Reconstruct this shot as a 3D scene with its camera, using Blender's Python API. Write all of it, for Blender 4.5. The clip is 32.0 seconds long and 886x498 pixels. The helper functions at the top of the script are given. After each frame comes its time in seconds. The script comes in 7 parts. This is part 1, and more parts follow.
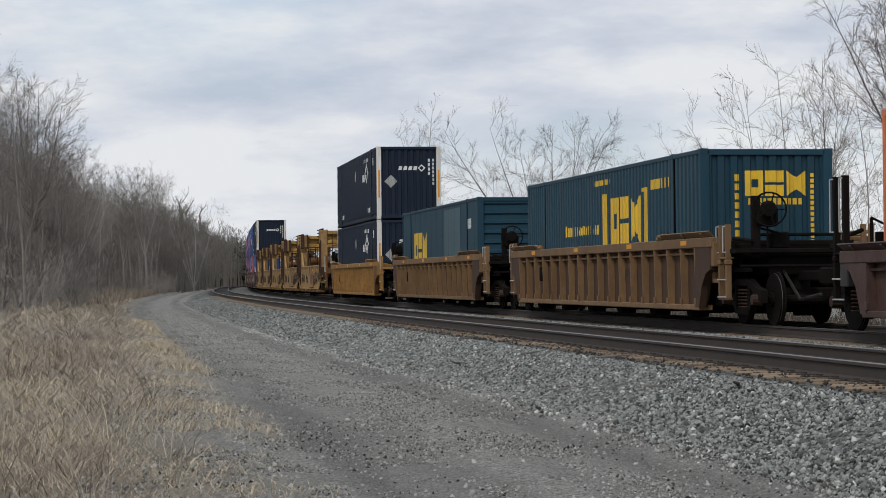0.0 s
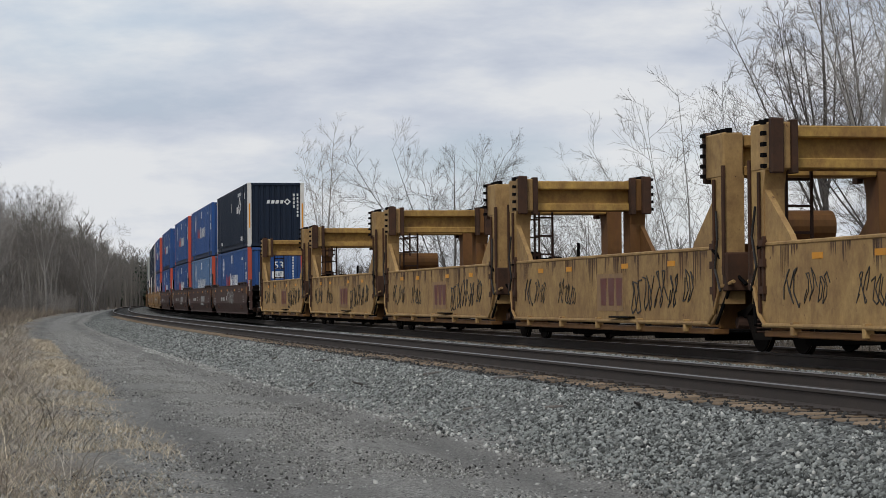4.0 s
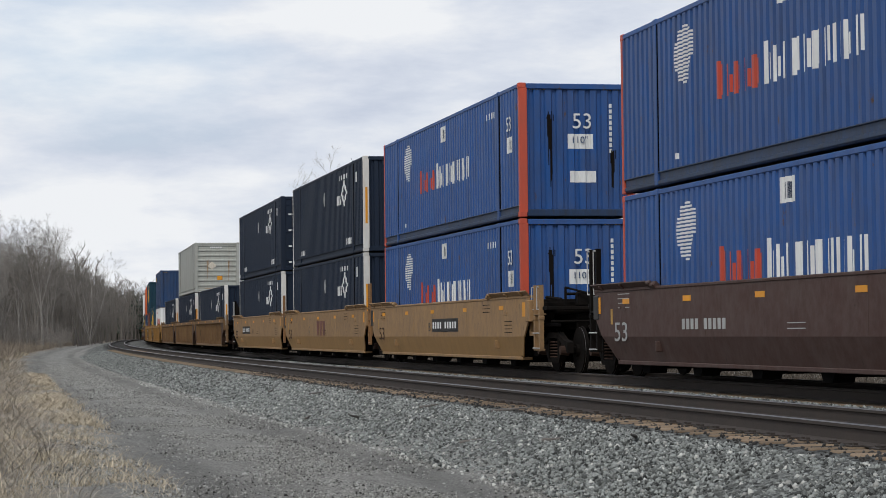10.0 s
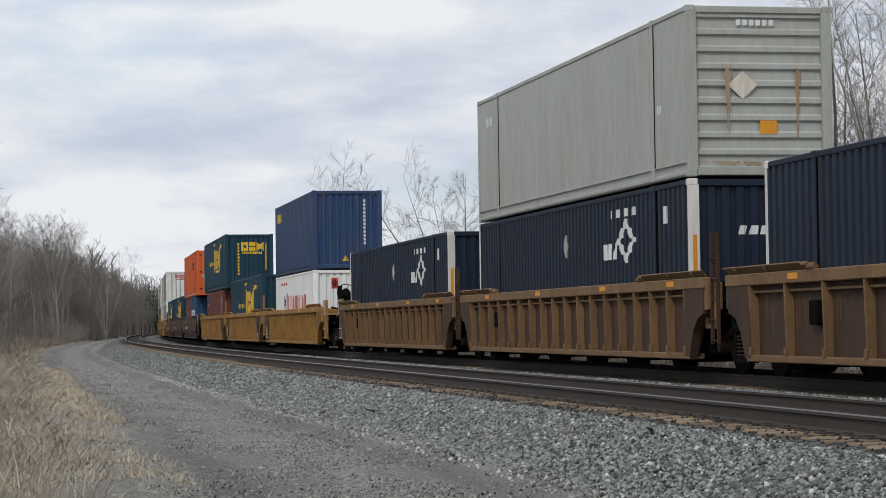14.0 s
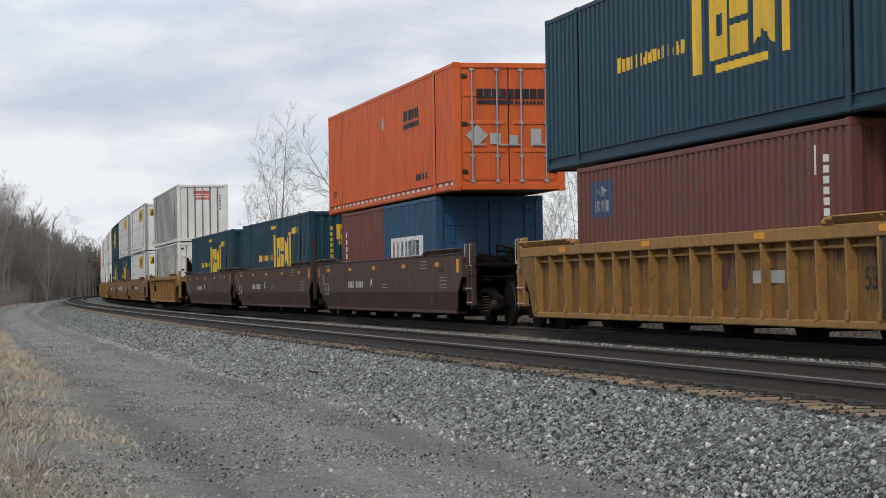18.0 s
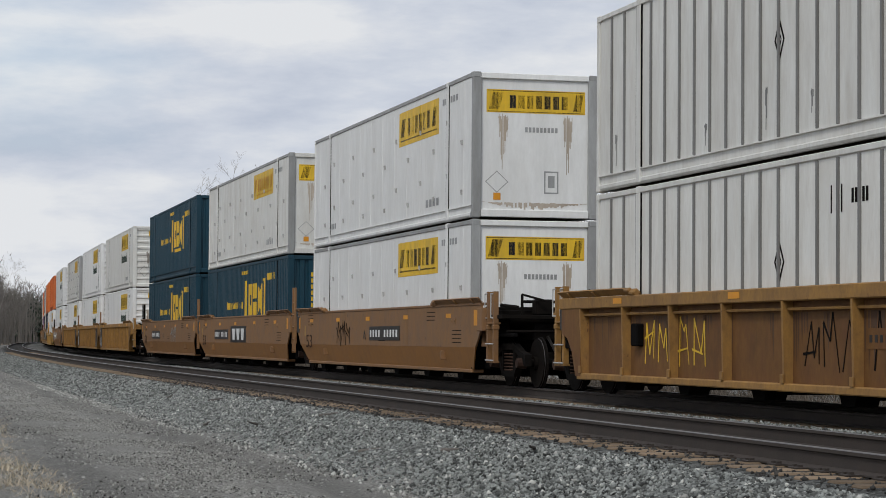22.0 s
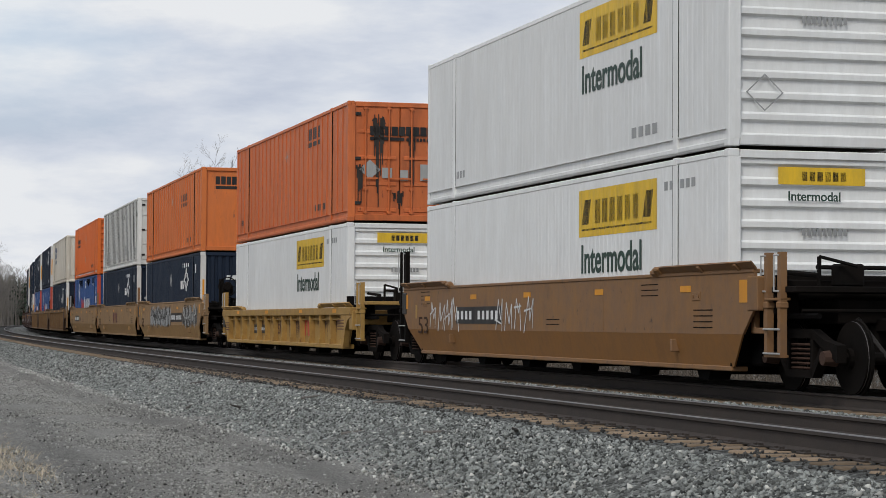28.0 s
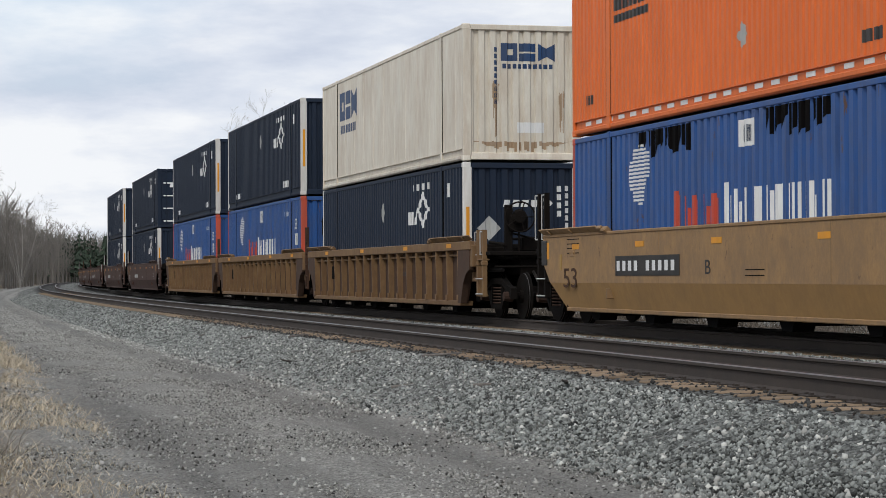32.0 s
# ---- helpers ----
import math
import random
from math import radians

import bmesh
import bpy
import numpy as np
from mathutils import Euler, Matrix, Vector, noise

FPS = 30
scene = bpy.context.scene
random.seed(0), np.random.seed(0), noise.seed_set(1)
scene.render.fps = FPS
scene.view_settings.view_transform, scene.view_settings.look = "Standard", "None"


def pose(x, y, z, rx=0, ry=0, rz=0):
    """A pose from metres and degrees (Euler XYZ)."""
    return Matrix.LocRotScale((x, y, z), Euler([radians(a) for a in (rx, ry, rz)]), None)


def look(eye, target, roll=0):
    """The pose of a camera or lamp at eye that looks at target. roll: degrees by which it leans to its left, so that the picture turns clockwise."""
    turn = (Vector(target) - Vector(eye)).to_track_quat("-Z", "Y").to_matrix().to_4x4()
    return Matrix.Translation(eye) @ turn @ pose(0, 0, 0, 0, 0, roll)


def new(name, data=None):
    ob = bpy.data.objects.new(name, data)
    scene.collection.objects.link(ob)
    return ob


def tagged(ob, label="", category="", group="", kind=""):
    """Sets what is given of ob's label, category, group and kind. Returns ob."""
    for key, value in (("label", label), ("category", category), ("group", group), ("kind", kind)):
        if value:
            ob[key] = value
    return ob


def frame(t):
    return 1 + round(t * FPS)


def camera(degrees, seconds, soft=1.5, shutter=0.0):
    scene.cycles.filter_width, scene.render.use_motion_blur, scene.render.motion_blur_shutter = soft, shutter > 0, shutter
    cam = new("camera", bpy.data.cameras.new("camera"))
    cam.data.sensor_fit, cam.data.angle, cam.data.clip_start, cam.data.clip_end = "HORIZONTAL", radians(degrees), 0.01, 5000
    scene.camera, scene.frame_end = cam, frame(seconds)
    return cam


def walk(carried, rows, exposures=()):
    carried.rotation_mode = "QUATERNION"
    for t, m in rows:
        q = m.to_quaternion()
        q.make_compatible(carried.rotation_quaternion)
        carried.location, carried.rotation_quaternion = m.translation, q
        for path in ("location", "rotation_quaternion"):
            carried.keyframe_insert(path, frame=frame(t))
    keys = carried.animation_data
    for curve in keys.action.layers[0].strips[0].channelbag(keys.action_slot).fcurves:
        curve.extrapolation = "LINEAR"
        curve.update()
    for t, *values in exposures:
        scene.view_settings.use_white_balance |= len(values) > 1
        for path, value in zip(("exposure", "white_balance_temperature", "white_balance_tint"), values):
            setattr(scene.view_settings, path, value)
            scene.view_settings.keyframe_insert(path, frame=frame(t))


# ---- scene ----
EYE = (0.0, 0.0, 1.515)


def aim(yaw, pitch, roll):
    """A pose at the eye: degrees to the right of +y, up, and lean."""
    a, b = radians(yaw), radians(pitch)
    way = Vector((math.sin(a) * math.cos(b), math.cos(a) * math.cos(b), math.sin(b)))
    return look(EYE, Vector(EYE) + way * 50, roll)


cam = camera(22.64, 32.0, soft=0.85)
walk(cam, [
    (0, aim(-2.473, 0.786, -0.546)),    (0.5, aim(-2.255, 0.963, -0.511)),    (1, aim(-2.205, 1.045, -0.626)),
    (1.5, aim(-1.876, 1.083, -0.628)),    (2, aim(-1.394, 1.106, -0.162)),    (2.5, aim(-0.641, 1.179, -0.144)),
    (4.5, aim(0.077, 1.382, -0.469)),    (5, aim(-0.035, 1.481, -0.445)),    (5.5, aim(-0.173, 1.076, -0.437)),
    (6, aim(-0.174, 1.129, -0.413)),    (6.5, aim(-0.122, 1.074, -0.603)),    (7, aim(-0.111, 1.049, -0.685)),
    (7.5, aim(-0.043, 1.121, -0.770)),    (8, aim(-0.023, 2.033, -0.811)),    (8.5, aim(0.048, 2.135, -0.849)),
    (9, aim(0.077, 2.225, -0.893)),    (9.5, aim(0.114, 2.237, -1.017)),    (10, aim(0.176, 2.135, -0.615)),
    (10.5, aim(0.186, 2.081, -0.605)),    (11, aim(0.204, 2.025, -0.587)),    (11.5, aim(0.239, 2.027, -0.644)),
    (12, aim(0.079, 2.050, -0.690)),    (12.5, aim(-0.000, 2.055, -0.535)),    (13, aim(-0.099, 2.007, -0.692)),
    (13.5, aim(-0.183, 1.987, -0.773)),    (15.5, aim(-0.115, 1.436, -0.982)),    (16, aim(0.234, 0.554, -1.133)),
    (16.5, aim(0.542, 1.031, -1.235)),    (17, aim(0.710, 1.148, -1.139)),    (17.5, aim(1.042, 0.860, -1.124)),
    (18, aim(1.249, 0.962, -0.829)),    (18.5, aim(1.335, 1.291, -0.914)),    (19, aim(1.404, 1.601, -0.975)),
    (19.5, aim(1.434, 1.763, -0.775)),    (20, aim(1.739, 1.991, -0.178)),    (20.5, aim(2.290, 2.130, 0.588)),
    (21, aim(2.424, 2.219, 0.640)),    (21.5, aim(2.562, 2.261, 0.394)),    (22, aim(2.694, 2.370, 0.427)),
    (22.5, aim(2.718, 2.415, 0.187)),    (23, aim(2.700, 2.371, 0.285)),    (23.5, aim(2.833, 2.275, 0.402)),
    (24, aim(2.904, 2.160, 0.449)),    (24.5, aim(3.013, 2.082, 0.347)),    (25, aim(3.098, 2.025, 0.197)),
    (25.5, aim(3.181, 2.018, 0.321)),    (26, aim(3.274, 2.027, 0.571)),    (26.5, aim(3.328, 1.970, 0.432)),
    (28.5, aim(3.012, 1.913, 0.273)),    (29, aim(2.773, 1.868, 0.176)),    (29.5, aim(2.668, 1.694, -0.192)),
    (30, aim(2.400, 1.482, -0.232)),    (30.5, aim(2.165, 1.347, 0.005)),    (31, aim(2.034, 1.251, -0.396)),
    (31.5, aim(1.924, 1.054, -0.483)),    (32, aim(1.908, 0.704, -0.252)),
], exposures=((0, -0.08), (2, -0.1), (4.5, -0.17), (6.3, -0.17), (7.0, 0.11), (8.5, 0.06), (12, 0.05), (16, -0.03), (18, 0.05), (20, 0.0), (21.2, 0.02), (22, -0.13), (23, -0.02), (24, 0.0), (25.4, -0.04), (26, -0.17), (27.5, -0.1), (29, 0.03), (30.5, 0.1), (32, 0.14)))
# ---- light: a bright overcast sky with soft cloud bands and a veiled sun behind the camera ----
SUN_EL, SUN_AZ = radians(44), radians(205)
world = bpy.data.worlds.new("overcast")
scene.world = world
world.use_nodes = True
wn, wl = world.node_tree.nodes, world.node_tree.links
wn.clear()
w_out = wn.new("ShaderNodeOutputWorld")
w_sky = wn.new("ShaderNodeTexSky")
w_sky.sky_type, w_sky.sun_disc = "NISHITA", False
w_sky.sun_elevation, w_sky.sun_rotation = SUN_EL, SUN_AZ
w_b1, w_b2, w_mix = wn.new("ShaderNodeBackground"), wn.new("ShaderNodeBackground"), wn.new("ShaderNodeMixShader")
w_b1.inputs["Strength"].default_value = 0.14
w_co, w_map = wn.new("ShaderNodeTexCoord"), wn.new("ShaderNodeMapping")
w_map.inputs["Scale"].default_value = (8.5, 8.5, 29.0)
w_map.inputs["Rotation"].default_value = (0.02, 0.05, 0)
w_n1, w_n2 = wn.new("ShaderNodeTexNoise"), wn.new("ShaderNodeTexNoise")
w_n1.inputs["Scale"].default_value, w_n1.inputs["Detail"].default_value, w_n1.inputs["Roughness"].default_value = 1.0, 9.0, 0.56
w_n2.inputs["Scale"].default_value, w_n2.inputs["Detail"].default_value = 0.5, 5.0
w_r1, w_r2 = wn.new("ShaderNodeValToRGB"), wn.new("ShaderNodeValToRGB")
for node, stops in ((w_r1, ((0.33, (0.545, 0.605, 0.73)), (0.47, (0.70, 0.748, 0.84)), (0.61, (0.885, 0.905, 0.935)))),
                    (w_r2, ((0.34, (0.7, 0.7, 0.7)), (0.5, (1, 1, 1))))):
    e = node.color_ramp.elements
    e[0].position, e[0].color = stops[0][0], (*stops[0][1], 1)
    e[1].position, e[1].color = stops[-1][0], (*stops[-1][1], 1)
    for p_, c_ in stops[1:-1]:
        e.new(p_).color = (*c_, 1)
wl.new(w_co.outputs["Generated"], w_map.inputs["Vector"])
wl.new(w_map.outputs[0], w_n1.inputs["Vector"])
wl.new(w_map.outputs[0], w_n2.inputs["Vector"])
wl.new(w_n1.outputs["Fac"], w_r1.inputs["Fac"])
wl.new(w_n2.outputs["Fac"], w_r2.inputs["Fac"])
wl.new(w_sky.outputs[0], w_b1.inputs["Color"])
wl.new(w_r1.outputs[0], w_b2.inputs["Color"])
w_b2.inputs["Strength"].default_value = 0.94
wl.new(w_r2.outputs[0], w_mix.inputs["Fac"])
wl.new(w_b1.outputs[0], w_mix.inputs[1])
wl.new(w_b2.outputs[0], w_mix.inputs[2])
wl.new(w_mix.outputs[0], w_out.inputs[0])

sun_data = bpy.data.lights.new("sun", "SUN")
sun_data.energy, sun_data.angle, sun_data.color = 1.45, radians(12), (1.0, 0.96, 0.89)
sun = new("sun", sun_data)
sun.matrix_world = look((math.sin(SUN_AZ) * 60, math.cos(SUN_AZ) * 60, math.tan(SUN_EL) * 60), (0, 0, 0))

# ---- the two tracks: a gentle curve, s metres along it away from the camera ----
RAIL_Z, NEAR_TRACK, SPEED = 0.65, 4.336, 23.3985
BENDS = ((8, 0.0021), (20, -6.4e-5), (60, -4.56e-4), (100, -2.63e-4), (140, -4.81e-4), (180, -3.63e-4), (230, -1.25e-4),
         (300, -1.2e-4), (340, -4.5e-4), (3200, -4.5e-4))
S_GRID = np.arange(-900, 3200, 0.5)
bend = np.where(S_GRID < 8, 0.0, np.interp(S_GRID, [b[0] for b in BENDS], [b[1] for b in BENDS]))
s_zero = int(np.argmin(abs(S_GRID - 8)))
HEAD = np.cumsum(bend) * 0.5
HEAD = HEAD - HEAD[s_zero] + 1.7685
TX, TY = np.cumsum(np.cos(HEAD)) * 0.5, np.cumsum(np.sin(HEAD)) * 0.5
TX, TY = TX - TX[s_zero] + 8.919, TY - TY[s_zero] + 19.858


def on_track(s, o=0.0):
    """x, y and heading at s along the train's track, o metres to the camera's side of it."""
    x, y, a = np.interp(s, S_GRID, TX), np.interp(s, S_GRID, TY), np.interp(s, S_GRID, HEAD)
    return x - np.sin(a) * o, y + np.cos(a) * o, a


def riding(s):
    """The pose of a car whose middle is at s: x forward, the camera's side at -y, z from the rail's top."""
    ax, ay, _ = on_track(s - 9)
    bx, by, _ = on_track(s + 9)
    return pose((ax + bx) / 2, (ay + by) / 2, RAIL_Z, 0, 0, math.degrees(math.atan2(ay - by, ax - bx)))


# ---- materials ----
def material(name, base, rough=0.6, metal=0.0, second=None, size=1.0, amount=0.35, grime=None, grime_amount=0.3, streak=1.0,
             bump=0.15, fine=40.0, island=0.0, objects=0.0, drips=None, drip_amount=0.5, chips=None, spec=0.5, run_z=0.45):
    m = bpy.data.materials.new(name)
    m.use_nodes = True
    n, l = m.node_tree.nodes, m.node_tree.links
    b = n["Principled BSDF"]
    b.inputs["Roughness"].default_value, b.inputs["Metallic"].default_value = rough, metal
    b.inputs["Specular IOR Level"].default_value = spec
    co, mp = n.new("ShaderNodeTexCoord"), n.new("ShaderNodeMapping")
    info = n.new("ShaderNodeObjectInfo")
    mp.inputs["Scale"].default_value = (1, 1, 1.0 / streak)
    l.new(co.outputs["Object"], mp.inputs["Vector"])
    shift = n.new("ShaderNodeVectorMath")
    shift.operation = "MULTIPLY_ADD"
    shift.inputs[1].default_value = (37, 53, 71)
    l.new(info.outputs["Random"], shift.inputs[0])
    l.new(mp.outputs[0], shift.inputs[2])

    def noise_at(scale, detail=4.0, rough_=0.6):
        t = n.new("ShaderNodeTexNoise")
        t.inputs["Scale"].default_value, t.inputs["Detail"].default_value, t.inputs["Roughness"].default_value = scale, detail, rough_
        l.new(shift.outputs[0], t.inputs["Vector"])
        return t.outputs["Fac"]

    def mixed(fac, a, c, k):
        r = n.new("ShaderNodeMapRange")
        r.inputs["From Min"].default_value, r.inputs["From Max"].default_value, r.inputs["To Max"].default_value = 0.38, 0.68, k
        l.new(fac, r.inputs["Value"])
        x = n.new("ShaderNodeMix")
        x.data_type = "RGBA"
        l.new(r.outputs[0], x.inputs["Factor"])
        l.new(a, x.inputs["A"])
        x.inputs["B"].default_value = (*c, 1)
        return x.outputs["Result"]

    rgb = n.new("ShaderNodeRGB")
    rgb.outputs[0].default_value = (*base, 1)
    col = rgb.outputs[0]
    second = second or tuple(c * 0.72 for c in base)
    col = mixed(noise_at(1.3 / size), col, second, amount)
    col = mixed(noise_at(9.0 / size, 6, 0.7), col, tuple(c * 0.8 for c in second), amount * 0.7)
    if grime:
        col = mixed(noise_at(2.7 / size, 8, 0.75), col, grime, grime_amount)
    if drips:
        for scale, k in (((2.3, 2.3, run_z), drip_amount * 0.7), ((9.0, 9.0, run_z * 2.4), drip_amount * 0.32)):
            run = n.new("ShaderNodeVectorMath")
            run.operation = "MULTIPLY"
            run.inputs[1].default_value = (scale[0], scale[1], scale[2] * streak)
            l.new(shift.outputs[0], run.inputs[0])
            t = n.new("ShaderNodeTexNoise")
            t.inputs["Scale"].default_value, t.inputs["Detail"].default_value, t.inputs["Roughness"].default_value = 1.0, 5.0, 0.65
            l.new(run.outputs[0], t.inputs["Vector"])
            r = n.new("ShaderNodeMapRange")
            r.inputs["From Min"].default_value, r.inputs["From Max"].default_value, r.inputs["To Max"].default_value = 0.53, 0.8, k
            l.new(t.outputs["Fac"], r.inputs["Value"])
            x = n.new("ShaderNodeMix")
            x.data_type = "RGBA"
            l.new(r.outputs[0], x.inputs["Factor"])
            l.new(col, x.inputs["A"])
            x.inputs["B"].default_value = (*drips, 1)
            col = x.outputs["Result"]
    if chips:
        r = n.new("ShaderNodeMapRange")
        r.inputs["From Min"].default_value, r.inputs["From Max"].default_value = 0.63, 0.69
        l.new(noise_at(6.5, 7, 0.7), r.inputs["Value"])
        x = n.new("ShaderNodeMix")
        x.data_type = "RGBA"
        l.new(r.outputs[0], x.inputs["Factor"])
        l.new(col, x.inputs["A"])
        x.inputs["B"].default_value = (*chips, 1)
        col = x.outputs["Result"]
    for k, socket in ((island, "island"), (objects, "object")):
        if k:
            hs = n.new("ShaderNodeHueSaturation")
            r = n.new("ShaderNodeMapRange")
            r.inputs["To Min"].default_value, r.inputs["To Max"].default_value = 1 - k, 1 + k
            if socket == "island":
                l.new(n.new("ShaderNodeNewGeometry").outputs["Random Per Island"], r.inputs["Value"])
            else:
                l.new(info.outputs["Random"], r.inputs["Value"])
            l.new(r.outputs[0], hs.inputs["Value"])
            l.new(col, hs.inputs["Color"])
            col = hs.outputs[0]
    l.new(col, b.inputs["Base Color"])
    if bump:
        bp = n.new("ShaderNodeBump")
        bp.inputs["Strength"].default_value, bp.inputs["Distance"].default_value = bump, 0.02
        l.new(noise_at(fine, 4), bp.inputs["Height"])
        l.new(bp.outputs[0], b.inputs["Normal"])
    return m


RUST = (0.13, 0.055, 0.028)
DUST = (0.10, 0.085, 0.07)


def paint(name, base, rough=0.5, **k):
    k = dict(dict(streak=4.0, amount=0.3, grime=DUST, grime_amount=0.35, bump=0.05, objects=0.08, spec=0.3), **k)
    return material(name, base, rough, **k)


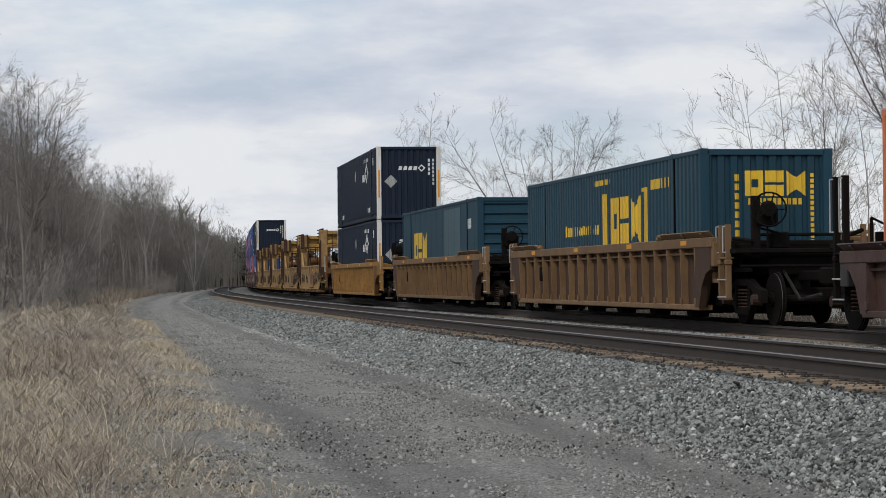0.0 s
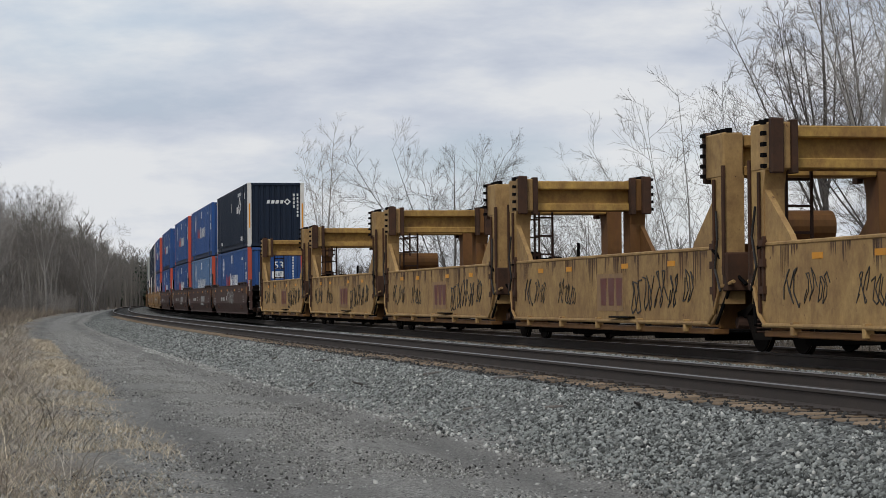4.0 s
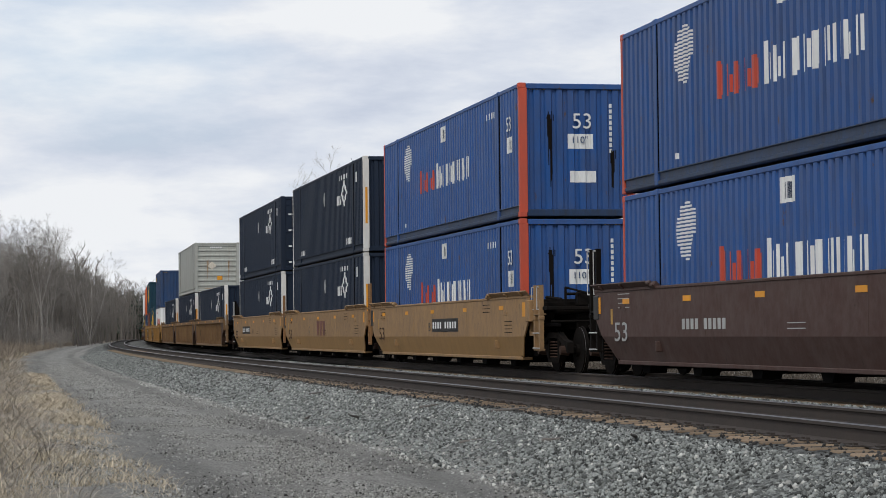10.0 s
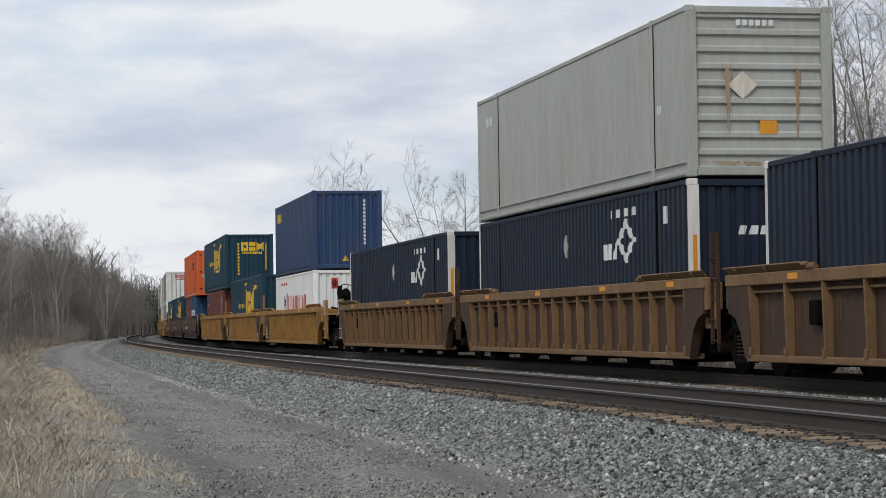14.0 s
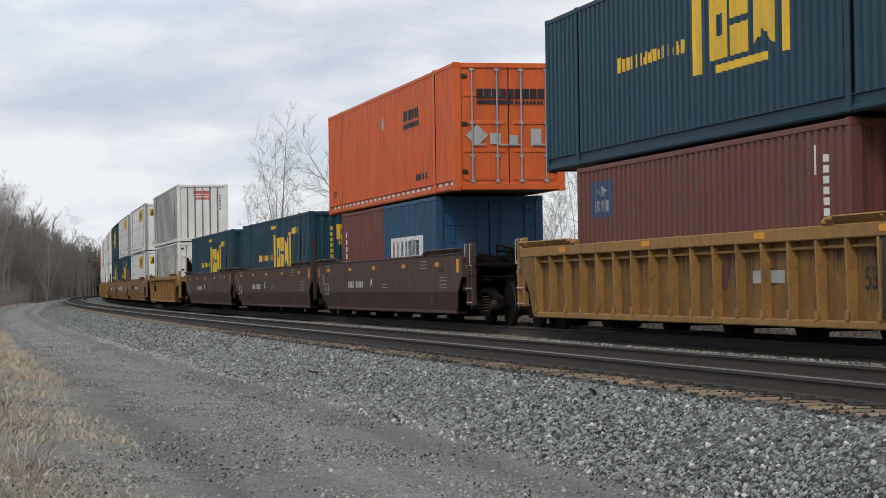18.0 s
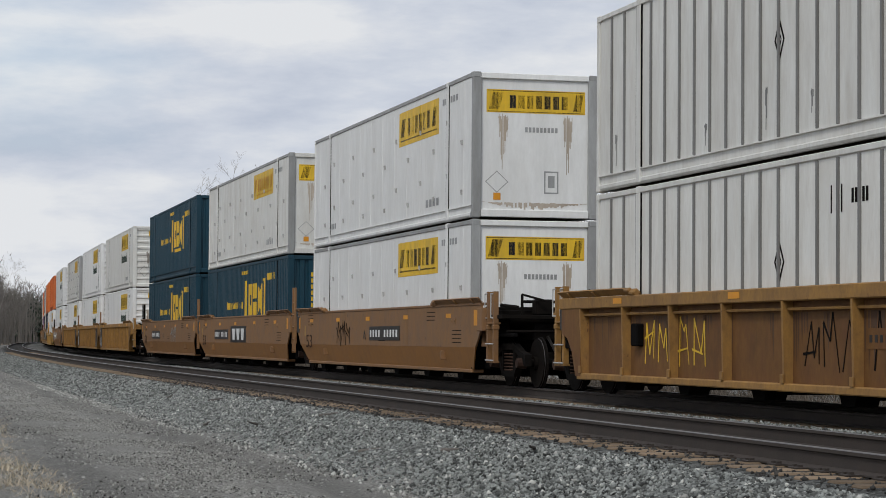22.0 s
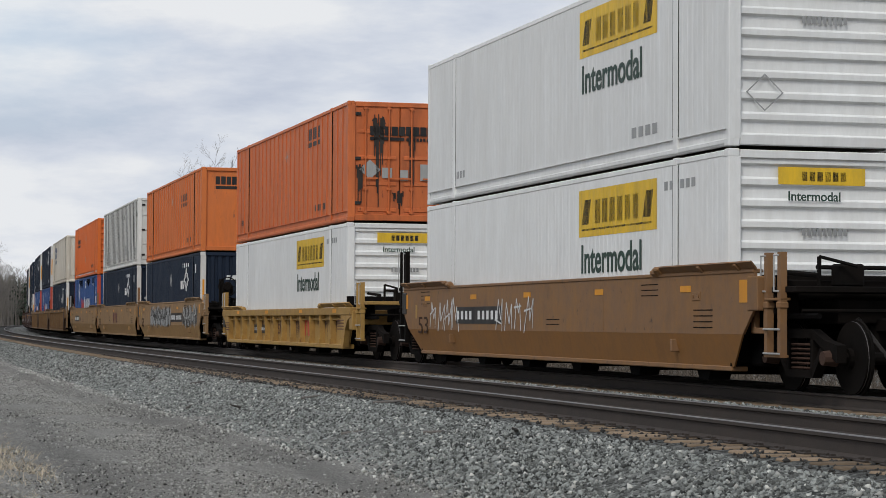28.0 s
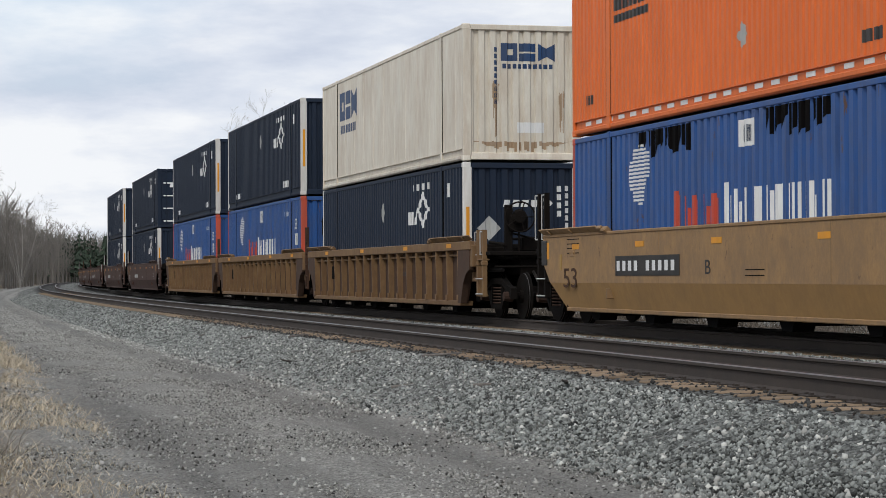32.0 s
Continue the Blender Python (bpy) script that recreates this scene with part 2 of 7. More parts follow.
M = {
    "teal": paint("teal paint", (0.006, 0.046, 0.075), 0.58, grime=(0.03, 0.05, 0.06), drips=(0.012, 0.03, 0.04), drip_amount=0.6),
    "navy": paint("navy paint", (0.011, 0.0205, 0.041), 0.62, grime=(0.022, 0.026, 0.034), drips=(0.03, 0.034, 0.04), drip_amount=0.45, spec=0.2),
    "blue": paint("blue paint", (0.016, 0.083, 0.28), drips=(0.018, 0.028, 0.06), drip_amount=0.75, chips=(0.09, 0.05, 0.035)),
    "sootyblue": paint("soot-darkened blue rail paint", (0.016, 0.05, 0.13), grime=(0.03, 0.03, 0.034), grime_amount=0.75, second=(0.015, 0.026, 0.05), amount=0.6, size=0.5),
    "paleblue": paint("faded blue paint", (0.10, 0.20, 0.38), drips=(0.07, 0.11, 0.19), drip_amount=0.6),
    "seablue": paint("sea blue paint", (0.012, 0.075, 0.165)),
    "deepblue": paint("deep blue paint", (0.017, 0.055, 0.145)),
    "grey": paint("grey paint", (0.40, 0.42, 0.39), grime=(0.2, 0.12, 0.07), grime_amount=0.25, drips=(0.24, 0.2, 0.15), drip_amount=0.6),
    "white": paint("white paint", (0.84, 0.85, 0.84), grime=(0.6, 0.58, 0.54), grime_amount=0.3, drips=(0.5, 0.475, 0.43), drip_amount=0.16),
    "warmwhite": paint("cream white paint", (0.75, 0.71, 0.61), grime=(0.36, 0.22, 0.12), grime_amount=0.35, drips=(0.3, 0.17, 0.08), drip_amount=0.6),
    "ivory": paint("ivory panel paint", (0.76, 0.765, 0.735), grime=(0.46, 0.42, 0.36), grime_amount=0.4, drips=(0.33, 0.29, 0.24), drip_amount=0.5),
    "orange": paint("orange paint", (0.69, 0.127, 0.028), grime=(0.30, 0.06, 0.02), grime_amount=0.4, drips=(0.16, 0.045, 0.02), drip_amount=0.45),
    "orangebright": paint("clean orange paint", (0.76, 0.168, 0.03), grime=(0.36, 0.08, 0.025), grime_amount=0.3, drips=(0.25, 0.06, 0.02), drip_amount=0.3),
    "dullorange": paint("weathered orange paint", (0.65, 0.165, 0.045), second=(0.52, 0.15, 0.06), grime=(0.26, 0.08, 0.04), drips=(0.12, 0.045, 0.025), drip_amount=0.6, chips=(0.2, 0.06, 0.03)),
    "orangefaded": paint("sun-faded orange paint", (0.67, 0.182, 0.042), second=(0.56, 0.145, 0.038), drips=(0.24, 0.075, 0.03), drip_amount=0.65, grime=(0.4, 0.14, 0.07), chips=(0.28, 0.1, 0.05)),
    "ochreclean": paint("cleaner ochre paint", (0.31, 0.14, 0.036), 0.6, second=(0.27, 0.13, 0.045), amount=0.5, grime=(0.15, 0.09, 0.05), drips=(0.12, 0.065, 0.035), run_z=1.3, streak=1.4),
    "tanclean": paint("cleaner tan paint", (0.37, 0.215, 0.08), 0.6, second=(0.33, 0.185, 0.07), amount=0.5, grime=(0.17, 0.11, 0.06), drips=(0.15, 0.09, 0.045), run_z=1.3, streak=1.4),
    "tealpatch": paint("faded teal patch", (0.045, 0.105, 0.13)),
    "stripgrey": paint("grey panel strip", (0.2, 0.2, 0.195)),
    "blackfade": paint("faded black spray", (0.035, 0.034, 0.033), 0.8, amount=0.6, second=(0.09, 0.085, 0.08)),
    "grease": paint("black grease", (0.02, 0.015, 0.012), 0.5, amount=0.4),
    "soot": paint("brown-black soot", (0.14, 0.115, 0.09), 0.75, amount=0.9, second=(0.42, 0.39, 0.35), size=0.4),
    "rustrun": paint("rust run", (0.13, 0.065, 0.03), 0.8, amount=0.7, second=(0.075, 0.036, 0.02)),
    "ruststain": paint("rust-brown stain", (0.30, 0.19, 0.10), 0.7, amount=0.6, second=(0.42, 0.33, 0.24)),
    "paledirt": paint("pale brown dirt", (0.46, 0.38, 0.29), 0.7, amount=0.6, second=(0.6, 0.55, 0.48)),
    "faintred": paint("faded red marking", (0.13, 0.05, 0.035), 0.7, amount=0.6),
    "maroon": paint("oxide red paint", (0.155, 0.042, 0.032), drips=(0.07, 0.03, 0.025), drip_amount=0.5),
    "postwhite": paint("white post paint", (0.72, 0.71, 0.68), grime=(0.35, 0.28, 0.2)),
    "postred": paint("orange red post paint", (0.56, 0.085, 0.045)),
    "yellow": paint("yellow lettering", (0.82, 0.52, 0.03), amount=0.15),
    "label": paint("white lettering", (0.74, 0.75, 0.74), amount=0.15, grime_amount=0.2),
    "redmark": paint("red lettering", (0.55, 0.06, 0.03), amount=0.2),
    "greenmark": paint("dark green lettering", (0.012, 0.05, 0.035), amount=0.2),
    "black": paint("black marking", (0.014, 0.014, 0.015), amount=0.2),
    "silver": paint("silver placard", (0.42, 0.43, 0.42), amount=0.2),
    "lightgrey": paint("light grey rail", (0.36, 0.37, 0.37)),
    "amber": paint("amber reflector", (0.74, 0.31, 0.018), amount=0.15, grime_amount=0.2),
    "roof": paint("dusty roof", (0.30, 0.31, 0.30)),
    "wood": material("weathered board", (0.16, 0.11, 0.07), 0.85, size=0.4),
    "brown": paint("dark brown car paint", (0.060, 0.028, 0.022), 0.6, second=(0.042, 0.022, 0.018), grime=(0.11, 0.085, 0.075), grime_amount=0.5, drips=(0.12, 0.09, 0.075), drip_amount=0.45, run_z=1.3, streak=1.4, size=0.8, chips=(0.03, 0.018, 0.014), spec=0.22),
    "tan": paint("tan car paint", (0.345, 0.205, 0.088), 0.65, second=(0.25, 0.15, 0.07), amount=0.6, grime=(0.15, 0.105, 0.07), grime_amount=0.6, drips=(0.15, 0.09, 0.05), drip_amount=0.55, run_z=1.3, streak=1.4, size=0.8, chips=(0.13, 0.075, 0.045)),
    "ochre": paint("ochre car paint", (0.27, 0.135, 0.046), 0.65, second=(0.22, 0.12, 0.06), amount=0.5, grime=(0.15, 0.105, 0.08), grime_amount=0.5, drips=(0.10, 0.065, 0.045), drip_amount=0.6, run_z=1.3, streak=1.4, size=0.8, chips=(0.09, 0.055, 0.035)),
    # one yellow twice: panel shade in the first colour, lit ribs in the second
    "yellowcar": paint("yellow car paint, shade and rust", (0.25, 0.13, 0.03), 0.65, second=(0.105, 0.056, 0.026), amount=0.55, grime=(0.09, 0.052, 0.03), grime_amount=0.55, drips=(0.045, 0.025, 0.016), drip_amount=0.85, run_z=1.1, streak=1.4, size=0.8, chips=(0.06, 0.03, 0.018), spec=0.2),
    "yellowedge": paint("yellow car paint, lit edges", (0.39, 0.21, 0.052), 0.65, second=(0.26, 0.145, 0.055), amount=0.6, grime=(0.12, 0.065, 0.035), grime_amount=0.5, drips=(0.075, 0.042, 0.022), drip_amount=0.75, run_z=1.3, streak=1.4, size=0.8, chips=(0.11, 0.05, 0.025)),
    "brightyellow": paint("chrome yellow car paint", (0.43, 0.262, 0.07), 0.6, second=(0.40, 0.23, 0.07), amount=0.5, grime=(0.18, 0.10, 0.045), grime_amount=0.45, drips=(0.14, 0.075, 0.035), drip_amount=0.6, run_z=1.3, streak=1.4, size=0.8, chips=(0.12, 0.055, 0.03)),
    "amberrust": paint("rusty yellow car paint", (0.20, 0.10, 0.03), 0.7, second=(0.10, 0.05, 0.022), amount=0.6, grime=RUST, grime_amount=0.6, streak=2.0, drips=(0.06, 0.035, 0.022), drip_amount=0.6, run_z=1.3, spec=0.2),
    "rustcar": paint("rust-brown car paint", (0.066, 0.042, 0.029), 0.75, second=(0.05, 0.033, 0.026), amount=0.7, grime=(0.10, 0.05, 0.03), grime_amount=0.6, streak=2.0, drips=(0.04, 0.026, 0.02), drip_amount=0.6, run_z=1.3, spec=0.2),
    "buff": paint("buff car paint", (0.47, 0.31, 0.125), 0.7, second=(0.29, 0.17, 0.07), amount=0.6, grime=(0.15, 0.08, 0.042), grime_amount=0.65, streak=1.2, size=0.9, drips=(0.12, 0.065, 0.036), drip_amount=0.5, chips=(0.10, 0.045, 0.028), run_z=2.2, spec=0.2),
    "darkrust": paint("dark rusty steel", (0.034, 0.023, 0.018), 0.85, second=(0.075, 0.042, 0.028), amount=0.6, grime=RUST, streak=1.0, spec=0.15),
    "beamyellow": paint("dirty yellow beam paint", (0.54, 0.34, 0.085), 0.7, second=(0.26, 0.145, 0.05), amount=0.7, grime=RUST, grime_amount=0.7, streak=1.3, drips=(0.06, 0.03, 0.02), drip_amount=0.6),
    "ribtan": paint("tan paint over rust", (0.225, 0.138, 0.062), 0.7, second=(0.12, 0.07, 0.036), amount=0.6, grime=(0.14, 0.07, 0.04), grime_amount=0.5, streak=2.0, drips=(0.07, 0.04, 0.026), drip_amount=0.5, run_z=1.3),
    "darkstone": material("near-black stone", (0.036, 0.034, 0.031), 0.9, size=0.12, island=0.7, bump=0.0),
    # underframe and truck steel: near-black, with the shade below the cars in the colour
    "underside": material("underframe black, soot and shade", (0.006, 0.0055, 0.0055), 0.95, amount=0.5, objects=0.2, spec=0.05),
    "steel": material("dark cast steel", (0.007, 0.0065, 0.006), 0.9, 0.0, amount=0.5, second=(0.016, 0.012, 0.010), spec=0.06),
    "wheelsteel": material("worn wheel steel", (0.16, 0.15, 0.145), 0.38, 0.9, amount=0.4),
    "railhead": material("polished rail head", (0.20, 0.19, 0.185), 0.42, 1.0, amount=0.25, bump=0.0),
    "railside": material("rusted rail web", (0.036, 0.029, 0.025), 0.9, 0.0, second=(0.055, 0.041, 0.033), amount=0.6, size=0.5),
    "tie": material("creosoted tie", (0.17, 0.125, 0.085), 0.95, second=(0.27, 0.205, 0.145), amount=0.6, size=0.25, objects=0.35, spec=0.15),
    "rustplate": material("rusty tie plate", (0.055, 0.033, 0.025), 0.9, size=0.2, objects=0.3, spec=0.15),
    "stone": material("ballast stone", (0.2, 0.211, 0.199), 0.85, second=(0.12, 0.127, 0.121), amount=0.6, size=0.12, island=0.9, bump=0.25, fine=60),
    "palestone": material("pale limestone chips", (0.46, 0.46, 0.43), 0.85, size=0.2, island=0.4, bump=0.0),
    "pebble": material("road gravel", (0.29, 0.287, 0.268), 0.9, size=0.3, island=0.65, bump=0.0),
    "straw": material("dead grass", (0.53, 0.45, 0.325), 0.9, second=(0.34, 0.29, 0.23), amount=0.5, size=2.0, island=0.35, bump=0.0),
    "sedge": material("brown dead grass", (0.30, 0.252, 0.195), 0.9, second=(0.19, 0.155, 0.125), amount=0.5, size=3.0, island=0.4, bump=0.0),
    "weed": material("grey weed stems", (0.36, 0.325, 0.275), 0.95, second=(0.2, 0.172, 0.14), amount=0.5, size=2.0, island=0.5, bump=0.0),
    "darksedge": material("dark dead brush", (0.11, 0.09, 0.07), 0.95, second=(0.06, 0.05, 0.04), amount=0.5, size=3.0, island=0.4, bump=0.0),
    "palegrey": paint("pale grey fitting", (0.5, 0.5, 0.49)),
    # haze over the wood is painted in: both paler than bark and twig
    "woodbark": material("haze-pale grey bark", (0.21, 0.195, 0.175), 0.95, second=(0.10, 0.092, 0.082), amount=0.6, size=0.5, objects=0.35),
    "woodtwig": material("grey-brown twigs", (0.172, 0.156, 0.139), 0.95, bump=0.0, objects=0.3),
    "bark": material("dark grey bark", (0.145, 0.13, 0.118), 0.95, second=(0.05, 0.045, 0.04), amount=0.6, size=0.5, objects=0.3),
    "palebark": material("pale bark", (0.34, 0.32, 0.295), 0.9, second=(0.20, 0.185, 0.165), amount=0.6, size=0.5, objects=0.2),
    "twig": material("dark grey-brown twigs", (0.135, 0.118, 0.106), 0.95, bump=0.0, objects=0.3),
    "paletwig": material("pale twigs", (0.27, 0.25, 0.228), 0.95, bump=0.0, objects=0.25),
    "conifer": material("far pines", (0.035, 0.055, 0.035), 0.95, island=0.4, bump=0.0),
}


# ---- mesh helpers ----
class Shape:
    """Vertices and faces gathered piece by piece."""

    def __init__(self):
        self.v, self.f = [], []

    def add(self, verts, faces):
        k = len(self.v)
        self.v += [tuple(p) for p in verts]
        self.f += [tuple(i + k for i in q) for q in faces]
        return self

    def box(self, x0, x1, y0, y1, z0, z1, c=0.0):
        x0, x1, y0, y1, z0, z1 = min(x0, x1), max(x0, x1), min(y0, y1), max(y0, y1), min(z0, z1), max(z0, z1)
        if not c:
            return self.add([(x, y, z) for x in (x0, x1) for y in (y0, y1) for z in (z0, z1)],
                            [(0, 1, 3, 2), (4, 6, 7, 5), (0, 4, 5, 1), (2, 3, 7, 6), (0, 2, 6, 4), (1, 5, 7, 3)])
        v, at = [], {}
        for i in (0, 1):
            for j in (0, 1):
                for k in (0, 1):
                    x, y, z = (x0, x1)[i], (y0, y1)[j], (z0, z1)[k]
                    dx, dy, dz = (c, -c)[i], (c, -c)[j], (c, -c)[k]
                    at[i, j, k] = len(v)
                    v += [(x, y + dy, z + dz), (x + dx, y, z + dz), (x + dx, y + dy, z)]
        f = []
        for e in (0, 1):
            f.append([at[e, 0, 0], at[e, 1, 0], at[e, 1, 1], at[e, 0, 1]])
            f.append([at[0, e, 0] + 1, at[1, e, 0] + 1, at[1, e, 1] + 1, at[0, e, 1] + 1])
            f.append([at[0, 0, e] + 2, at[1, 0, e] + 2, at[1, 1, e] + 2, at[0, 1, e] + 2])
            for g in (0, 1):
                f.append([at[e, g, 0], at[e, g, 1], at[e, g, 1] + 1, at[e, g, 0] + 1])
                f.append([at[e, 0, g], at[e, 1, g], at[e, 1, g] + 2, at[e, 0, g] + 2])
                f.append([at[0, e, g] + 1, at[1, e, g] + 1, at[1, e, g] + 2, at[0, e, g] + 2])
        for key, q in at.items():
            f.append([q, q + 1, q + 2])
        return self.add(v, f)

    def prism(self, poly, axis, a0, a1):
        """poly: points in the two other axes, in order; pushed from a0 to a1 along axis."""
        def at(p, a):
            return {"x": (a, p[0], p[1]), "y": (p[0], a, p[1]), "z": (p[0], p[1], a)}[axis]
        n = len(poly)
        return self.add([at(p, a0) for p in poly] + [at(p, a1) for p in poly],
                        [tuple(range(n)), tuple(range(2 * n - 1, n - 1, -1))] + [(i, (i + 1) % n, n + (i + 1) % n, n + i) for i in range(n)])

    def rod(self, p0, p1, r0, r1=None, n=8):
        p0, p1 = Vector(p0), Vector(p1)
        r1 = r0 if r1 is None else r1
        d = (p1 - p0).normalized()
        u = d.orthogonal().normalized()
        w = d.cross(u)
        ring = [(math.cos(2 * math.pi * i / n), math.sin(2 * math.pi * i / n)) for i in range(n)]
        return self.add([p0 + (u * a + w * b) * r0 for a, b in ring] + [p1 + (u * a + w * b) * r1 for a, b in ring],
                        [tuple(range(n - 1, -1, -1)), tuple(range(n, 2 * n))] + [(i, (i + 1) % n, n + (i + 1) % n, n + i) for i in range(n)])

    def stem(self, p0, p1, r0, r1):
        """A thin open three-sided twig."""
        d = (p1 - p0).normalized()
        u = d.orthogonal().normalized()
        w = d.cross(u)
        k = [u, u * -0.5 + w * 0.866, u * -0.5 - w * 0.866]
        return self.add([p0 + e * r0 for e in k] + [p1 + e * r1 for e in k], [(0, 1, 4, 3), (1, 2, 5, 4), (2, 0, 3, 5)])

    def ring(self, centre, axis, radius, r, n=16):
        """A hoop of round bar."""
        c, d = Vector(centre), Vector(axis).normalized()
        u = d.orthogonal().normalized()
        w = d.cross(u)
        v = []
        for i in range(n):
            a = 2 * math.pi * i / n
            e = u * math.cos(a) + w * math.sin(a)
            v += [c + e * radius + (e * math.cos(b) + d * math.sin(b)) * r for b in (0, math.pi / 2, math.pi, 1.5 * math.pi)]
        return self.add(v, [(4 * i + j, 4 * i + (j + 1) % 4, 4 * ((i + 1) % n) + (j + 1) % 4, 4 * ((i + 1) % n) + j) for i in range(n) for j in range(4)])

    def mesh(self, name, tidy=True):
        m = bpy.data.meshes.new(name)
        m.from_pydata(self.v, [], self.f)
        if tidy:
            b = bmesh.new()
            b.from_mesh(m)
            bmesh.ops.recalc_face_normals(b, faces=b.faces)
            b.to_mesh(m)
            b.free()
        m.materials.append(None)
        return m


MESHES = {}


def kept(key, build):
    """The mesh of that key, built once."""
    if key not in MESHES:
        MESHES[key] = build().mesh(str(key[0] if isinstance(key, tuple) else key))
    return MESHES[key]


def part(name, mesh, mat, parent, label="", m=None):
    if isinstance(mesh, Shape):
        mesh = mesh.mesh(name)
    ob = new(name, mesh)
    if not mesh.materials:
        mesh.materials.append(None)
    slot = ob.material_slots[0]
    slot.link = "OBJECT"
    slot.material = M[mat] if isinstance(mat, str) else mat
    ob.parent = parent
    if m is not None:
        ob.matrix_basis = m
    if label:
        ob["label"] = label
    return ob


def lettering(text, height, bold=0.0):
    """The mesh of a text: x to the right, z up, facing -y, from its lower left corner."""
    key = ("text", text, height, bold)
    if key not in MESHES:
        c = bpy.data.curves.new("text", "FONT")
        c.body, c.size, c.extrude, c.offset = text, height * 1.38, 0.002, bold
        ob = bpy.data.objects.new("text", c)
        scene.collection.objects.link(ob)
        bpy.context.view_layer.update()
        me = bpy.data.meshes.new_from_object(ob.evaluated_get(bpy.context.evaluated_depsgraph_get()))
        bpy.data.objects.remove(ob)
        me.transform(Matrix.Rotation(radians(90), 4, "X"))
        me.materials.clear()
        me.materials.append(None)
        MESHES[key] = me
    return MESHES[key]


HALF_TURN = pose(0, 0, 0, 0, 0, 180)
MOVING = []


# ---- containers ----
OUT = 1.285


def wave(kind, a0, a1):
    """The outline of a panel along its length: places and how far each lies inward of the outer plane."""
    if kind == "flat":
        pts, step = [], 1.22
        k = math.ceil((a0 + 0.1) / step)
        pts.append((a0, 0.012))
        while k * step < a1 - 0.1:
            pts += [(k * step - 0.02, 0.012), (k * step - 0.012, 0.006), (k * step + 0.012, 0.006), (k * step + 0.02, 0.012)]
            k += 1
        return pts + [(a1, 0.012)]
    if kind == "post":
        return [(a0, 0.02), (a1, 0.02)]
    pitch, deep = {"corr": (0.27, 0.052), "fine": (0.19, 0.03), "faint": (0.19, 0.0035), "deep": (0.26, 0.045)}[kind]
    n = max(1, round((a1 - a0) / pitch))
    p = (a1 - a0) / n
    pts = [(a0, 0.0)]
    for i in range(n):
        x = a0 + i * p
        pts += [(x + 0.25 * p, 0.0), (x + 0.34 * p, deep), (x + 0.66 * p, deep), (x + 0.75 * p, 0.0)]
    return pts + [(a1, 0.0)]


def panel(kind, a0, a1, z0, z1, out):
    """A sheet along x, facing -y, outer plane at y = -out."""
    pts, s = wave(kind, a0, a1), Shape()
    n = len(pts)
    v = [(a, -out + d, z0) for a, d in pts] + [(a, -out + d, z1) for a, d in pts] + [(a, -out + 0.06, z) for z in (z0, z1) for a, d in pts]
    f = [(i, i + 1, n + i + 1, n + i) for i in range(n - 1)] + [(2 * n + i, 3 * n + i, 3 * n + i + 1, 2 * n + i + 1) for i in range(n - 1)]
    f += [(n + i, n + i + 1, 3 * n + i + 1, 3 * n + i) for i in range(n - 1)] + [(i, 2 * n + i, 2 * n + i + 1, i + 1) for i in range(n - 1)]
    return s.add(v, f)


def sheet(kind, a0, a1, out, pieces):
    """Paint that follows a panel: pieces are strips of (x, low, high), from one x to the next."""
    pts = wave(kind, a0, a1)
    xs, ds = [p[0] for p in pts], [p[1] for p in pts]
    s = Shape()
    for piece in pieces:
        px = [p[0] for p in piece]
        cut = sorted({*px, *(x for x in xs if px[0] < x < px[-1])})
        lo, hi, d = np.interp(cut, px, [p[1] for p in piece]), np.interp(cut, px, [p[2] for p in piece]), np.interp(cut, xs, ds)
        n = len(cut)
        s.add([(x, -out + q - 0.004, z) for x, q, z in zip(cut, d, lo)] + [(x, -out + q - 0.004, z) for x, q, z in zip(cut, d, hi)],
              [(i, i + 1, n + i + 1, n + i) for i in range(n - 1)])
    return s


def rect(x0, z0, x1, z1):
    return [(x0, z0, z1), (x1, z0, z1)]


def slant(x0, z0, x1, z1, k):
    """A leaning block: k is its lean, as a part of its width."""
    w = (x1 - x0) * k
    return [(x0, z0, z0 + 0.01), (x0 + w, z0, z1), (x1 - w, z0, z1), (x1, z1 - 0.01, z1)]


def diamond(x, z, rx, rz):
    return [(x - rx, z - 0.003, z + 0.003), (x, z - rz, z + rz), (x + rx, z - 0.003, z + 0.003)]


def hollow(x, z, rx, rz, k=0.55):
    """Four strips that make a diamond with a hole."""
    a, b = rx * k, rz * k
    return [[(x - rx, z, z), (x - a, z, z + rz - b), (x, z + b, z + rz)], [(x, z + b, z + rz), (x + a, z, z + rz - b), (x + rx, z, z)],
            [(x - rx, z, z), (x - a, z - rz + b, z), (x, z - rz, z - b)], [(x, z - rz, z - b), (x + a, z - rz + b, z), (x + rx, z, z)]]


def bars(x0, z0, x1, z1, n, gap=0.3):
    """A row of n upright bars, standing for writing that is not spelled out."""
    w = (x1 - x0) / n
    return [rect(x0 + i * w, z0, x0 + (i + 1 - gap) * w, z1) for i in range(n)]


def column(x0, x1, z0, z1, n, gap=0.3):
    """Writing down an end: n short bars one under another."""
    w = (z1 - z0) / n
    return [rect(x0, z0 + i * w, x1, z0 + (i + 1 - gap) * w) for i in range(n)]


def smear(x0, x1, top, low, seed, n=10):
    """A run of dirt: thin strips side by side, longest in the middle, ragged at both ends."""
    r, w, out = random.Random(seed), (x1 - x0) / n, []
    for i in range(n):
        k, x = math.sin(math.pi * (i + 0.5) / n) * r.uniform(0.45, 1.0), x0 + i * w
        if r.random() < 0.85:
            out.append(rect(x, top - (top - low) * k, x + w, top - (top - low) * r.uniform(0.0, 0.1)))
    return out


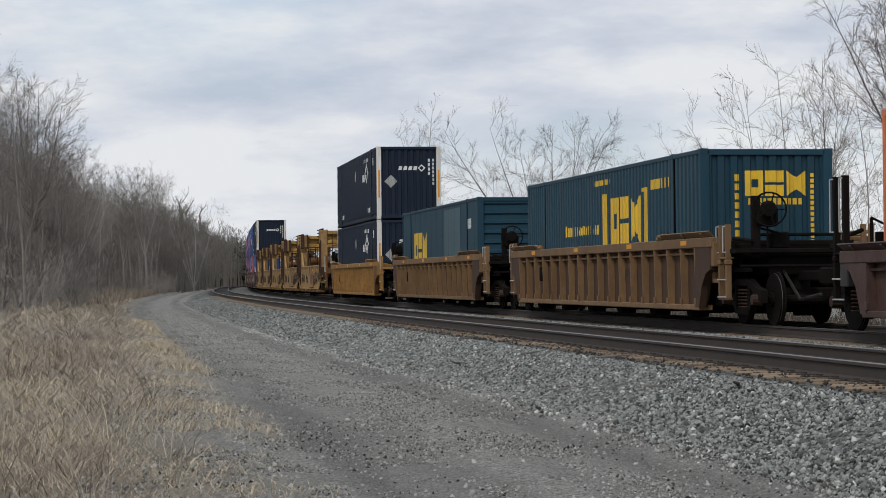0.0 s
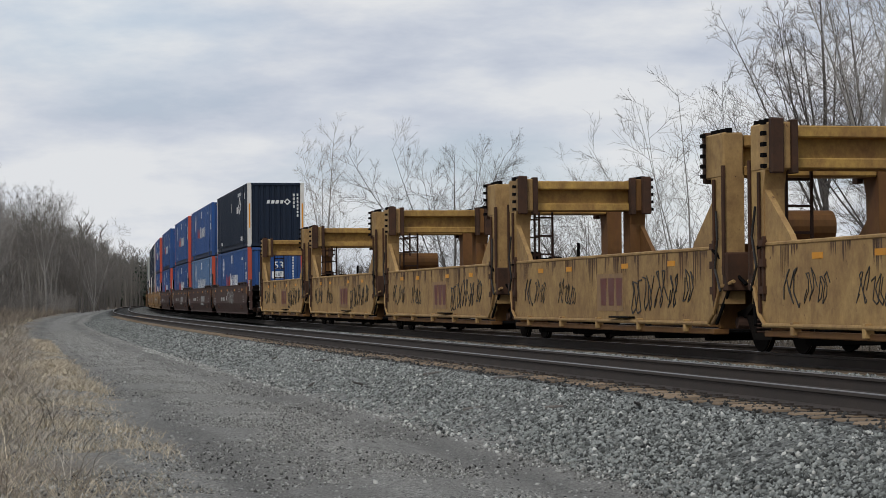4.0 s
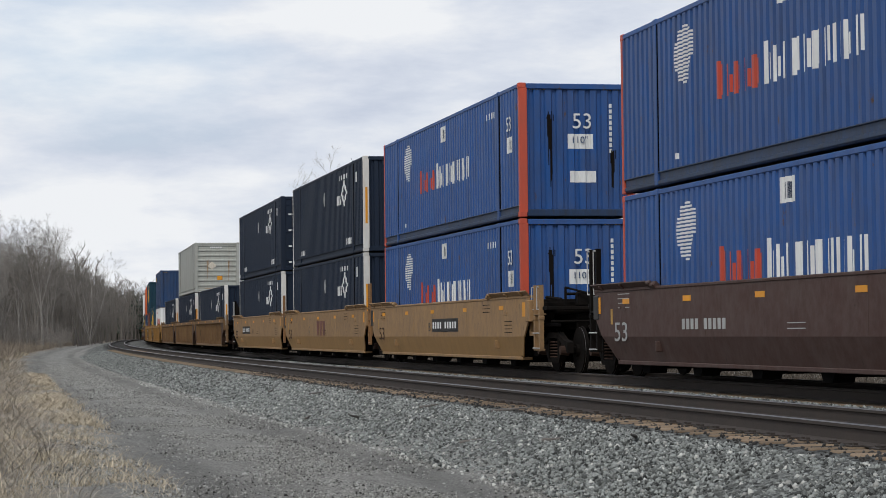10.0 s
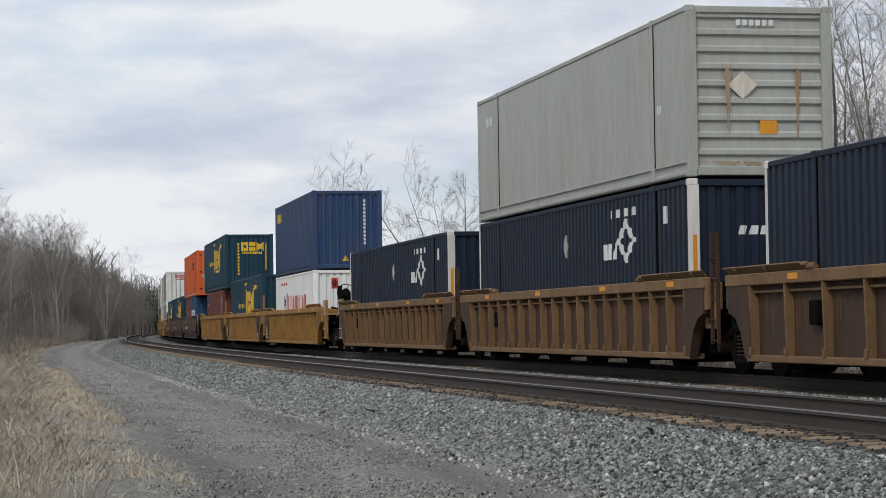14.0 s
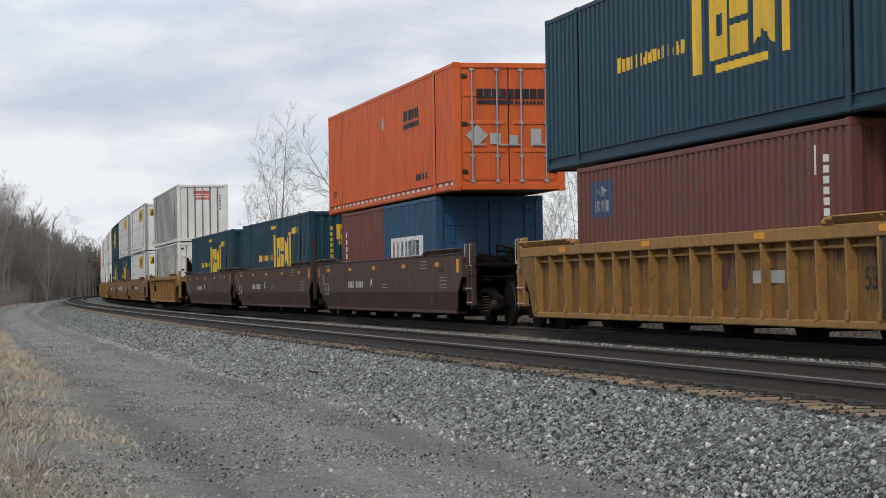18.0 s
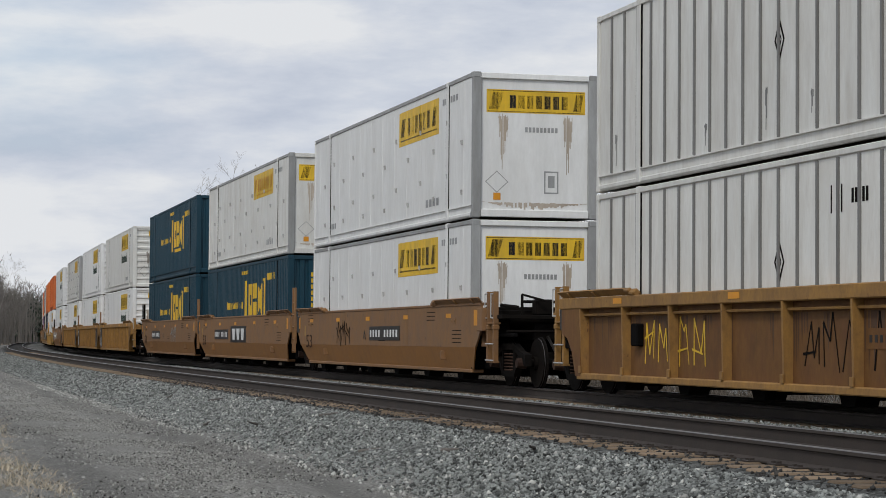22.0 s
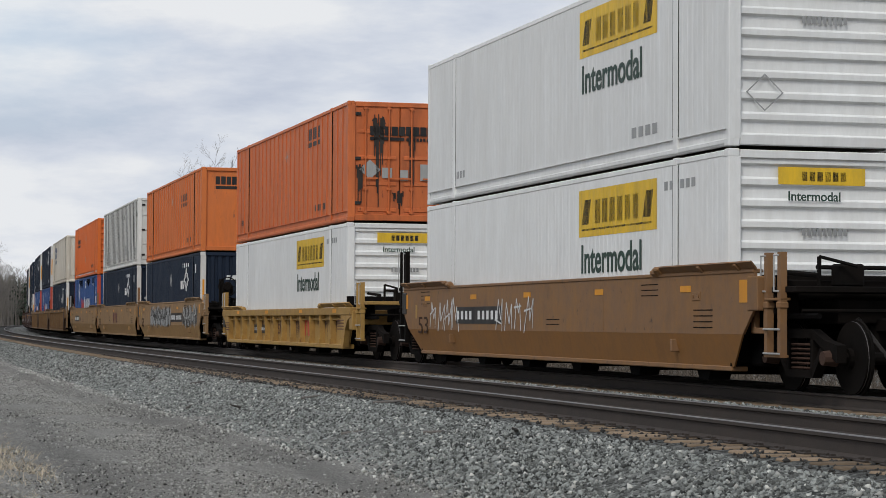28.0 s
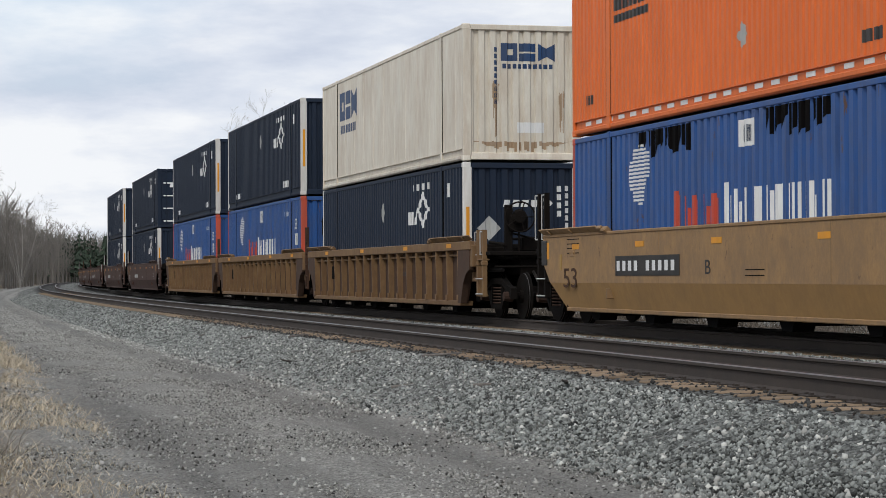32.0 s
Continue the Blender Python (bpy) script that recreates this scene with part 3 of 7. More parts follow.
def blocks(x0, z0, x1, z1):
    """A three-part mark of plain shapes: a frame, two stacked slabs and an hourglass."""
    w, t = (x1 - x0) / 3, z1 - z0
    a, b, c = x0 + 0.9 * w, x0 + 1.02 * w, x0 + 1.9 * w
    return [rect(x0, z0, x0 + 0.36 * w, z1), rect(x0 + 0.36 * w, z1 - 0.34 * t, a, z1), rect(x0 + 0.36 * w, z0, a, z0 + 0.34 * t), rect(x0 + 0.66 * w, z0 + 0.34 * t, a, z1 - 0.34 * t),
            rect(b, z0, c, z0 + 0.44 * t), rect(b, z0 + 0.54 * t, c, z1),
            [(x0 + 2.04 * w, z0, z1), (x0 + 2.52 * w, z0 + 0.26 * t, z1 - 0.26 * t), (x1, z0, z1)]]


def pickets(x0, z0, x1, z1, n, seed):
    """A name drawn as a row of plain uprights, thick and thin by turns, spelling nothing."""
    r, w, out = random.Random(seed), (x1 - x0) / n, []
    for i in range(n):
        a, top = x0 + i * w, z1 - (0.0 if i == 0 else 0.16 * (z1 - z0))
        out.append(rect(a, z0, a + r.uniform(0.26, 0.36) * w, top))
        out.append(rect(a + 0.5 * w, z0 + 0.08 * (z1 - z0), a + r.uniform(0.62, 0.76) * w, top - r.choice((0.0, 0.12, 0.3)) * (z1 - z0)))
    return out


# the look of each kind: label, category extras, length, height, side sheet, paint, near-end posts, far-end posts, near end, lower rail paint
LOOKS = {
    "teal": ("teal 53-foot steel container with a yellow block mark", 16.15, 2.896, "corr", "teal", "teal", "teal", "vert", "teal"),
    "tealold": ("teal flat-sided container with a ribbed end and yellow mark", 16.15, 2.896, "flat", "teal", "teal", "teal", "hrib", "teal"),
    "navy": ("navy 53-foot container with white corner posts", 16.15, 2.896, "corr", "navy", "postwhite", "postwhite", "vert", "navy"),
    "navydoors": ("navy 53-foot container showing its doors", 16.15, 2.896, "corr", "navy", "navy", "postwhite", "doors", "navy"),
    "blue": ("blue 53-foot container with orange-red end posts", 16.15, 2.896, "corr", "blue", "postred", "postred", "vert", "sootyblue"),
    "bluedoors": ("blue 53-foot container with barred double doors", 16.15, 2.896, "corr", "blue", "blue", "postred", "doors", "sootyblue"),
    "paleblue": ("sun-faded blue container with red end posts", 16.15, 2.896, "corr", "paleblue", "postred", "postred", "vert", "sootyblue"),
    "grey": ("light grey container with a rust-streaked ribbed end", 16.15, 2.896, "flat", "grey", "grey", "grey", "hrib", "grey"),
    "forty_blue": ("deep blue 40-foot shipping container", 12.19, 2.896, "deep", "deepblue", "deepblue", "deepblue", "vert", "deepblue"),
    "forty_white": ("white 40-foot shipping container with red lettering", 12.19, 2.591, "deep", "white", "white", "white", "vert", "white"),
    "forty_red": ("oxide red 40-foot shipping container", 12.19, 2.591, "deep", "maroon", "maroon", "maroon", "vert", "maroon"),
    "twenty_red": ("oxide red 20-foot shipping container", 6.06, 2.591, "deep", "maroon", "maroon", "maroon", "vert", "maroon"),
    "twenty_blue": ("sea blue 20-foot container with a white name panel", 6.06, 2.591, "deep", "seablue", "seablue", "seablue", "doors", "seablue"),
    "orange": ("bright orange 53-foot container with barred doors", 16.15, 2.896, "fine", "orange", "orange", "orange", "doors", "orange"),
    "orangerib": ("orange container with a ribbed end and silver placards", 16.15, 2.896, "fine", "orangebright", "orangebright", "orangebright", "hrib", "orangebright"),
    "orangeplate": ("weathered orange plate-sided container with stained doors", 16.15, 2.896, "post", "dullorange", "dullorange", "dullorange", "doors", "dullorange"),
    "orangeplain": ("faded orange plate-sided container with a plain end", 16.15, 2.896, "post", "orangefaded", "orangefaded", "orangefaded", "plain", "orangefaded"),
    "strips": ("ivory container with upright grey panel strips", 16.15, 2.896, "post", "ivory", "ivory", "ivory", "strips", "ivory"),
    "stripsdoors": ("ivory strip-sided container with hinged doors", 16.15, 2.896, "post", "ivory", "ivory", "ivory", "doors", "ivory"),
    "smooth": ("white smooth-sided container with a yellow panel", 16.15, 2.896, "flat", "white", "lightgrey", "white", "plain", "white"),
    "smoothgrey": ("dull white smooth-sided container with a faded yellow panel", 16.15, 2.896, "flat", "ivory", "lightgrey", "ivory", "plain", "ivory"),
    "ribbed": ("white corrugated container with a yellow panel", 16.15, 2.896, "faint", "white", "white", "white", "hrib", "white"),
    "ribbedold": ("dirty white corrugated container with a yellow panel", 16.15, 2.896, "faint", "ivory", "ivory", "ivory", "hrib", "ivory"),
    "cream": ("cream-white container with a blue mark and rust stains", 16.15, 2.896, "flat", "warmwhite", "warmwhite", "warmwhite", "vert", "warmwhite"),
}


def end_parts(root, look_, kind, L, H, colour, turn):
    """One end of a container, facing +x before the turn."""
    m = pose(0, 0, 0, 0, 0, 90) if not turn else pose(0, 0, 0, 0, 0, -90)
    z0, z1, w, out = 0.16, H - 0.12, 1.13, L / 2 - 0.045
    if kind == "vert":
        return part("end_panel", kept(("end_panel", "vert", L, H), lambda: panel("deep", -w, w, z0, z1, out)), colour, root, m=m)
    if kind in ("plain", "strips"):
        p = part("end_panel", kept(("end_panel", "plain", L, H), lambda: panel("post", -w, w, z0, z1, out)), colour, root, m=m)
        if kind == "strips":
            for i in range(5):
                x = -0.76 + 0.38 * i
                part("panel_strip", kept(("panel_strip", L, i), lambda: Shape().box(x - 0.035, x + 0.035, -out - 0.012, -out + 0.03, z0 + 0.05, z1, 0.006)), "stripgrey", p)
        return p
    if kind == "hrib":
        def ribs():
            s, n = Shape(), 9
            pts = [(z0, 0.0)]
            step = (z1 - z0) / n
            for i in range(n):
                z = z0 + i * step
                pts += [(z + 0.12 * step, 0.05), (z + 0.62 * step, 0.05), (z + 0.74 * step, 0.0), (z + step, 0.0)]
            k = len(pts)
            v = [(x, -out + d, z) for x in (-w, w) for z, d in pts] + [(x, -out + 0.09, z) for x in (-w, w) for z in (z0, z1)]
            f = [(i, k + i, k + i + 1, i + 1) for i in range(k - 1)] + [(2 * k, 2 * k + 1, 2 * k + 3, 2 * k + 2)]
            return s.add(v, f)
        return part("end_panel", kept(("end_panel", "hrib", L, H), ribs), colour, root, m=m)
    first = None
    for side in (-1, 1):
        def leaf():
            s = Shape()
            a, b = (0.012, w) if side > 0 else (-w, -0.012)
            return s.box(a, b, -out, -out + 0.06, z0, z1, 0.01)
        door = part("door", kept(("door", L, H, side), leaf), colour, root, m=m)
        first = first or door
        for i in range(4):
            zz = z0 + 0.08 + i * (z1 - z0 - 0.1) / 4
            part("door_rib", kept(("door_rib", L, H, side, i), lambda: Shape().box(side * 0.09, side * (w - 0.08), -out - 0.022, -out + 0.002, zz, zz + 0.09, 0.008)), colour, door)
        for x in (0.28, 0.86):
            def rod():
                s = Shape().rod((side * x, -out - 0.045, z0 + 0.02), (side * x, -out - 0.045, z1 - 0.02), 0.019, n=6)
                for z in (z0 + 0.03, 0.75, 1.5, z1 - 0.08):
                    s.box(side * x - 0.05, side * x + 0.05, -out - 0.06, -out, z, z + 0.06, 0.008)
                s.box(side * x - 0.02, side * x + 0.3 * -side, -out - 0.062, -out - 0.045, 1.02, 1.06)
                return s
            part("lock_rod", kept(("lock_rod", L, H, side, x), rod), "lightgrey" if look_ in ("orange", "bluedoors", "stripsdoors") else colour, door)
        for i in range(3):
            zz = 0.4 + i * (H - 0.75) / 2
            part("hinge", kept(("hinge", L, side, i, H), lambda: Shape().box(side * (w - 0.16), side * (w + 0.03), -out - 0.04, -out, zz, zz + 0.08, 0.01)),
                 "black" if look_ in ("orange", "orangeplate", "stripsdoors") else colour, door)
    return first


def container(look_, s, z, shift=0.0, note=""):
    """A container whose bottom is z above the rail; shift: metres forward of the car's middle."""
    label, L, H, kind, colour, near_post, far_post, near_end, rail = LOOKS[look_]
    root = tagged(new("shipping_container"), note or label, "container", "containers on the train")
    h = L / 2
    a0, a1 = -h + 0.1, h - 0.1
    z0, z1 = 0.26 if L > 16 else 0.17, H - 0.1
    panels = []
    for turn in (0, 1):
        t = HALF_TURN if turn else None
        side = part("side_panel", kept(("side_panel", kind, L, H), lambda: panel(kind, a0, a1, z0, z1, OUT)), colour, root, m=t)
        panels.append(side)
        part("top_rail", kept(("top_rail", L, H), lambda: Shape().box(-h + 0.1, h - 0.1, -1.293, -1.2, H - 0.1, H - 0.012, 0.012)),
             "lightgrey" if look_.startswith("smooth") else colour, root, m=t)
        def lower():
            sh = Shape().prism([(-1.262, 0.02), (-1.288, 0.05), (-1.288, 0.10), (-1.255, 0.12), (-1.255, z0 - 0.02), (-1.292, z0 - 0.015), (-1.292, z0), (-1.18, z0), (-1.18, 0.02)],
                               "x", -h + 0.12, h - 0.12)
            return sh
        part("bottom_rail", kept(("bottom_rail", L), lower), rail, root, m=t)
        if L > 16:
            for x in (-6.05, 6.05):
                part("lifting_post", kept(("lifting_post", H, x), lambda: Shape().box(x - 0.09, x + 0.09, -1.298, -1.2, 0.03, H - 0.1, 0.01).box(x - 0.085, x + 0.085, -1.30, -1.12, H - 0.115, H + 0.004, 0.015)), colour, root, m=t)
        # dark strips stand in for the shaded gaps beside each lifting post
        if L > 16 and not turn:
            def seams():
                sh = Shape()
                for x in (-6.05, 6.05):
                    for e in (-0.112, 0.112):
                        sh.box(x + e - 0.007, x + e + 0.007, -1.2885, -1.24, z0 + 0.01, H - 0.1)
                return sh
            tagged(part("post_seam", kept(("post_seam", H), seams), "underside", root, "dark strip for a shaded gap"), kind="stuff")
        if kind == "post":
            def strips():
                sh, n = Shape(), round((a1 - a0) / 0.61)
                for i in range(1, n):
                    x = a0 + (a1 - a0) * i / n
                    sh.box(x - 0.03, x + 0.03, -OUT - 0.004, -OUT + 0.03, z0 + 0.01, z1 - 0.01)
                return sh
            strip_paint = "stripgrey" if look_.startswith("strips") else colour
            if turn:
                tagged(part("strip_row", kept(("strip_row", L, H), strips), strip_paint, side), kind="stuff")
            else:
                n = round((a1 - a0) / 0.61)
                for i in range(1, n):
                    part("panel_strip", kept(("panel_strip", L, H), lambda: Shape().box(-0.03, 0.03, -OUT - 0.006, -OUT + 0.03, z0 + 0.01, z1 - 0.01, 0.004)), strip_paint, side, m=pose(a0 + (a1 - a0) * i / n, 0, 0))
        if look_ == "orange" or look_ == "orangerib":
            def dashes():
                sh = Shape()
                for i in range(26):
                    sh.box(-7.4 + i * 0.6, -7.1 + i * 0.6, -1.262, -1.25, 0.15, 0.22)
                return sh
            tagged(part("reflector_dashes", kept("reflector_dashes", dashes), "label", root, "white reflector dashes", m=t), kind="stuff")
    part("roof", kept(("roof", L, H), lambda: Shape().box(-h + 0.1, h - 0.1, -1.2, 1.2, H - 0.06, H - 0.02, 0.01)),
         "roof" if colour in ("white", "ivory", "grey") else colour, root)
    part("floor", kept(("floor", L), lambda: Shape().box(-h + 0.12, h - 0.12, -1.18, 1.18, 0.05, 0.16)), "wood", root)
    for x, paint_ in ((h, near_post), (-h, far_post)):
        e = 1 if x > 0 else -1
        for y in (-1, 1):
            part("corner_post", kept(("corner_post", L, H, e, y), lambda: Shape().box(x, x - 0.11 * e, y * 1.293, y * 1.11, 0.1, H - 0.1, 0.012)), paint_, root)
            for k in (0, 1):
                part("corner_casting", kept(("corner_casting", L, H, e, y, k), lambda: Shape().box(x + 0.004 * e, x - 0.165 * e, y * 1.297, y * 1.13, (0, H - 0.118)[k], (0.118, H)[k], 0.014)),
                     colour if paint_ == colour else paint_, root)
        part("header", kept(("header", L, H, e), lambda: Shape().box(x - 0.01 * e, x - 0.1 * e, -1.12, 1.12, H - 0.13, H - 0.012, 0.012)), colour, root)
        part("sill", kept(("sill", L, e), lambda: Shape().box(x - 0.008 * e, x - 0.1 * e, -1.12, 1.12, 0.02, 0.17, 0.012)), rail, root)
    end = end_parts(root, look_, near_end, L, H, colour, False)
    end_parts(root, look_, "vert", L, H, colour, True)
    side = panels[0]
    eo = h - 0.045

    def mark(name, pieces, mat, lab="", on_end=False):
        small = name.endswith(("bars", "marking", "stencil", "patch", "column", "writing", "strips", "stripe", "labels", "name", "stain", "streak"))
        if on_end:
            k = "deep" if near_end == "vert" else "post"
            o = eo + {"vert": 0.0, "doors": 0.045, "hrib": 0.024}.get(near_end, 0.0)
            return tagged(part(name, kept((name, look_, "end"), lambda: sheet(k, -1.13, 1.13, o, pieces)), mat, end, lab), kind="stuff" if small else "")
        return tagged(part(name, kept((name, look_), lambda: sheet(kind, a0, a1, OUT, pieces)), mat, side, lab), kind="stuff" if small else "")

    def words(text, height, x, zz, mat, on_end=False, name="lettering", bold=0.0):
        y = -(eo + 0.03) if on_end else -(OUT + 0.006)
        return tagged(part(name, lettering(text, height, bold), mat, end if on_end else side, m=pose(x, y, zz)), kind="stuff")

    base = look_.replace("doors", "").replace("old", "")
    if look_ == "teal":
        mark("bracket", [rect(0.19, 1.05, 0.5, 2.34), rect(0.5, 1.05, 0.62, 1.14), rect(3.78, 1.05, 4.12, 2.34), rect(3.66, 2.26, 3.78, 2.34)], "yellow", "yellow side brackets")
        mark("block_mark", blocks(0.95, 1.2, 3.5, 2.22), "yellow", "yellow block mark")
        mark("strip_writing", pickets(-3.6, 1.46, -0.1, 1.72, 14, 2) + [rect(1.2, 1.0, 3.3, 1.12)], "yellow")
        mark("number_marking", bars(4.4, 2.27, 5.9, 2.47, 6) + bars(-0.6, 2.54, 0.95, 2.66, 9), "yellow")
        mark("end_mark", blocks(-0.42, 2.0, 0.78, 2.48), "yellow", "yellow block mark", True)
        mark("end_writing", bars(-0.36, 1.84, 0.72, 1.96, 11) + column(-0.62, -0.52, 0.72, 2.46, 10), "yellow", "", True)
        mark("warning_column", column(0.86, 0.93, 1.0, 2.46, 14), "yellow", "", True)
    elif look_ == "tealold":
        mark("block_mark", blocks(-5.2, 0.9, -2.2, 2.1) + [rect(-5.0, 0.62, -2.4, 0.78)], "yellow", "yellow block mark")
        mark("pale_patch", [rect(1.6, 0.4, 4.8, 2.7)], "tealpatch", "faded repaint patch")
        mark("number_marking", bars(6.2, 2.0, 6.9, 2.3, 3), "label")
        mark("end_mark", blocks(-0.1, 0.75, 1.05, 1.15), "yellow", "", True)
        words("53", 0.3, 0.45, 1.75, "label", True)
    elif base == "navy":
        mark("ring_mark", hollow(4.25, 2.0, 0.62, 0.42), "label", "white hollow diamond mark")
        mark("name_marking", [slant(2.7 + 0.36 * i, 1.68, 3.0 + 0.36 * i, 1.98, 0.2) for i in range(3)], "label", "white name blocks")
        mark("placard", [diamond(-0.05, 2.05, 0.24, 0.24)], "silver", "silver diamond placard")
        mark("foot_marking", bars(-5.9, 0.34, -4.7, 0.52, 6, 0.45) + bars(4.7, 0.34, 5.8, 0.54, 6, 0.45) + bars(3.3, 2.45, 4.9, 2.6, 9, 0.45) + bars(6.6, 2.2, 6.9, 2.5, 2), "label")
        if look_ == "navy":
            part("warning_strip", kept("warning_strip", lambda: Shape().box(h - 0.002, h + 0.004, -1.235, -1.165, 0.85, 1.95).box(h - 0.002, h + 0.004, 1.165, 1.235, 0.85, 1.95)), "amber", end, "amber warning strips",
                 m=pose(0, 0, 0, 0, 0, -90))
            mark("end_name", [slant(-0.42 + 0.2 * i, 1.95, -0.25 + 0.2 * i, 2.1, 0.2) for i in range(4)] + hollow(0.52, 2.03, 0.16, 0.15), "label", "white name blocks and ring", True)
            if s in (85.93, 792.36, 748.8):
                mark("end_placard", [diamond(-0.72, 1.5, 0.26, 0.26)], "silver", "silver diamond placard", True)
            mark("end_column", column(0.78, 0.86, 1.75, 2.45, 4) + column(0.95, 1.03, 1.35, 2.45, 7), "label", "", True)
        else:
            mark("door_marking", [rect(-1.0, 0.3 + 0.62 * i, 1.0, 0.36 + 0.62 * i) for i in range(4)] + [slant(-0.7 + 0.28 * i, 1.98, -0.48 + 0.28 * i, 2.16, 0.2) for i in range(4)], "label", "", True)
    elif base in ("blue", "paleblue"):
        mark("globe_mark", [rect(-4.45 - (0.55 * math.sqrt(max(0.0, 1 - ((k - 7.5) / 8) ** 2))), 1.62 + 0.062 * k, -4.45 + (0.55 * math.sqrt(max(0.0, 1 - ((k - 7.5) / 8) ** 2))) * (0.35 + 0.04 * k), 1.62 + 0.062 * k + 0.036) for k in range(16)],
             "label", "white striped globe mark")
        mark("red_name", pickets(-2.85, 1.18, -0.85, 1.78, 5, 3), "label" if look_ == "paleblue" else "redmark", "first half of the name in plain uprights")
        mark("white_name", pickets(-0.72, 1.18, 3.1, 1.82, 10, 5), "label", "second half of the name in white uprights")
        mark("square_label", [rect(-0.15, 2.3, 0.45, 2.68), rect(6.92, 1.45, 7.42, 1.8)], "label", "white square labels")
        mark("square_marking", bars(-0.05, 2.36, 0.35, 2.6, 2) + bars(7.0, 1.52, 7.35, 1.72, 2), "deepblue")
        mark("small_marking", bars(4.95, 2.36, 5.75, 2.5, 6) + [rect(-5.0, 0.4, -4.8, 0.5)], "label")
        words("53", 0.33, 6.88, 1.93, "label")
        mark("hazard_stripe", [slant(-1.05 + 0.08 * i, H - 0.14, -1.0 + 0.08 * i, H - 0.1, 0.3) for i in range(5)] + [slant(0.6 + 0.08 * i, H - 0.14, 0.65 + 0.08 * i, H - 0.1, 0.3) for i in range(5)], "yellow", "", True)
        if look_ == "bluedoors":
            mark("end_stencil", [rect(-0.95, 1.42, -0.3, 1.76), rect(0.2, 1.98, 0.62, 2.14), rect(0.8, 1.82, 1.05, 2.14), rect(-0.95, 0.86, -0.2, 0.94), rect(0.2, 0.5, 0.5, 0.78)] + [diamond(-0.62, 2.4, 0.3, 0.2), diamond(0.6, 2.4, 0.3, 0.2)], "label", "white door labels", True)
            words("110\"", 0.2, -0.9, 1.5, "deepblue", True)
        else:
            words("53", 0.34, -0.12, 1.92, "label", True)
            mark("end_stencil", [rect(-0.2, 1.48, 0.36, 1.8), rect(-0.16, 0.75, 0.42, 1.0)], "label", "white end labels", True)
            words("110\"", 0.15, -0.14, 1.6, "deepblue", True)
            mark("end_column", column(0.74, 0.8, 1.4, 2.5, 9), "label", "", True)
            mark("rust_streak", smear(-0.68, -0.5, 2.3, 0.4, 1, 9) + smear(0.74, 0.88, 1.5, 0.4, 2, 7), "steel", "dark streaks", True)
        if s == 768.43:
            r_ = random.Random(4)
            mark("grime_streak", [[(x, 2.74 - r_.uniform(0.2, 0.42), 2.78), (x + 0.17, 2.72 - r_.uniform(0.05, 0.4), 2.78)] for x in [-4.5 + 0.2 * i for i in range(12)] + [0.8 + 0.2 * i for i in range(11)] + [4.8, 5.0, 5.2, 5.4]], "underside", "sooty streaks below the roof")
    elif base.startswith("orange"):
        mark("name_block", bars(2.9, 2.3, 4.6, 2.6, 7, 0.15) + [rect(2.9, 2.12, 4.6, 2.24)] if look_ == "orangeplate" else bars(-5.8 if look_ == "orangerib" else 2.6, 1.95, -4.0 if look_ == "orangerib" else 4.4, 2.2, 7, 0.15)
             + [rect(-5.8 if look_ == "orangerib" else 2.6, 1.75, -4.0 if look_ == "orangerib" else 4.4, 1.88)], "black", "black name blocks")
        mark("placard", [diamond(0.0, 2.1, 0.2, 0.2)] + ([diamond(0.0, 0.95, 0.2, 0.2)] if look_ == "orangerib" else []), "silver", "silver diamond placard")
        mark("foot_marking", bars(4.0, 0.42, 5.4, 0.58, 4) + bars(-7.3, 0.5, -6.9, 0.66, 3), "black")
        if look_ == "orangerib":
            mark("end_placard", [diamond(-0.6, 2.25, 0.27, 0.27), diamond(-0.6, 0.75, 0.27, 0.27)], "silver", "silver diamond placards", True)
        else:
            mark("end_name", bars(-0.8, 2.3, 0.9, 2.58, 9, 0.14) + [rect(-0.8, 2.14, 0.1, 2.25)] + bars(0.15, 2.14, 0.88, 2.25, 8) if look_ == "orangeplain" else bars(-0.75, 2.08, 0.85, 2.3, 9, 0.12) + [rect(-0.75, 1.96, 0.1, 2.04)] + bars(0.15, 1.95, 0.82, 2.03, 8), "black", "black name blocks", True)
            mark("end_stencil", [diamond(0.55, 1.6, 0.24, 0.22)] if look_ == "orangeplain" else [diamond(-0.75, 1.25, 0.26, 0.24)] + [rect(-0.45, 1.05, -0.2, 1.3), rect(0.5, 1.0, 0.75, 1.4), rect(0.0, 1.0, 0.2, 1.25)], "silver", "silver placard and labels", True)
            if look_ == "orangeplate":
                mark("stain", smear(-0.7, -0.36, 2.6, 0.2, 1, 14) + smear(0.18, 0.4, 2.3, 0.4, 2, 9) + smear(0.7, 0.98, 2.6, 0.2, 3, 12) + smear(-1.1, -0.9, 1.4, 0.2, 4, 8) + smear(-0.2, 0.12, 0.75, 0.16, 5), "grease", "black grease stains", True)
    elif base == "strips":
        mark("side_sign", hollow(-0.6, 1.55, 0.17, 0.3, 0.7) + hollow(-0.6, 1.55, 0.07, 0.12, 0.6), "steel", "dark diamond sign outline")
        mark("side_patch", [rect(2.65, 0.55, 3.25, 1.0)], "silver", "grey repair patch")
        mark("side_marking", bars(1.6, 2.2, 2.1, 2.38, 5) + column(6.3, 6.38, 0.9, 2.2, 9) + column(6.05, 6.1, 0.9, 2.1, 16) + bars(7.3, 2.1, 7.7, 2.3, 3) + [rect(1.0, 2.1, 1.04, 2.45), rect(1.3, 2.1, 1.34, 2.45)], "steel")
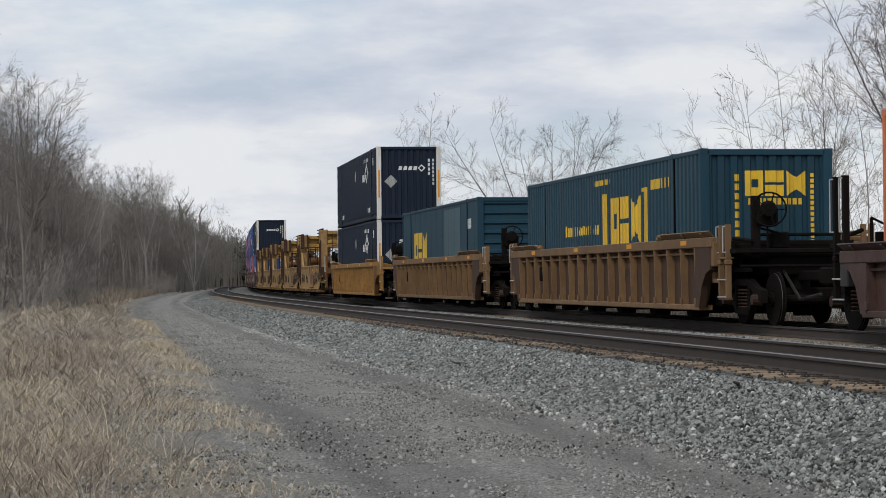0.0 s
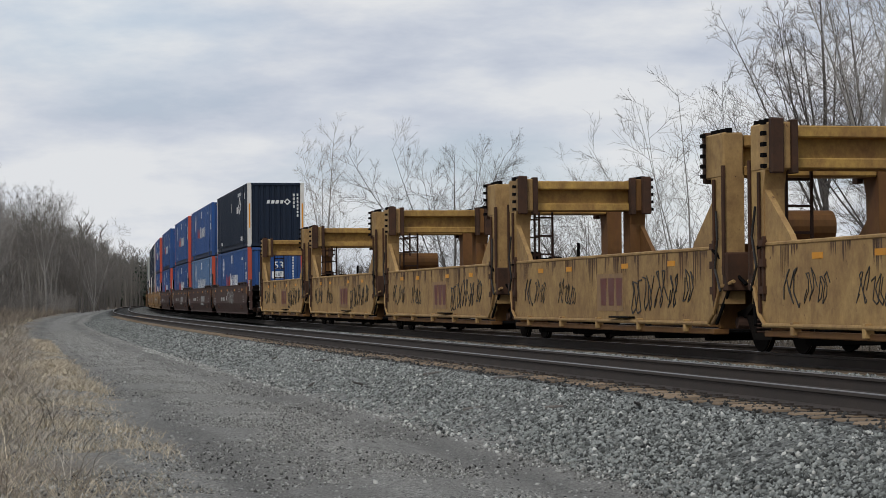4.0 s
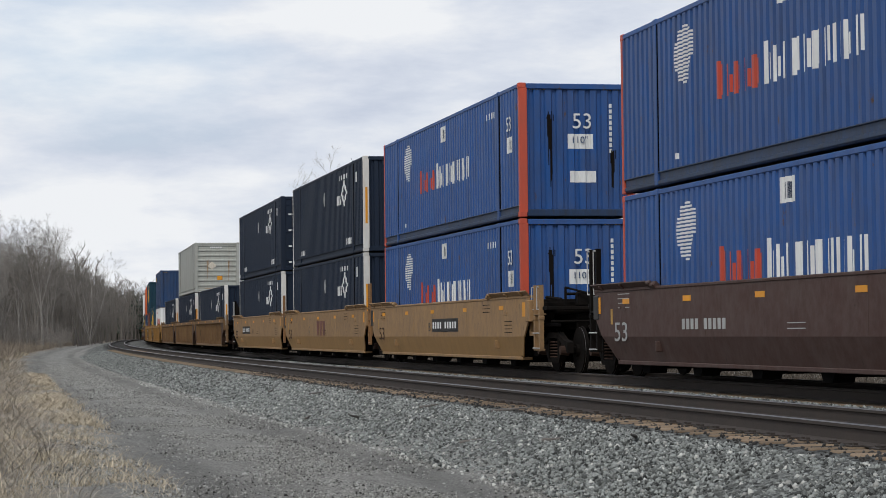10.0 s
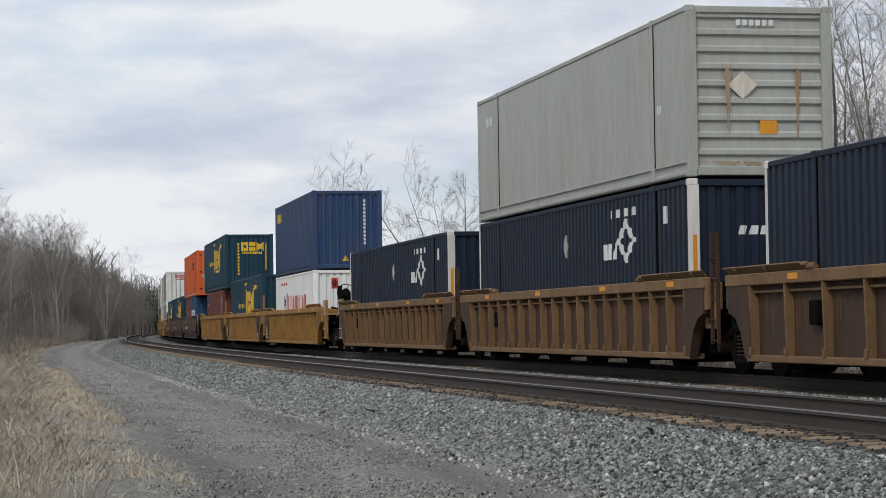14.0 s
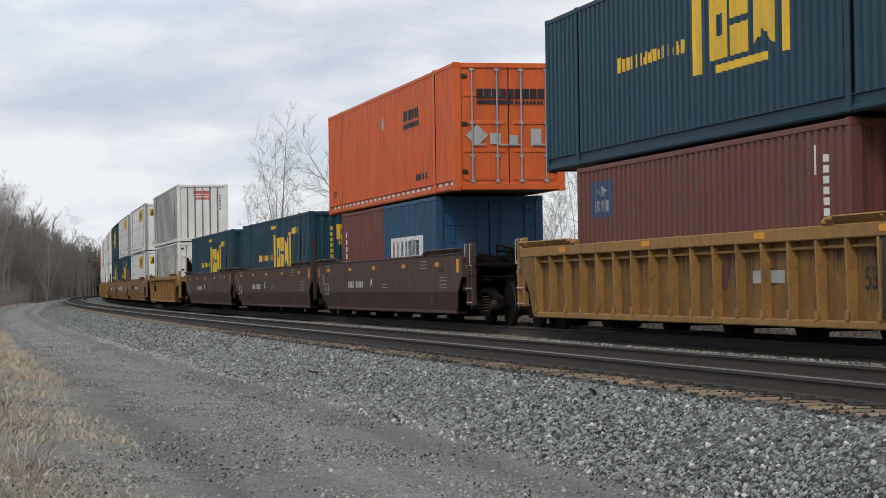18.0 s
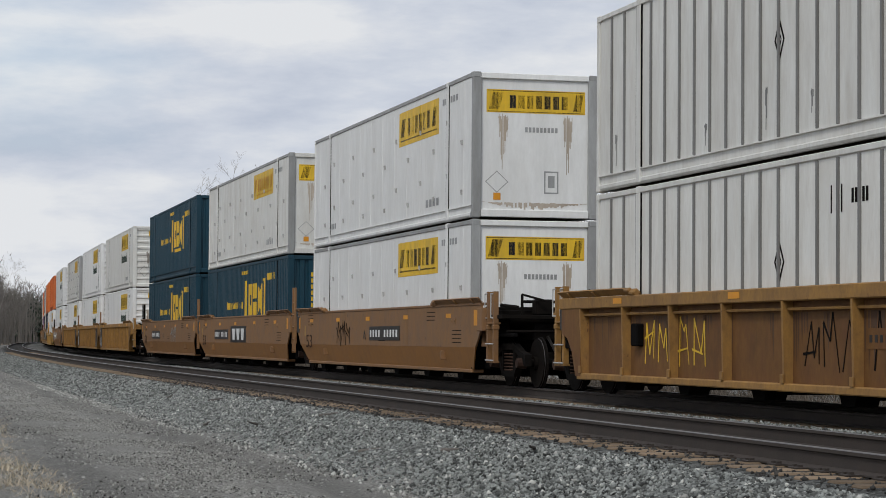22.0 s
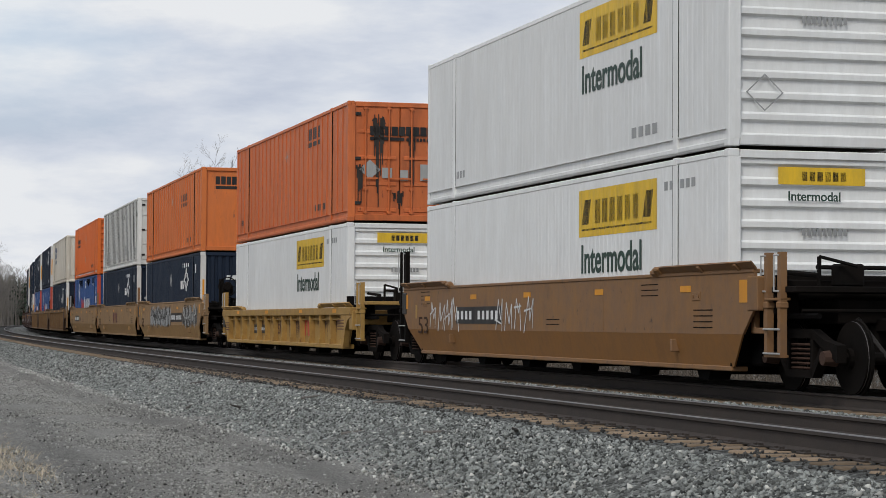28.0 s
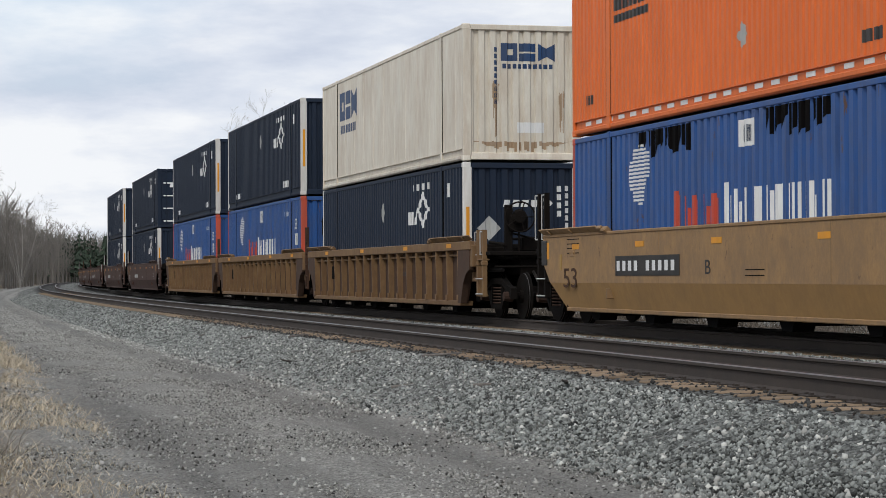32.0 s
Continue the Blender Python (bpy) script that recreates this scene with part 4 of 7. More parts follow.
        mark("grime_streak", [p for i, (x, k) in enumerate(((-7.2, 0.6), (-3.3, 0.4), (-1.1, 0.7), (0.4, 0.5), (3.9, 0.45), (5.2, 0.8), (7.0, 0.5))) for p in smear(x, x + 0.1, 0.3 + k, 0.3, i, 5)], "stripgrey")
        if look_ == "strips":
            mark("end_name", bars(-0.45, 2.4, 0.35, 2.58, 8, 0.15) + bars(-0.42, 2.12, 0.35, 2.24, 9, 0.2) + [rect(-0.45, 2.3, 0.35, 2.35)], "redmark", "red name blocks", True)
            mark("end_column", column(0.72, 0.78, 1.9, 2.4, 4) + column(0.86, 0.92, 1.6, 2.4, 6), "steel", "", True)
        else:
            mark("end_label", [rect(-0.9, 1.75, -0.1, 2.15)], "warmwhite", "faded cream label", True)
            mark("end_column", column(0.72, 0.78, 1.7, 2.3, 4) + column(0.92, 0.98, 1.3, 2.3, 6), "steel", "", True)
    elif base in ("smooth", "smoothgrey", "ribbed"):
        mark("name_panel", [rect(1.7, 1.9, 5.3, 2.66)], "yellow", "yellow name panel")
        mark("panel_writing", bars(2.5, 2.1, 4.6, 2.48, 6, 0.3) + [rect(1.85, 2.0, 5.1, 2.03), slant(4.7, 2.1, 5.15, 2.5, 0.3), slant(1.85, 2.1, 2.3, 2.5, 0.3)], "black" if base != "smoothgrey" else "amber")
        mark("foot_marking", bars(4.2, 0.4, 5.4, 0.56, 4) + bars(-6.0, 0.4, -5.2, 0.54, 4) + bars(5.6, 2.45, 6.9, 2.58, 6), "lightgrey")
        mark("end_panel_sign", [rect(-1.0, 2.1, 1.05, 2.56)] if base != "ribbed" else [rect(-0.55, 2.42, 0.75, 2.66)], "yellow", "yellow name panel", True)
        mark("end_panel_writing", bars(-0.52, 2.19, 0.74, 2.45, 7) + [slant(-0.95, 2.16, -0.65, 2.5, 0.3), slant(0.8, 2.16, 1.02, 2.5, 0.3), rect(-0.98, 2.115, 1.03, 2.13), rect(-0.98, 2.53, 1.03, 2.545)] if base != "ribbed" else bars(-0.2, 2.47, 0.5, 2.6, 6), "black", "", True)
        mark("end_number", bars(-0.2, 1.72, 0.5, 1.82, 9), "lightgrey", "", True)
        if base == "ribbed":
            words("Intermodal", 0.47, 1.8, 1.32, "greenmark", bold=0.011)
            words("Intermodal", 0.13, -0.42, 2.2, "greenmark", True, bold=0.003)
            mark("placard_outline", hollow(-0.75, 0.75, 0.28, 0.26, 0.9), "lightgrey", "", True)
            if s == 618.5 and z > 2:
                mark("soot_streak", smear(-0.68, -0.44, 1.7, 0.7, 7, 12) + smear(0.42, 0.84, 1.8, 0.12, 8, 18) + smear(0.3, 1.08, 0.5, 0.17, 9, 26), "soot", "black soot streaks", True)
            elif s in (618.5, 638.14):
                mark("grime_streak", smear(-0.62, -0.52, 1.9, 0.5, 4, 6) + smear(0.7, 0.8, 1.8, 0.4, 5, 6) + smear(-1.1, 1.1, 0.3, 0.17, 6, 40), "paledirt", "brown dirt streaks", True)
        else:
            def cups():
                sh = Shape()
                for x in range(-6, 7):
                    for zz in (0.9, 2.0) if x % 2 else (0.5, 1.5):
                        sh.rod((x * 1.15 + 0.3, -OUT - 0.004, zz + 0.1), (x * 1.15 + 0.3, -OUT + 0.008, zz), 0.035, n=6)
                return sh
            tagged(part("cup_row", kept("cup_row", cups), "palegrey", side, "small grey cups"), kind="stuff")
            mark("stain", smear(-0.76, -0.54, 2.08, 0.85, 1, 16) + smear(0.58, 0.8, 2.08, 0.8, 2, 16) + smear(-1.1, 1.1, 0.32, 0.17, 3, 60), "paledirt", "rust-brown streaks", True)
            mark("hatch", [rect(0.2, 0.5, 0.23, 0.95), rect(0.47, 0.5, 0.5, 0.95), rect(0.23, 0.5, 0.47, 0.53), rect(0.23, 0.92, 0.47, 0.95), rect(0.28, 0.62, 0.42, 0.86)], "lightgrey", "small grey hatch frame", True)
            mark("placard_outline", hollow(-0.78, 0.72, 0.24, 0.22, 0.9), "silver", "", True)
            mark("sticker", [rect(-0.85, 0.36, -0.7, 0.5)], "amber", "amber sticker", True)
    elif base == "cream":
        mark("block_mark", blocks(-5.6, 1.75, -3.3, 2.5) + bars(-5.5, 1.4, -3.4, 1.62, 9), "deepblue", "blue block mark")
        mark("end_mark", blocks(-0.45, 2.12, 0.75, 2.5), "deepblue", "blue block mark", True)
        mark("end_writing", bars(-0.42, 1.96, 0.72, 2.06, 10) + column(-0.6, -0.53, 1.2, 2.45, 9), "deepblue", "", True)
        mark("rust_streak", smear(-0.66, -0.48, 1.7, 0.3, 1, 10) + smear(0.8, 0.96, 1.5, 0.3, 2, 9) + smear(-1.1, 1.1, 0.42, 0.18, 3, 40), "ruststain", "rust streaks", True)
        mark("end_label", [rect(-0.1, 0.6, 0.5, 0.82)], "label", "white label", True)
    elif base == "grey":
        mark("side_marking", bars(-7.2, 2.2, -6.5, 2.4, 2) + bars(6.3, 1.2, 6.6, 1.35, 2), "label")
        mark("end_marking", bars(-0.4, 2.56, 0.3, 2.66, 6), "label", "", True)
        mark("placard", [diamond(-0.3, 1.55, 0.26, 0.24)], "warmwhite", "cream diamond placard", True)
        mark("sticker", [rect(0.0, 0.72, 0.3, 0.95)], "amber", "amber sticker", True)
        mark("rust_streak", smear(-0.62, -0.5, 1.9, 0.4, 1, 7) + smear(0.62, 0.74, 1.9, 0.3, 2, 7) + smear(-1.1, 1.1, 0.26, 0.17, 3, 36), "ruststain", "rust streaks", True)
    elif base == "forty_blue":
        mark("name_marking", bars(-5.3, 2.2, -3.8, 2.56, 5), "yellow", "yellow name blocks")
        mark("end_column", column(0.6, 0.68, 0.9, 2.6, 12), "label", "", True)
        mark("sticker", [[(-0.2, 0.3, 0.31), (-0.08, 0.3, 0.52), (0.04, 0.3, 0.31)]], "yellow", "yellow triangle", True)
        mark("hazard_stripe", [slant(-1.05 + 0.1 * i, H - 0.16, -0.98 + 0.1 * i, H - 0.12, 0.3) for i in range(4)] + [slant(0.68 + 0.1 * i, H - 0.16, 0.75 + 0.1 * i, H - 0.12, 0.3) for i in range(4)], "yellow", "", True)
    elif base == "forty_white":
        mark("name_marking", pickets(-2.5, 1.15, 4.0, 1.85, 9, 8), "redmark", "red name blocks")
        mark("crest", [diamond(-3.0, 1.5, 0.3, 0.35)], "deepblue", "blue crest shape")
        mark("small_marking", bars(-4.3, 2.2, -2.0, 2.3, 12), "redmark")
        mark("end_crest", [rect(-0.62, 1.9, -0.36, 2.3)], "redmark", "", True)
        mark("end_crest_blue", [diamond(-0.49, 2.1, 0.11, 0.18)], "deepblue", "", True)
        mark("sticker", [[(0.3, 2.05, 2.06), (0.4, 2.05, 2.25), (0.5, 2.05, 2.06)]], "yellow", "yellow triangle", True)
    elif base == "forty_red":
        mark("name_panel", [rect(-5.3, 1.65, -4.0, 2.3)], "deepblue", "blue label panel")
        mark("panel_writing", bars(-5.15, 1.75, -4.15, 1.95, 4) + [diamond(-4.65, 2.12, 0.3, 0.1)], "label")
        mark("number_marking", bars(4.9, 1.9, 5.0, 2.3, 1) + column(5.2, 5.3, 1.2, 2.2, 7), "label")
    elif base == "twenty_blue":
        mark("name_panel", [rect(-2.2, 1.15, 1.5, 1.72)], "label", "white name panel")
        mark("panel_writing", bars(-1.0, 1.25, 1.3, 1.62, 5, 0.25), "deepblue")
        mark("panel_red", bars(-2.05, 1.25, -1.1, 1.62, 2, 0.2), "redmark")
        mark("number_marking", column(2.5, 2.58, 1.2, 2.2, 7), "label")
    elif base == "twenty_red":
        mark("number_marking", column(-2.4, -2.2, 0.9, 2.1, 6), "label")
    MOVING.append((root, s - shift, z))
    return root


# ---- the cars ----
def wheelset(root_truck, x):
    for y in (-0.745, 0.745):
        def wheel():
            s, k = Shape(), (1 if y > 0 else -1)
            s.rod((0, y - 0.03, 0), (0, y + 0.035, 0), 0.457, n=24)
            s.rod((0, y - 0.065 * k, 0), (0, y - 0.03 * k, 0), 0.485, n=24)
            s.rod((0, y + 0.03 * k, 0), (0, y + 0.09 * k, 0), 0.13, n=12)
            return s
        part("wheel", kept(("wheel", y), wheel), "steel", root_truck, m=pose(x, 0, 0.457))
        if y < 0:
            part("tread", kept(("tread", y), lambda: Shape().ring((0, y, 0), (0, 1, 0), 0.44, 0.022, 24)), "wheelsteel", root_truck, "worn bright wheel rim", m=pose(x, 0, 0.457))
    part("axle", kept("axle", lambda: Shape().rod((0, -1.05, 0), (0, 1.05, 0), 0.08, n=10)), "steel", root_truck, m=pose(x, 0, 0.457))
    for y in (-1,):
        part("bearing_cap", kept(("bearing_cap", y), lambda: Shape().rod((0, y * 0.98, 0), (0, y * 1.16, 0), 0.11, 0.09, n=10)), "rustplate", root_truck, m=pose(x, 0, 0.457))


def truck(root, x):
    """A three-piece freight truck under a car, its middle at x."""
    def bolster():
        return Shape().box(-0.16, 0.16, -0.95, 0.95, 0.42, 0.66, 0.03).rod((0, 0, 0.62), (0, 0, 0.86), 0.2, n=12)
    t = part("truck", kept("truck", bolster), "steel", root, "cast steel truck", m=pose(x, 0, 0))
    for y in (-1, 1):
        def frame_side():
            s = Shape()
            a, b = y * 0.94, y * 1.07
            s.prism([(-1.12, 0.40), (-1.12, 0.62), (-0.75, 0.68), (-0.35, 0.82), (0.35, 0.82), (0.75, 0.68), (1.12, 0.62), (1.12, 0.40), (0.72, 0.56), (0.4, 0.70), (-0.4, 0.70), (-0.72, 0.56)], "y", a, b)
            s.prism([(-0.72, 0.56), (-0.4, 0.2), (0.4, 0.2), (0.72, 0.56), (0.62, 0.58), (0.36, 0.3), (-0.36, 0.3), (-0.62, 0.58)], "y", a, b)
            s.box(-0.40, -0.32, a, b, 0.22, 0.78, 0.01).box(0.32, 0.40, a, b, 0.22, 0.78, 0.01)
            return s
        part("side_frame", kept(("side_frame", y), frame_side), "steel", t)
        def springs():
            s = Shape()
            for sx in (-0.2, 0.0, 0.2):
                for i in range(6):
                    s.ring((sx, y * 1.0, 0.32 + i * 0.06), (0, 0, 1), 0.075, 0.016, 8)
            return s
        if y < 0:
            tagged(part("spring_nest", kept(("spring_nest", y), springs), "rustplate", t), kind="stuff")
    wheelset(t, -0.889)
    wheelset(t, 0.889)


def ladder(root, x, y, z0, z1, mat, w=0.42, slender=False):
    """A pair of stout uprights along the car, with a stirrup step below and wire grab irons."""
    def rungs():
        s = Shape()
        for e in (0, w):
            s.box(e - 0.022, e + 0.022, -0.03, 0.03, z0, z1, 0.006)
        for k in range(5):
            s.rod((0, -0.02, z0 + 0.06 + 0.33 * k), (w, -0.02, z0 + 0.06 + 0.33 * k), 0.014, n=6)
        return s

    if slender:
        return part("ladder", kept(("slender_ladder", z0, z1, w), rungs), mat, root, m=pose(x, y, 0))

    def build():
        s = Shape()
        for e in (0, w):
            s.prism([(e - 0.05, -0.045), (e + 0.05, -0.045), (e + 0.05, 0.045), (e + 0.03, 0.045), (e + 0.03, -0.02), (e - 0.03, -0.02), (e - 0.03, 0.045), (e - 0.05, 0.045)], "z", z0, z1)
            s.box(e - 0.07, e + 0.07, -0.06, 0.06, 1.08, 1.16, 0.01)
        s.box(-0.05, w + 0.05, -0.05, 0.07, z0, z0 + 0.035, 0.008)
        return s.box(-0.05, w + 0.05, -0.05, 0.10, 1.18, 1.215, 0.008)
    part("ladder", kept(("ladder", z0, z1, w), build), mat, root, m=pose(x, y, 0))
    if y > 0:
        return

    def irons():
        s = Shape()
        for zz in (z0 + 0.05, z0 + 0.36):
            s.rod((-0.04, -0.06, zz), (w + 0.04, -0.06, zz), 0.013, n=6)
        top, low = z1 - 0.04, max(1.3, z1 - 0.85)
        for e in (0, w):
            k = -0.15
            s.rod((e, -0.05, top), (e + k, -0.05, top), 0.012, n=6).rod((e + k, -0.05, top), (e + k, -0.05, low), 0.012, n=6).rod((e + k, -0.05, low), (e, -0.05, low), 0.012, n=6)
        return s
    tagged(part("grab_iron", kept(("grab_iron", z0, z1, w), irons), "palegrey", root, "pale wire grab iron", m=pose(x, y, 0)), kind="stuff")


def hand_brake(root, x):
    def stand():
        return Shape().box(-0.05, 0.05, -0.98, -0.82, 1.2, 2.3, 0.015).box(-0.09, 0.10, -0.9, -0.5, 1.75, 2.1, 0.04).rod((0.06, -0.72, 2.05), (0.24, -0.72, 2.05), 0.05, n=10).rod((0, -0.68, 1.2), (0, -0.68, 1.8), 0.02, n=6)
    b = part("hand_brake", kept("hand_brake", stand), "steel", root, "hand brake stand with wheel", m=pose(x, 0, 0))
    def wheel():
        s = Shape().ring((0.24, -0.72, 2.05), (1, -0.2, 0), 0.30, 0.017, 20)
        for i in range(5):
            a = 2 * math.pi * i / 5
            s.rod((0.24, -0.72, 2.05), (0.24, -0.72 + 0.29 * math.cos(a), 2.05 + 0.29 * math.sin(a)), 0.012, n=5)
        return s.rod((0.20, -0.72, 2.05), (0.245, -0.72, 2.05), 0.16, 0.12, n=14)
    part("brake_wheel", kept("brake_wheel", wheel), "steel", b)


def car_ends(root, mat, ends, dark="underside", drop=0.0):
    """The platforms over the trucks, with drawbars and gear; ends: which of +1 and -1 end the whole car."""
    for e in (1, -1):
        def deck():
            s = Shape()
            s.box(e * 8.35, e * 9.45, -1.3, 1.3, 1.36, 1.46, 0.015)
            s.box(e * 9.30, e * 9.42, -1.36, 1.36, 1.18, 1.52, 0.015)
            return s
        down = pose(0, 0, -drop) if drop else None
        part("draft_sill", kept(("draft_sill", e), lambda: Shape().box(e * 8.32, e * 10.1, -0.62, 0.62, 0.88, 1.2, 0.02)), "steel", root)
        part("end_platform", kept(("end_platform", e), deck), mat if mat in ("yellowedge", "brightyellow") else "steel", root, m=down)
        part("brake_rigging", kept(("brake_rigging", e), lambda: Shape().box(e * 8.5, e * 8.86, -1.15, 1.1, 0.32, 0.86, 0.03).rod((e * 8.9, -1.18, 0.5), (e * 8.9, 0.8, 0.5), 0.05, n=8).rod((e * 9.1, -1.12, 0.98), (e * 10.6, -1.12, 0.98), 0.04, n=6)), "underside", root, "dark brake gear")
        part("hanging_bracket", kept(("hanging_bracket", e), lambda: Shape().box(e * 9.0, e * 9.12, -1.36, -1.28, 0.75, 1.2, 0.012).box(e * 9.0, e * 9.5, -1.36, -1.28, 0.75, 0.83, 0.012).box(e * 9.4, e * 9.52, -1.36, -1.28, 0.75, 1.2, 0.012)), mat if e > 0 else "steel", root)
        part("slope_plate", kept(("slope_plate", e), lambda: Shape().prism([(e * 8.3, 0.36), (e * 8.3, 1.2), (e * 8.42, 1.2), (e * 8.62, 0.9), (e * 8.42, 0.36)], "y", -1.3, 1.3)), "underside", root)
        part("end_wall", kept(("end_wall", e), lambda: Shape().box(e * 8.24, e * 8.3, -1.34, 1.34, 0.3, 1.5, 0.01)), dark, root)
        for y in (-1, 1):
            part("guide_plate", kept(("guide_plate", e, y), lambda: Shape().prism(
                [(e * 5.75, 0.0), (e * 9.35, 0.0), (e * 9.4, 0.14), (e * 6.05, 0.14)], "y", -0.012, 0.012).box(e * 5.62, e * 5.84, -0.06, 0.05, -0.03, 0.09, 0.02).box(e * 5.8, e * 6.0, -0.045, 0.03, 0.0, 0.13, 0.015).box(e * 7.5, e * 7.58, -0.04, 0.03, -0.02, 0.12).box(e * 8.8, e * 8.88, -0.04, 0.03, -0.02, 0.12)), mat, root, "flared guide plate",
                m=Matrix.Translation((0, y * 1.43, 1.6 - drop)) @ Matrix.Rotation(radians(48 * y * -1), 4, "X"))
            part("side_box", kept(("side_box", e, y), lambda: Shape().box(e * 9.12, e * 9.46, y * 1.2, y * 1.47, 1.05, 1.5, 0.015)), mat if e > 0 else "black", root, m=down)
        if e in ends:
            part("coupler", kept(("coupler", e), lambda: Shape().box(e * 10.05, e * 11.5, -0.09, 0.09, 0.78, 0.96, 0.02).box(e * 11.45, e * 11.9, -0.17, 0.17, 0.70, 1.02, 0.04)), "steel", root)
            part("air_hose", kept(("air_hose", e), lambda: Shape().rod((e * 10.1, -0.35, 0.95), (e * 10.9, -0.32, 0.45), 0.03, n=6).rod((e * 10.9, -0.32, 0.45), (e * 11.8, -0.25, 0.55), 0.03, n=6)), "black", root)
            part("crossover_platform", kept(("crossover_platform", e), lambda: Shape().box(e * 9.5, e * 10.35, -1.32, 1.32, 1.28, 1.36, 0.01)), "steel" if mat not in ("yellowedge", "brightyellow") else mat, root)
            for y in (-1, 1):
                tall = mat in ("brown", "tan", "ochre") and e < 0
                ladder(root, e * 9.75 - 0.21, y * 1.34, 0.45, 2.38 if tall else 1.8, "steel" if tall else mat)
            part("end_gear", kept(("end_gear", e), lambda: Shape().box(e * 9.48, e * 9.62, -1.3, -0.95, 1.0, 1.28, 0.02).rod((e * 9.5, -1.1, 1.55), (e * 10.3, -1.0, 1.5), 0.035, n=6).rod((e * 9.6, -0.7, 1.62), (e * 9.6, 0.9, 1.62), 0.03, n=6)
                 .rod((e * 9.9, -0.8, 1.36), (e * 9.9, -0.8, 1.75), 0.03, n=6).rod((e * 9.9, -0.8, 1.75), (e * 10.2, -0.4, 1.62), 0.022, n=6).box(e * 9.7, e * 10.0, -0.55, -0.2, 1.36, 1.66, 0.03).rod((e * 10.25, -1.2, 1.05), (e * 10.25, 0.6, 1.05), 0.025, n=6)), "steel", root, "dark pipes and valves")
        else:
            part("articulation", kept(("articulation", e), lambda: Shape().box(e * 9.42, e * 9.86, -0.3, 0.3, 0.8, 1.12, 0.03)), "steel", root)
            for y in (-1, 1):
                if e > 0:
                    ladder(root, 9.45, y * 1.38, 0.5, 2.3, "ochre" if mat in ("yellowedge", "tan", "ochre") else "darkrust", 0.3, True)


def numbers(root, x0, z0, x1, z1, y, n, panel_mat="black", mat="label"):
    """A dark panel with bars in place of the car's number."""
    part("number_panel", Shape().box(x0, x1, -y - 0.006, -y, z0, z1), panel_mat, root, "black number panel with white marks")
    s = Shape()
    w = (x1 - x0 - 0.16) / n
    for i in range(n):
        if i != 4:
            s.box(x0 + 0.08 + i * w, x0 + 0.08 + (i + 0.52) * w, -y - 0.009, -y - 0.004, z0 + 0.08, z1 - 0.08)
    tagged(part("number_marking", s, mat, root), kind="stuff")


def well_body(root, colour):
    """Cross members, floor pads and inner gear that both sorts of well share."""
    for i in range(6):
        x = -7.0 + 2.8 * i
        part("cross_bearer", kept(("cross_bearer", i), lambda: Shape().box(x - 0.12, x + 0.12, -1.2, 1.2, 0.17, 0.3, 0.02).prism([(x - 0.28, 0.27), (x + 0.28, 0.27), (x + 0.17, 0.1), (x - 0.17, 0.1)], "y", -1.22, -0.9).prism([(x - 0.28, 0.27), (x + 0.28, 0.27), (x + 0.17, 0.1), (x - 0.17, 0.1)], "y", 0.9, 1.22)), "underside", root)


def rust_runs(root, key, x0, x1, top, drop, y, n, seed):
    """Runs of rust down a car's side: thin tapering tongues of uneven length."""
    def build():
        r, s = random.Random(seed), Shape()
        for i in range(n):
            x, w, ln = r.uniform(x0, x1), r.uniform(0.03, 0.10), drop * r.uniform(0.15, 1.0)
            for k in range(r.choice((1, 2, 3))):
                a = x + k * w * 1.3
                e = ln * r.uniform(0.5, 1.0)
                s.add([(a - w / 2, -y, top), (a + w / 2, -y, top), (a + w * 0.35, -y, top - e * 0.5), (a + w * 0.06, -y, top - e), (a - w * 0.3, -y, top - e * 0.55)], [(0, 4, 3, 2, 1)])
        return s
    tagged(part("rust_streak", kept(("rust_streak", key), build), "rustrun", root, "thin runs of rust"), kind="stuff")


def amber_marks(root, y, xs, z):
    for x in xs:
        part("reflector", kept(("car_reflector", z, y), lambda: Shape().box(-0.2, 0.2, -y - 0.005, -y, z, z + 0.09)), "amber", root, m=pose(x, 0, 0))


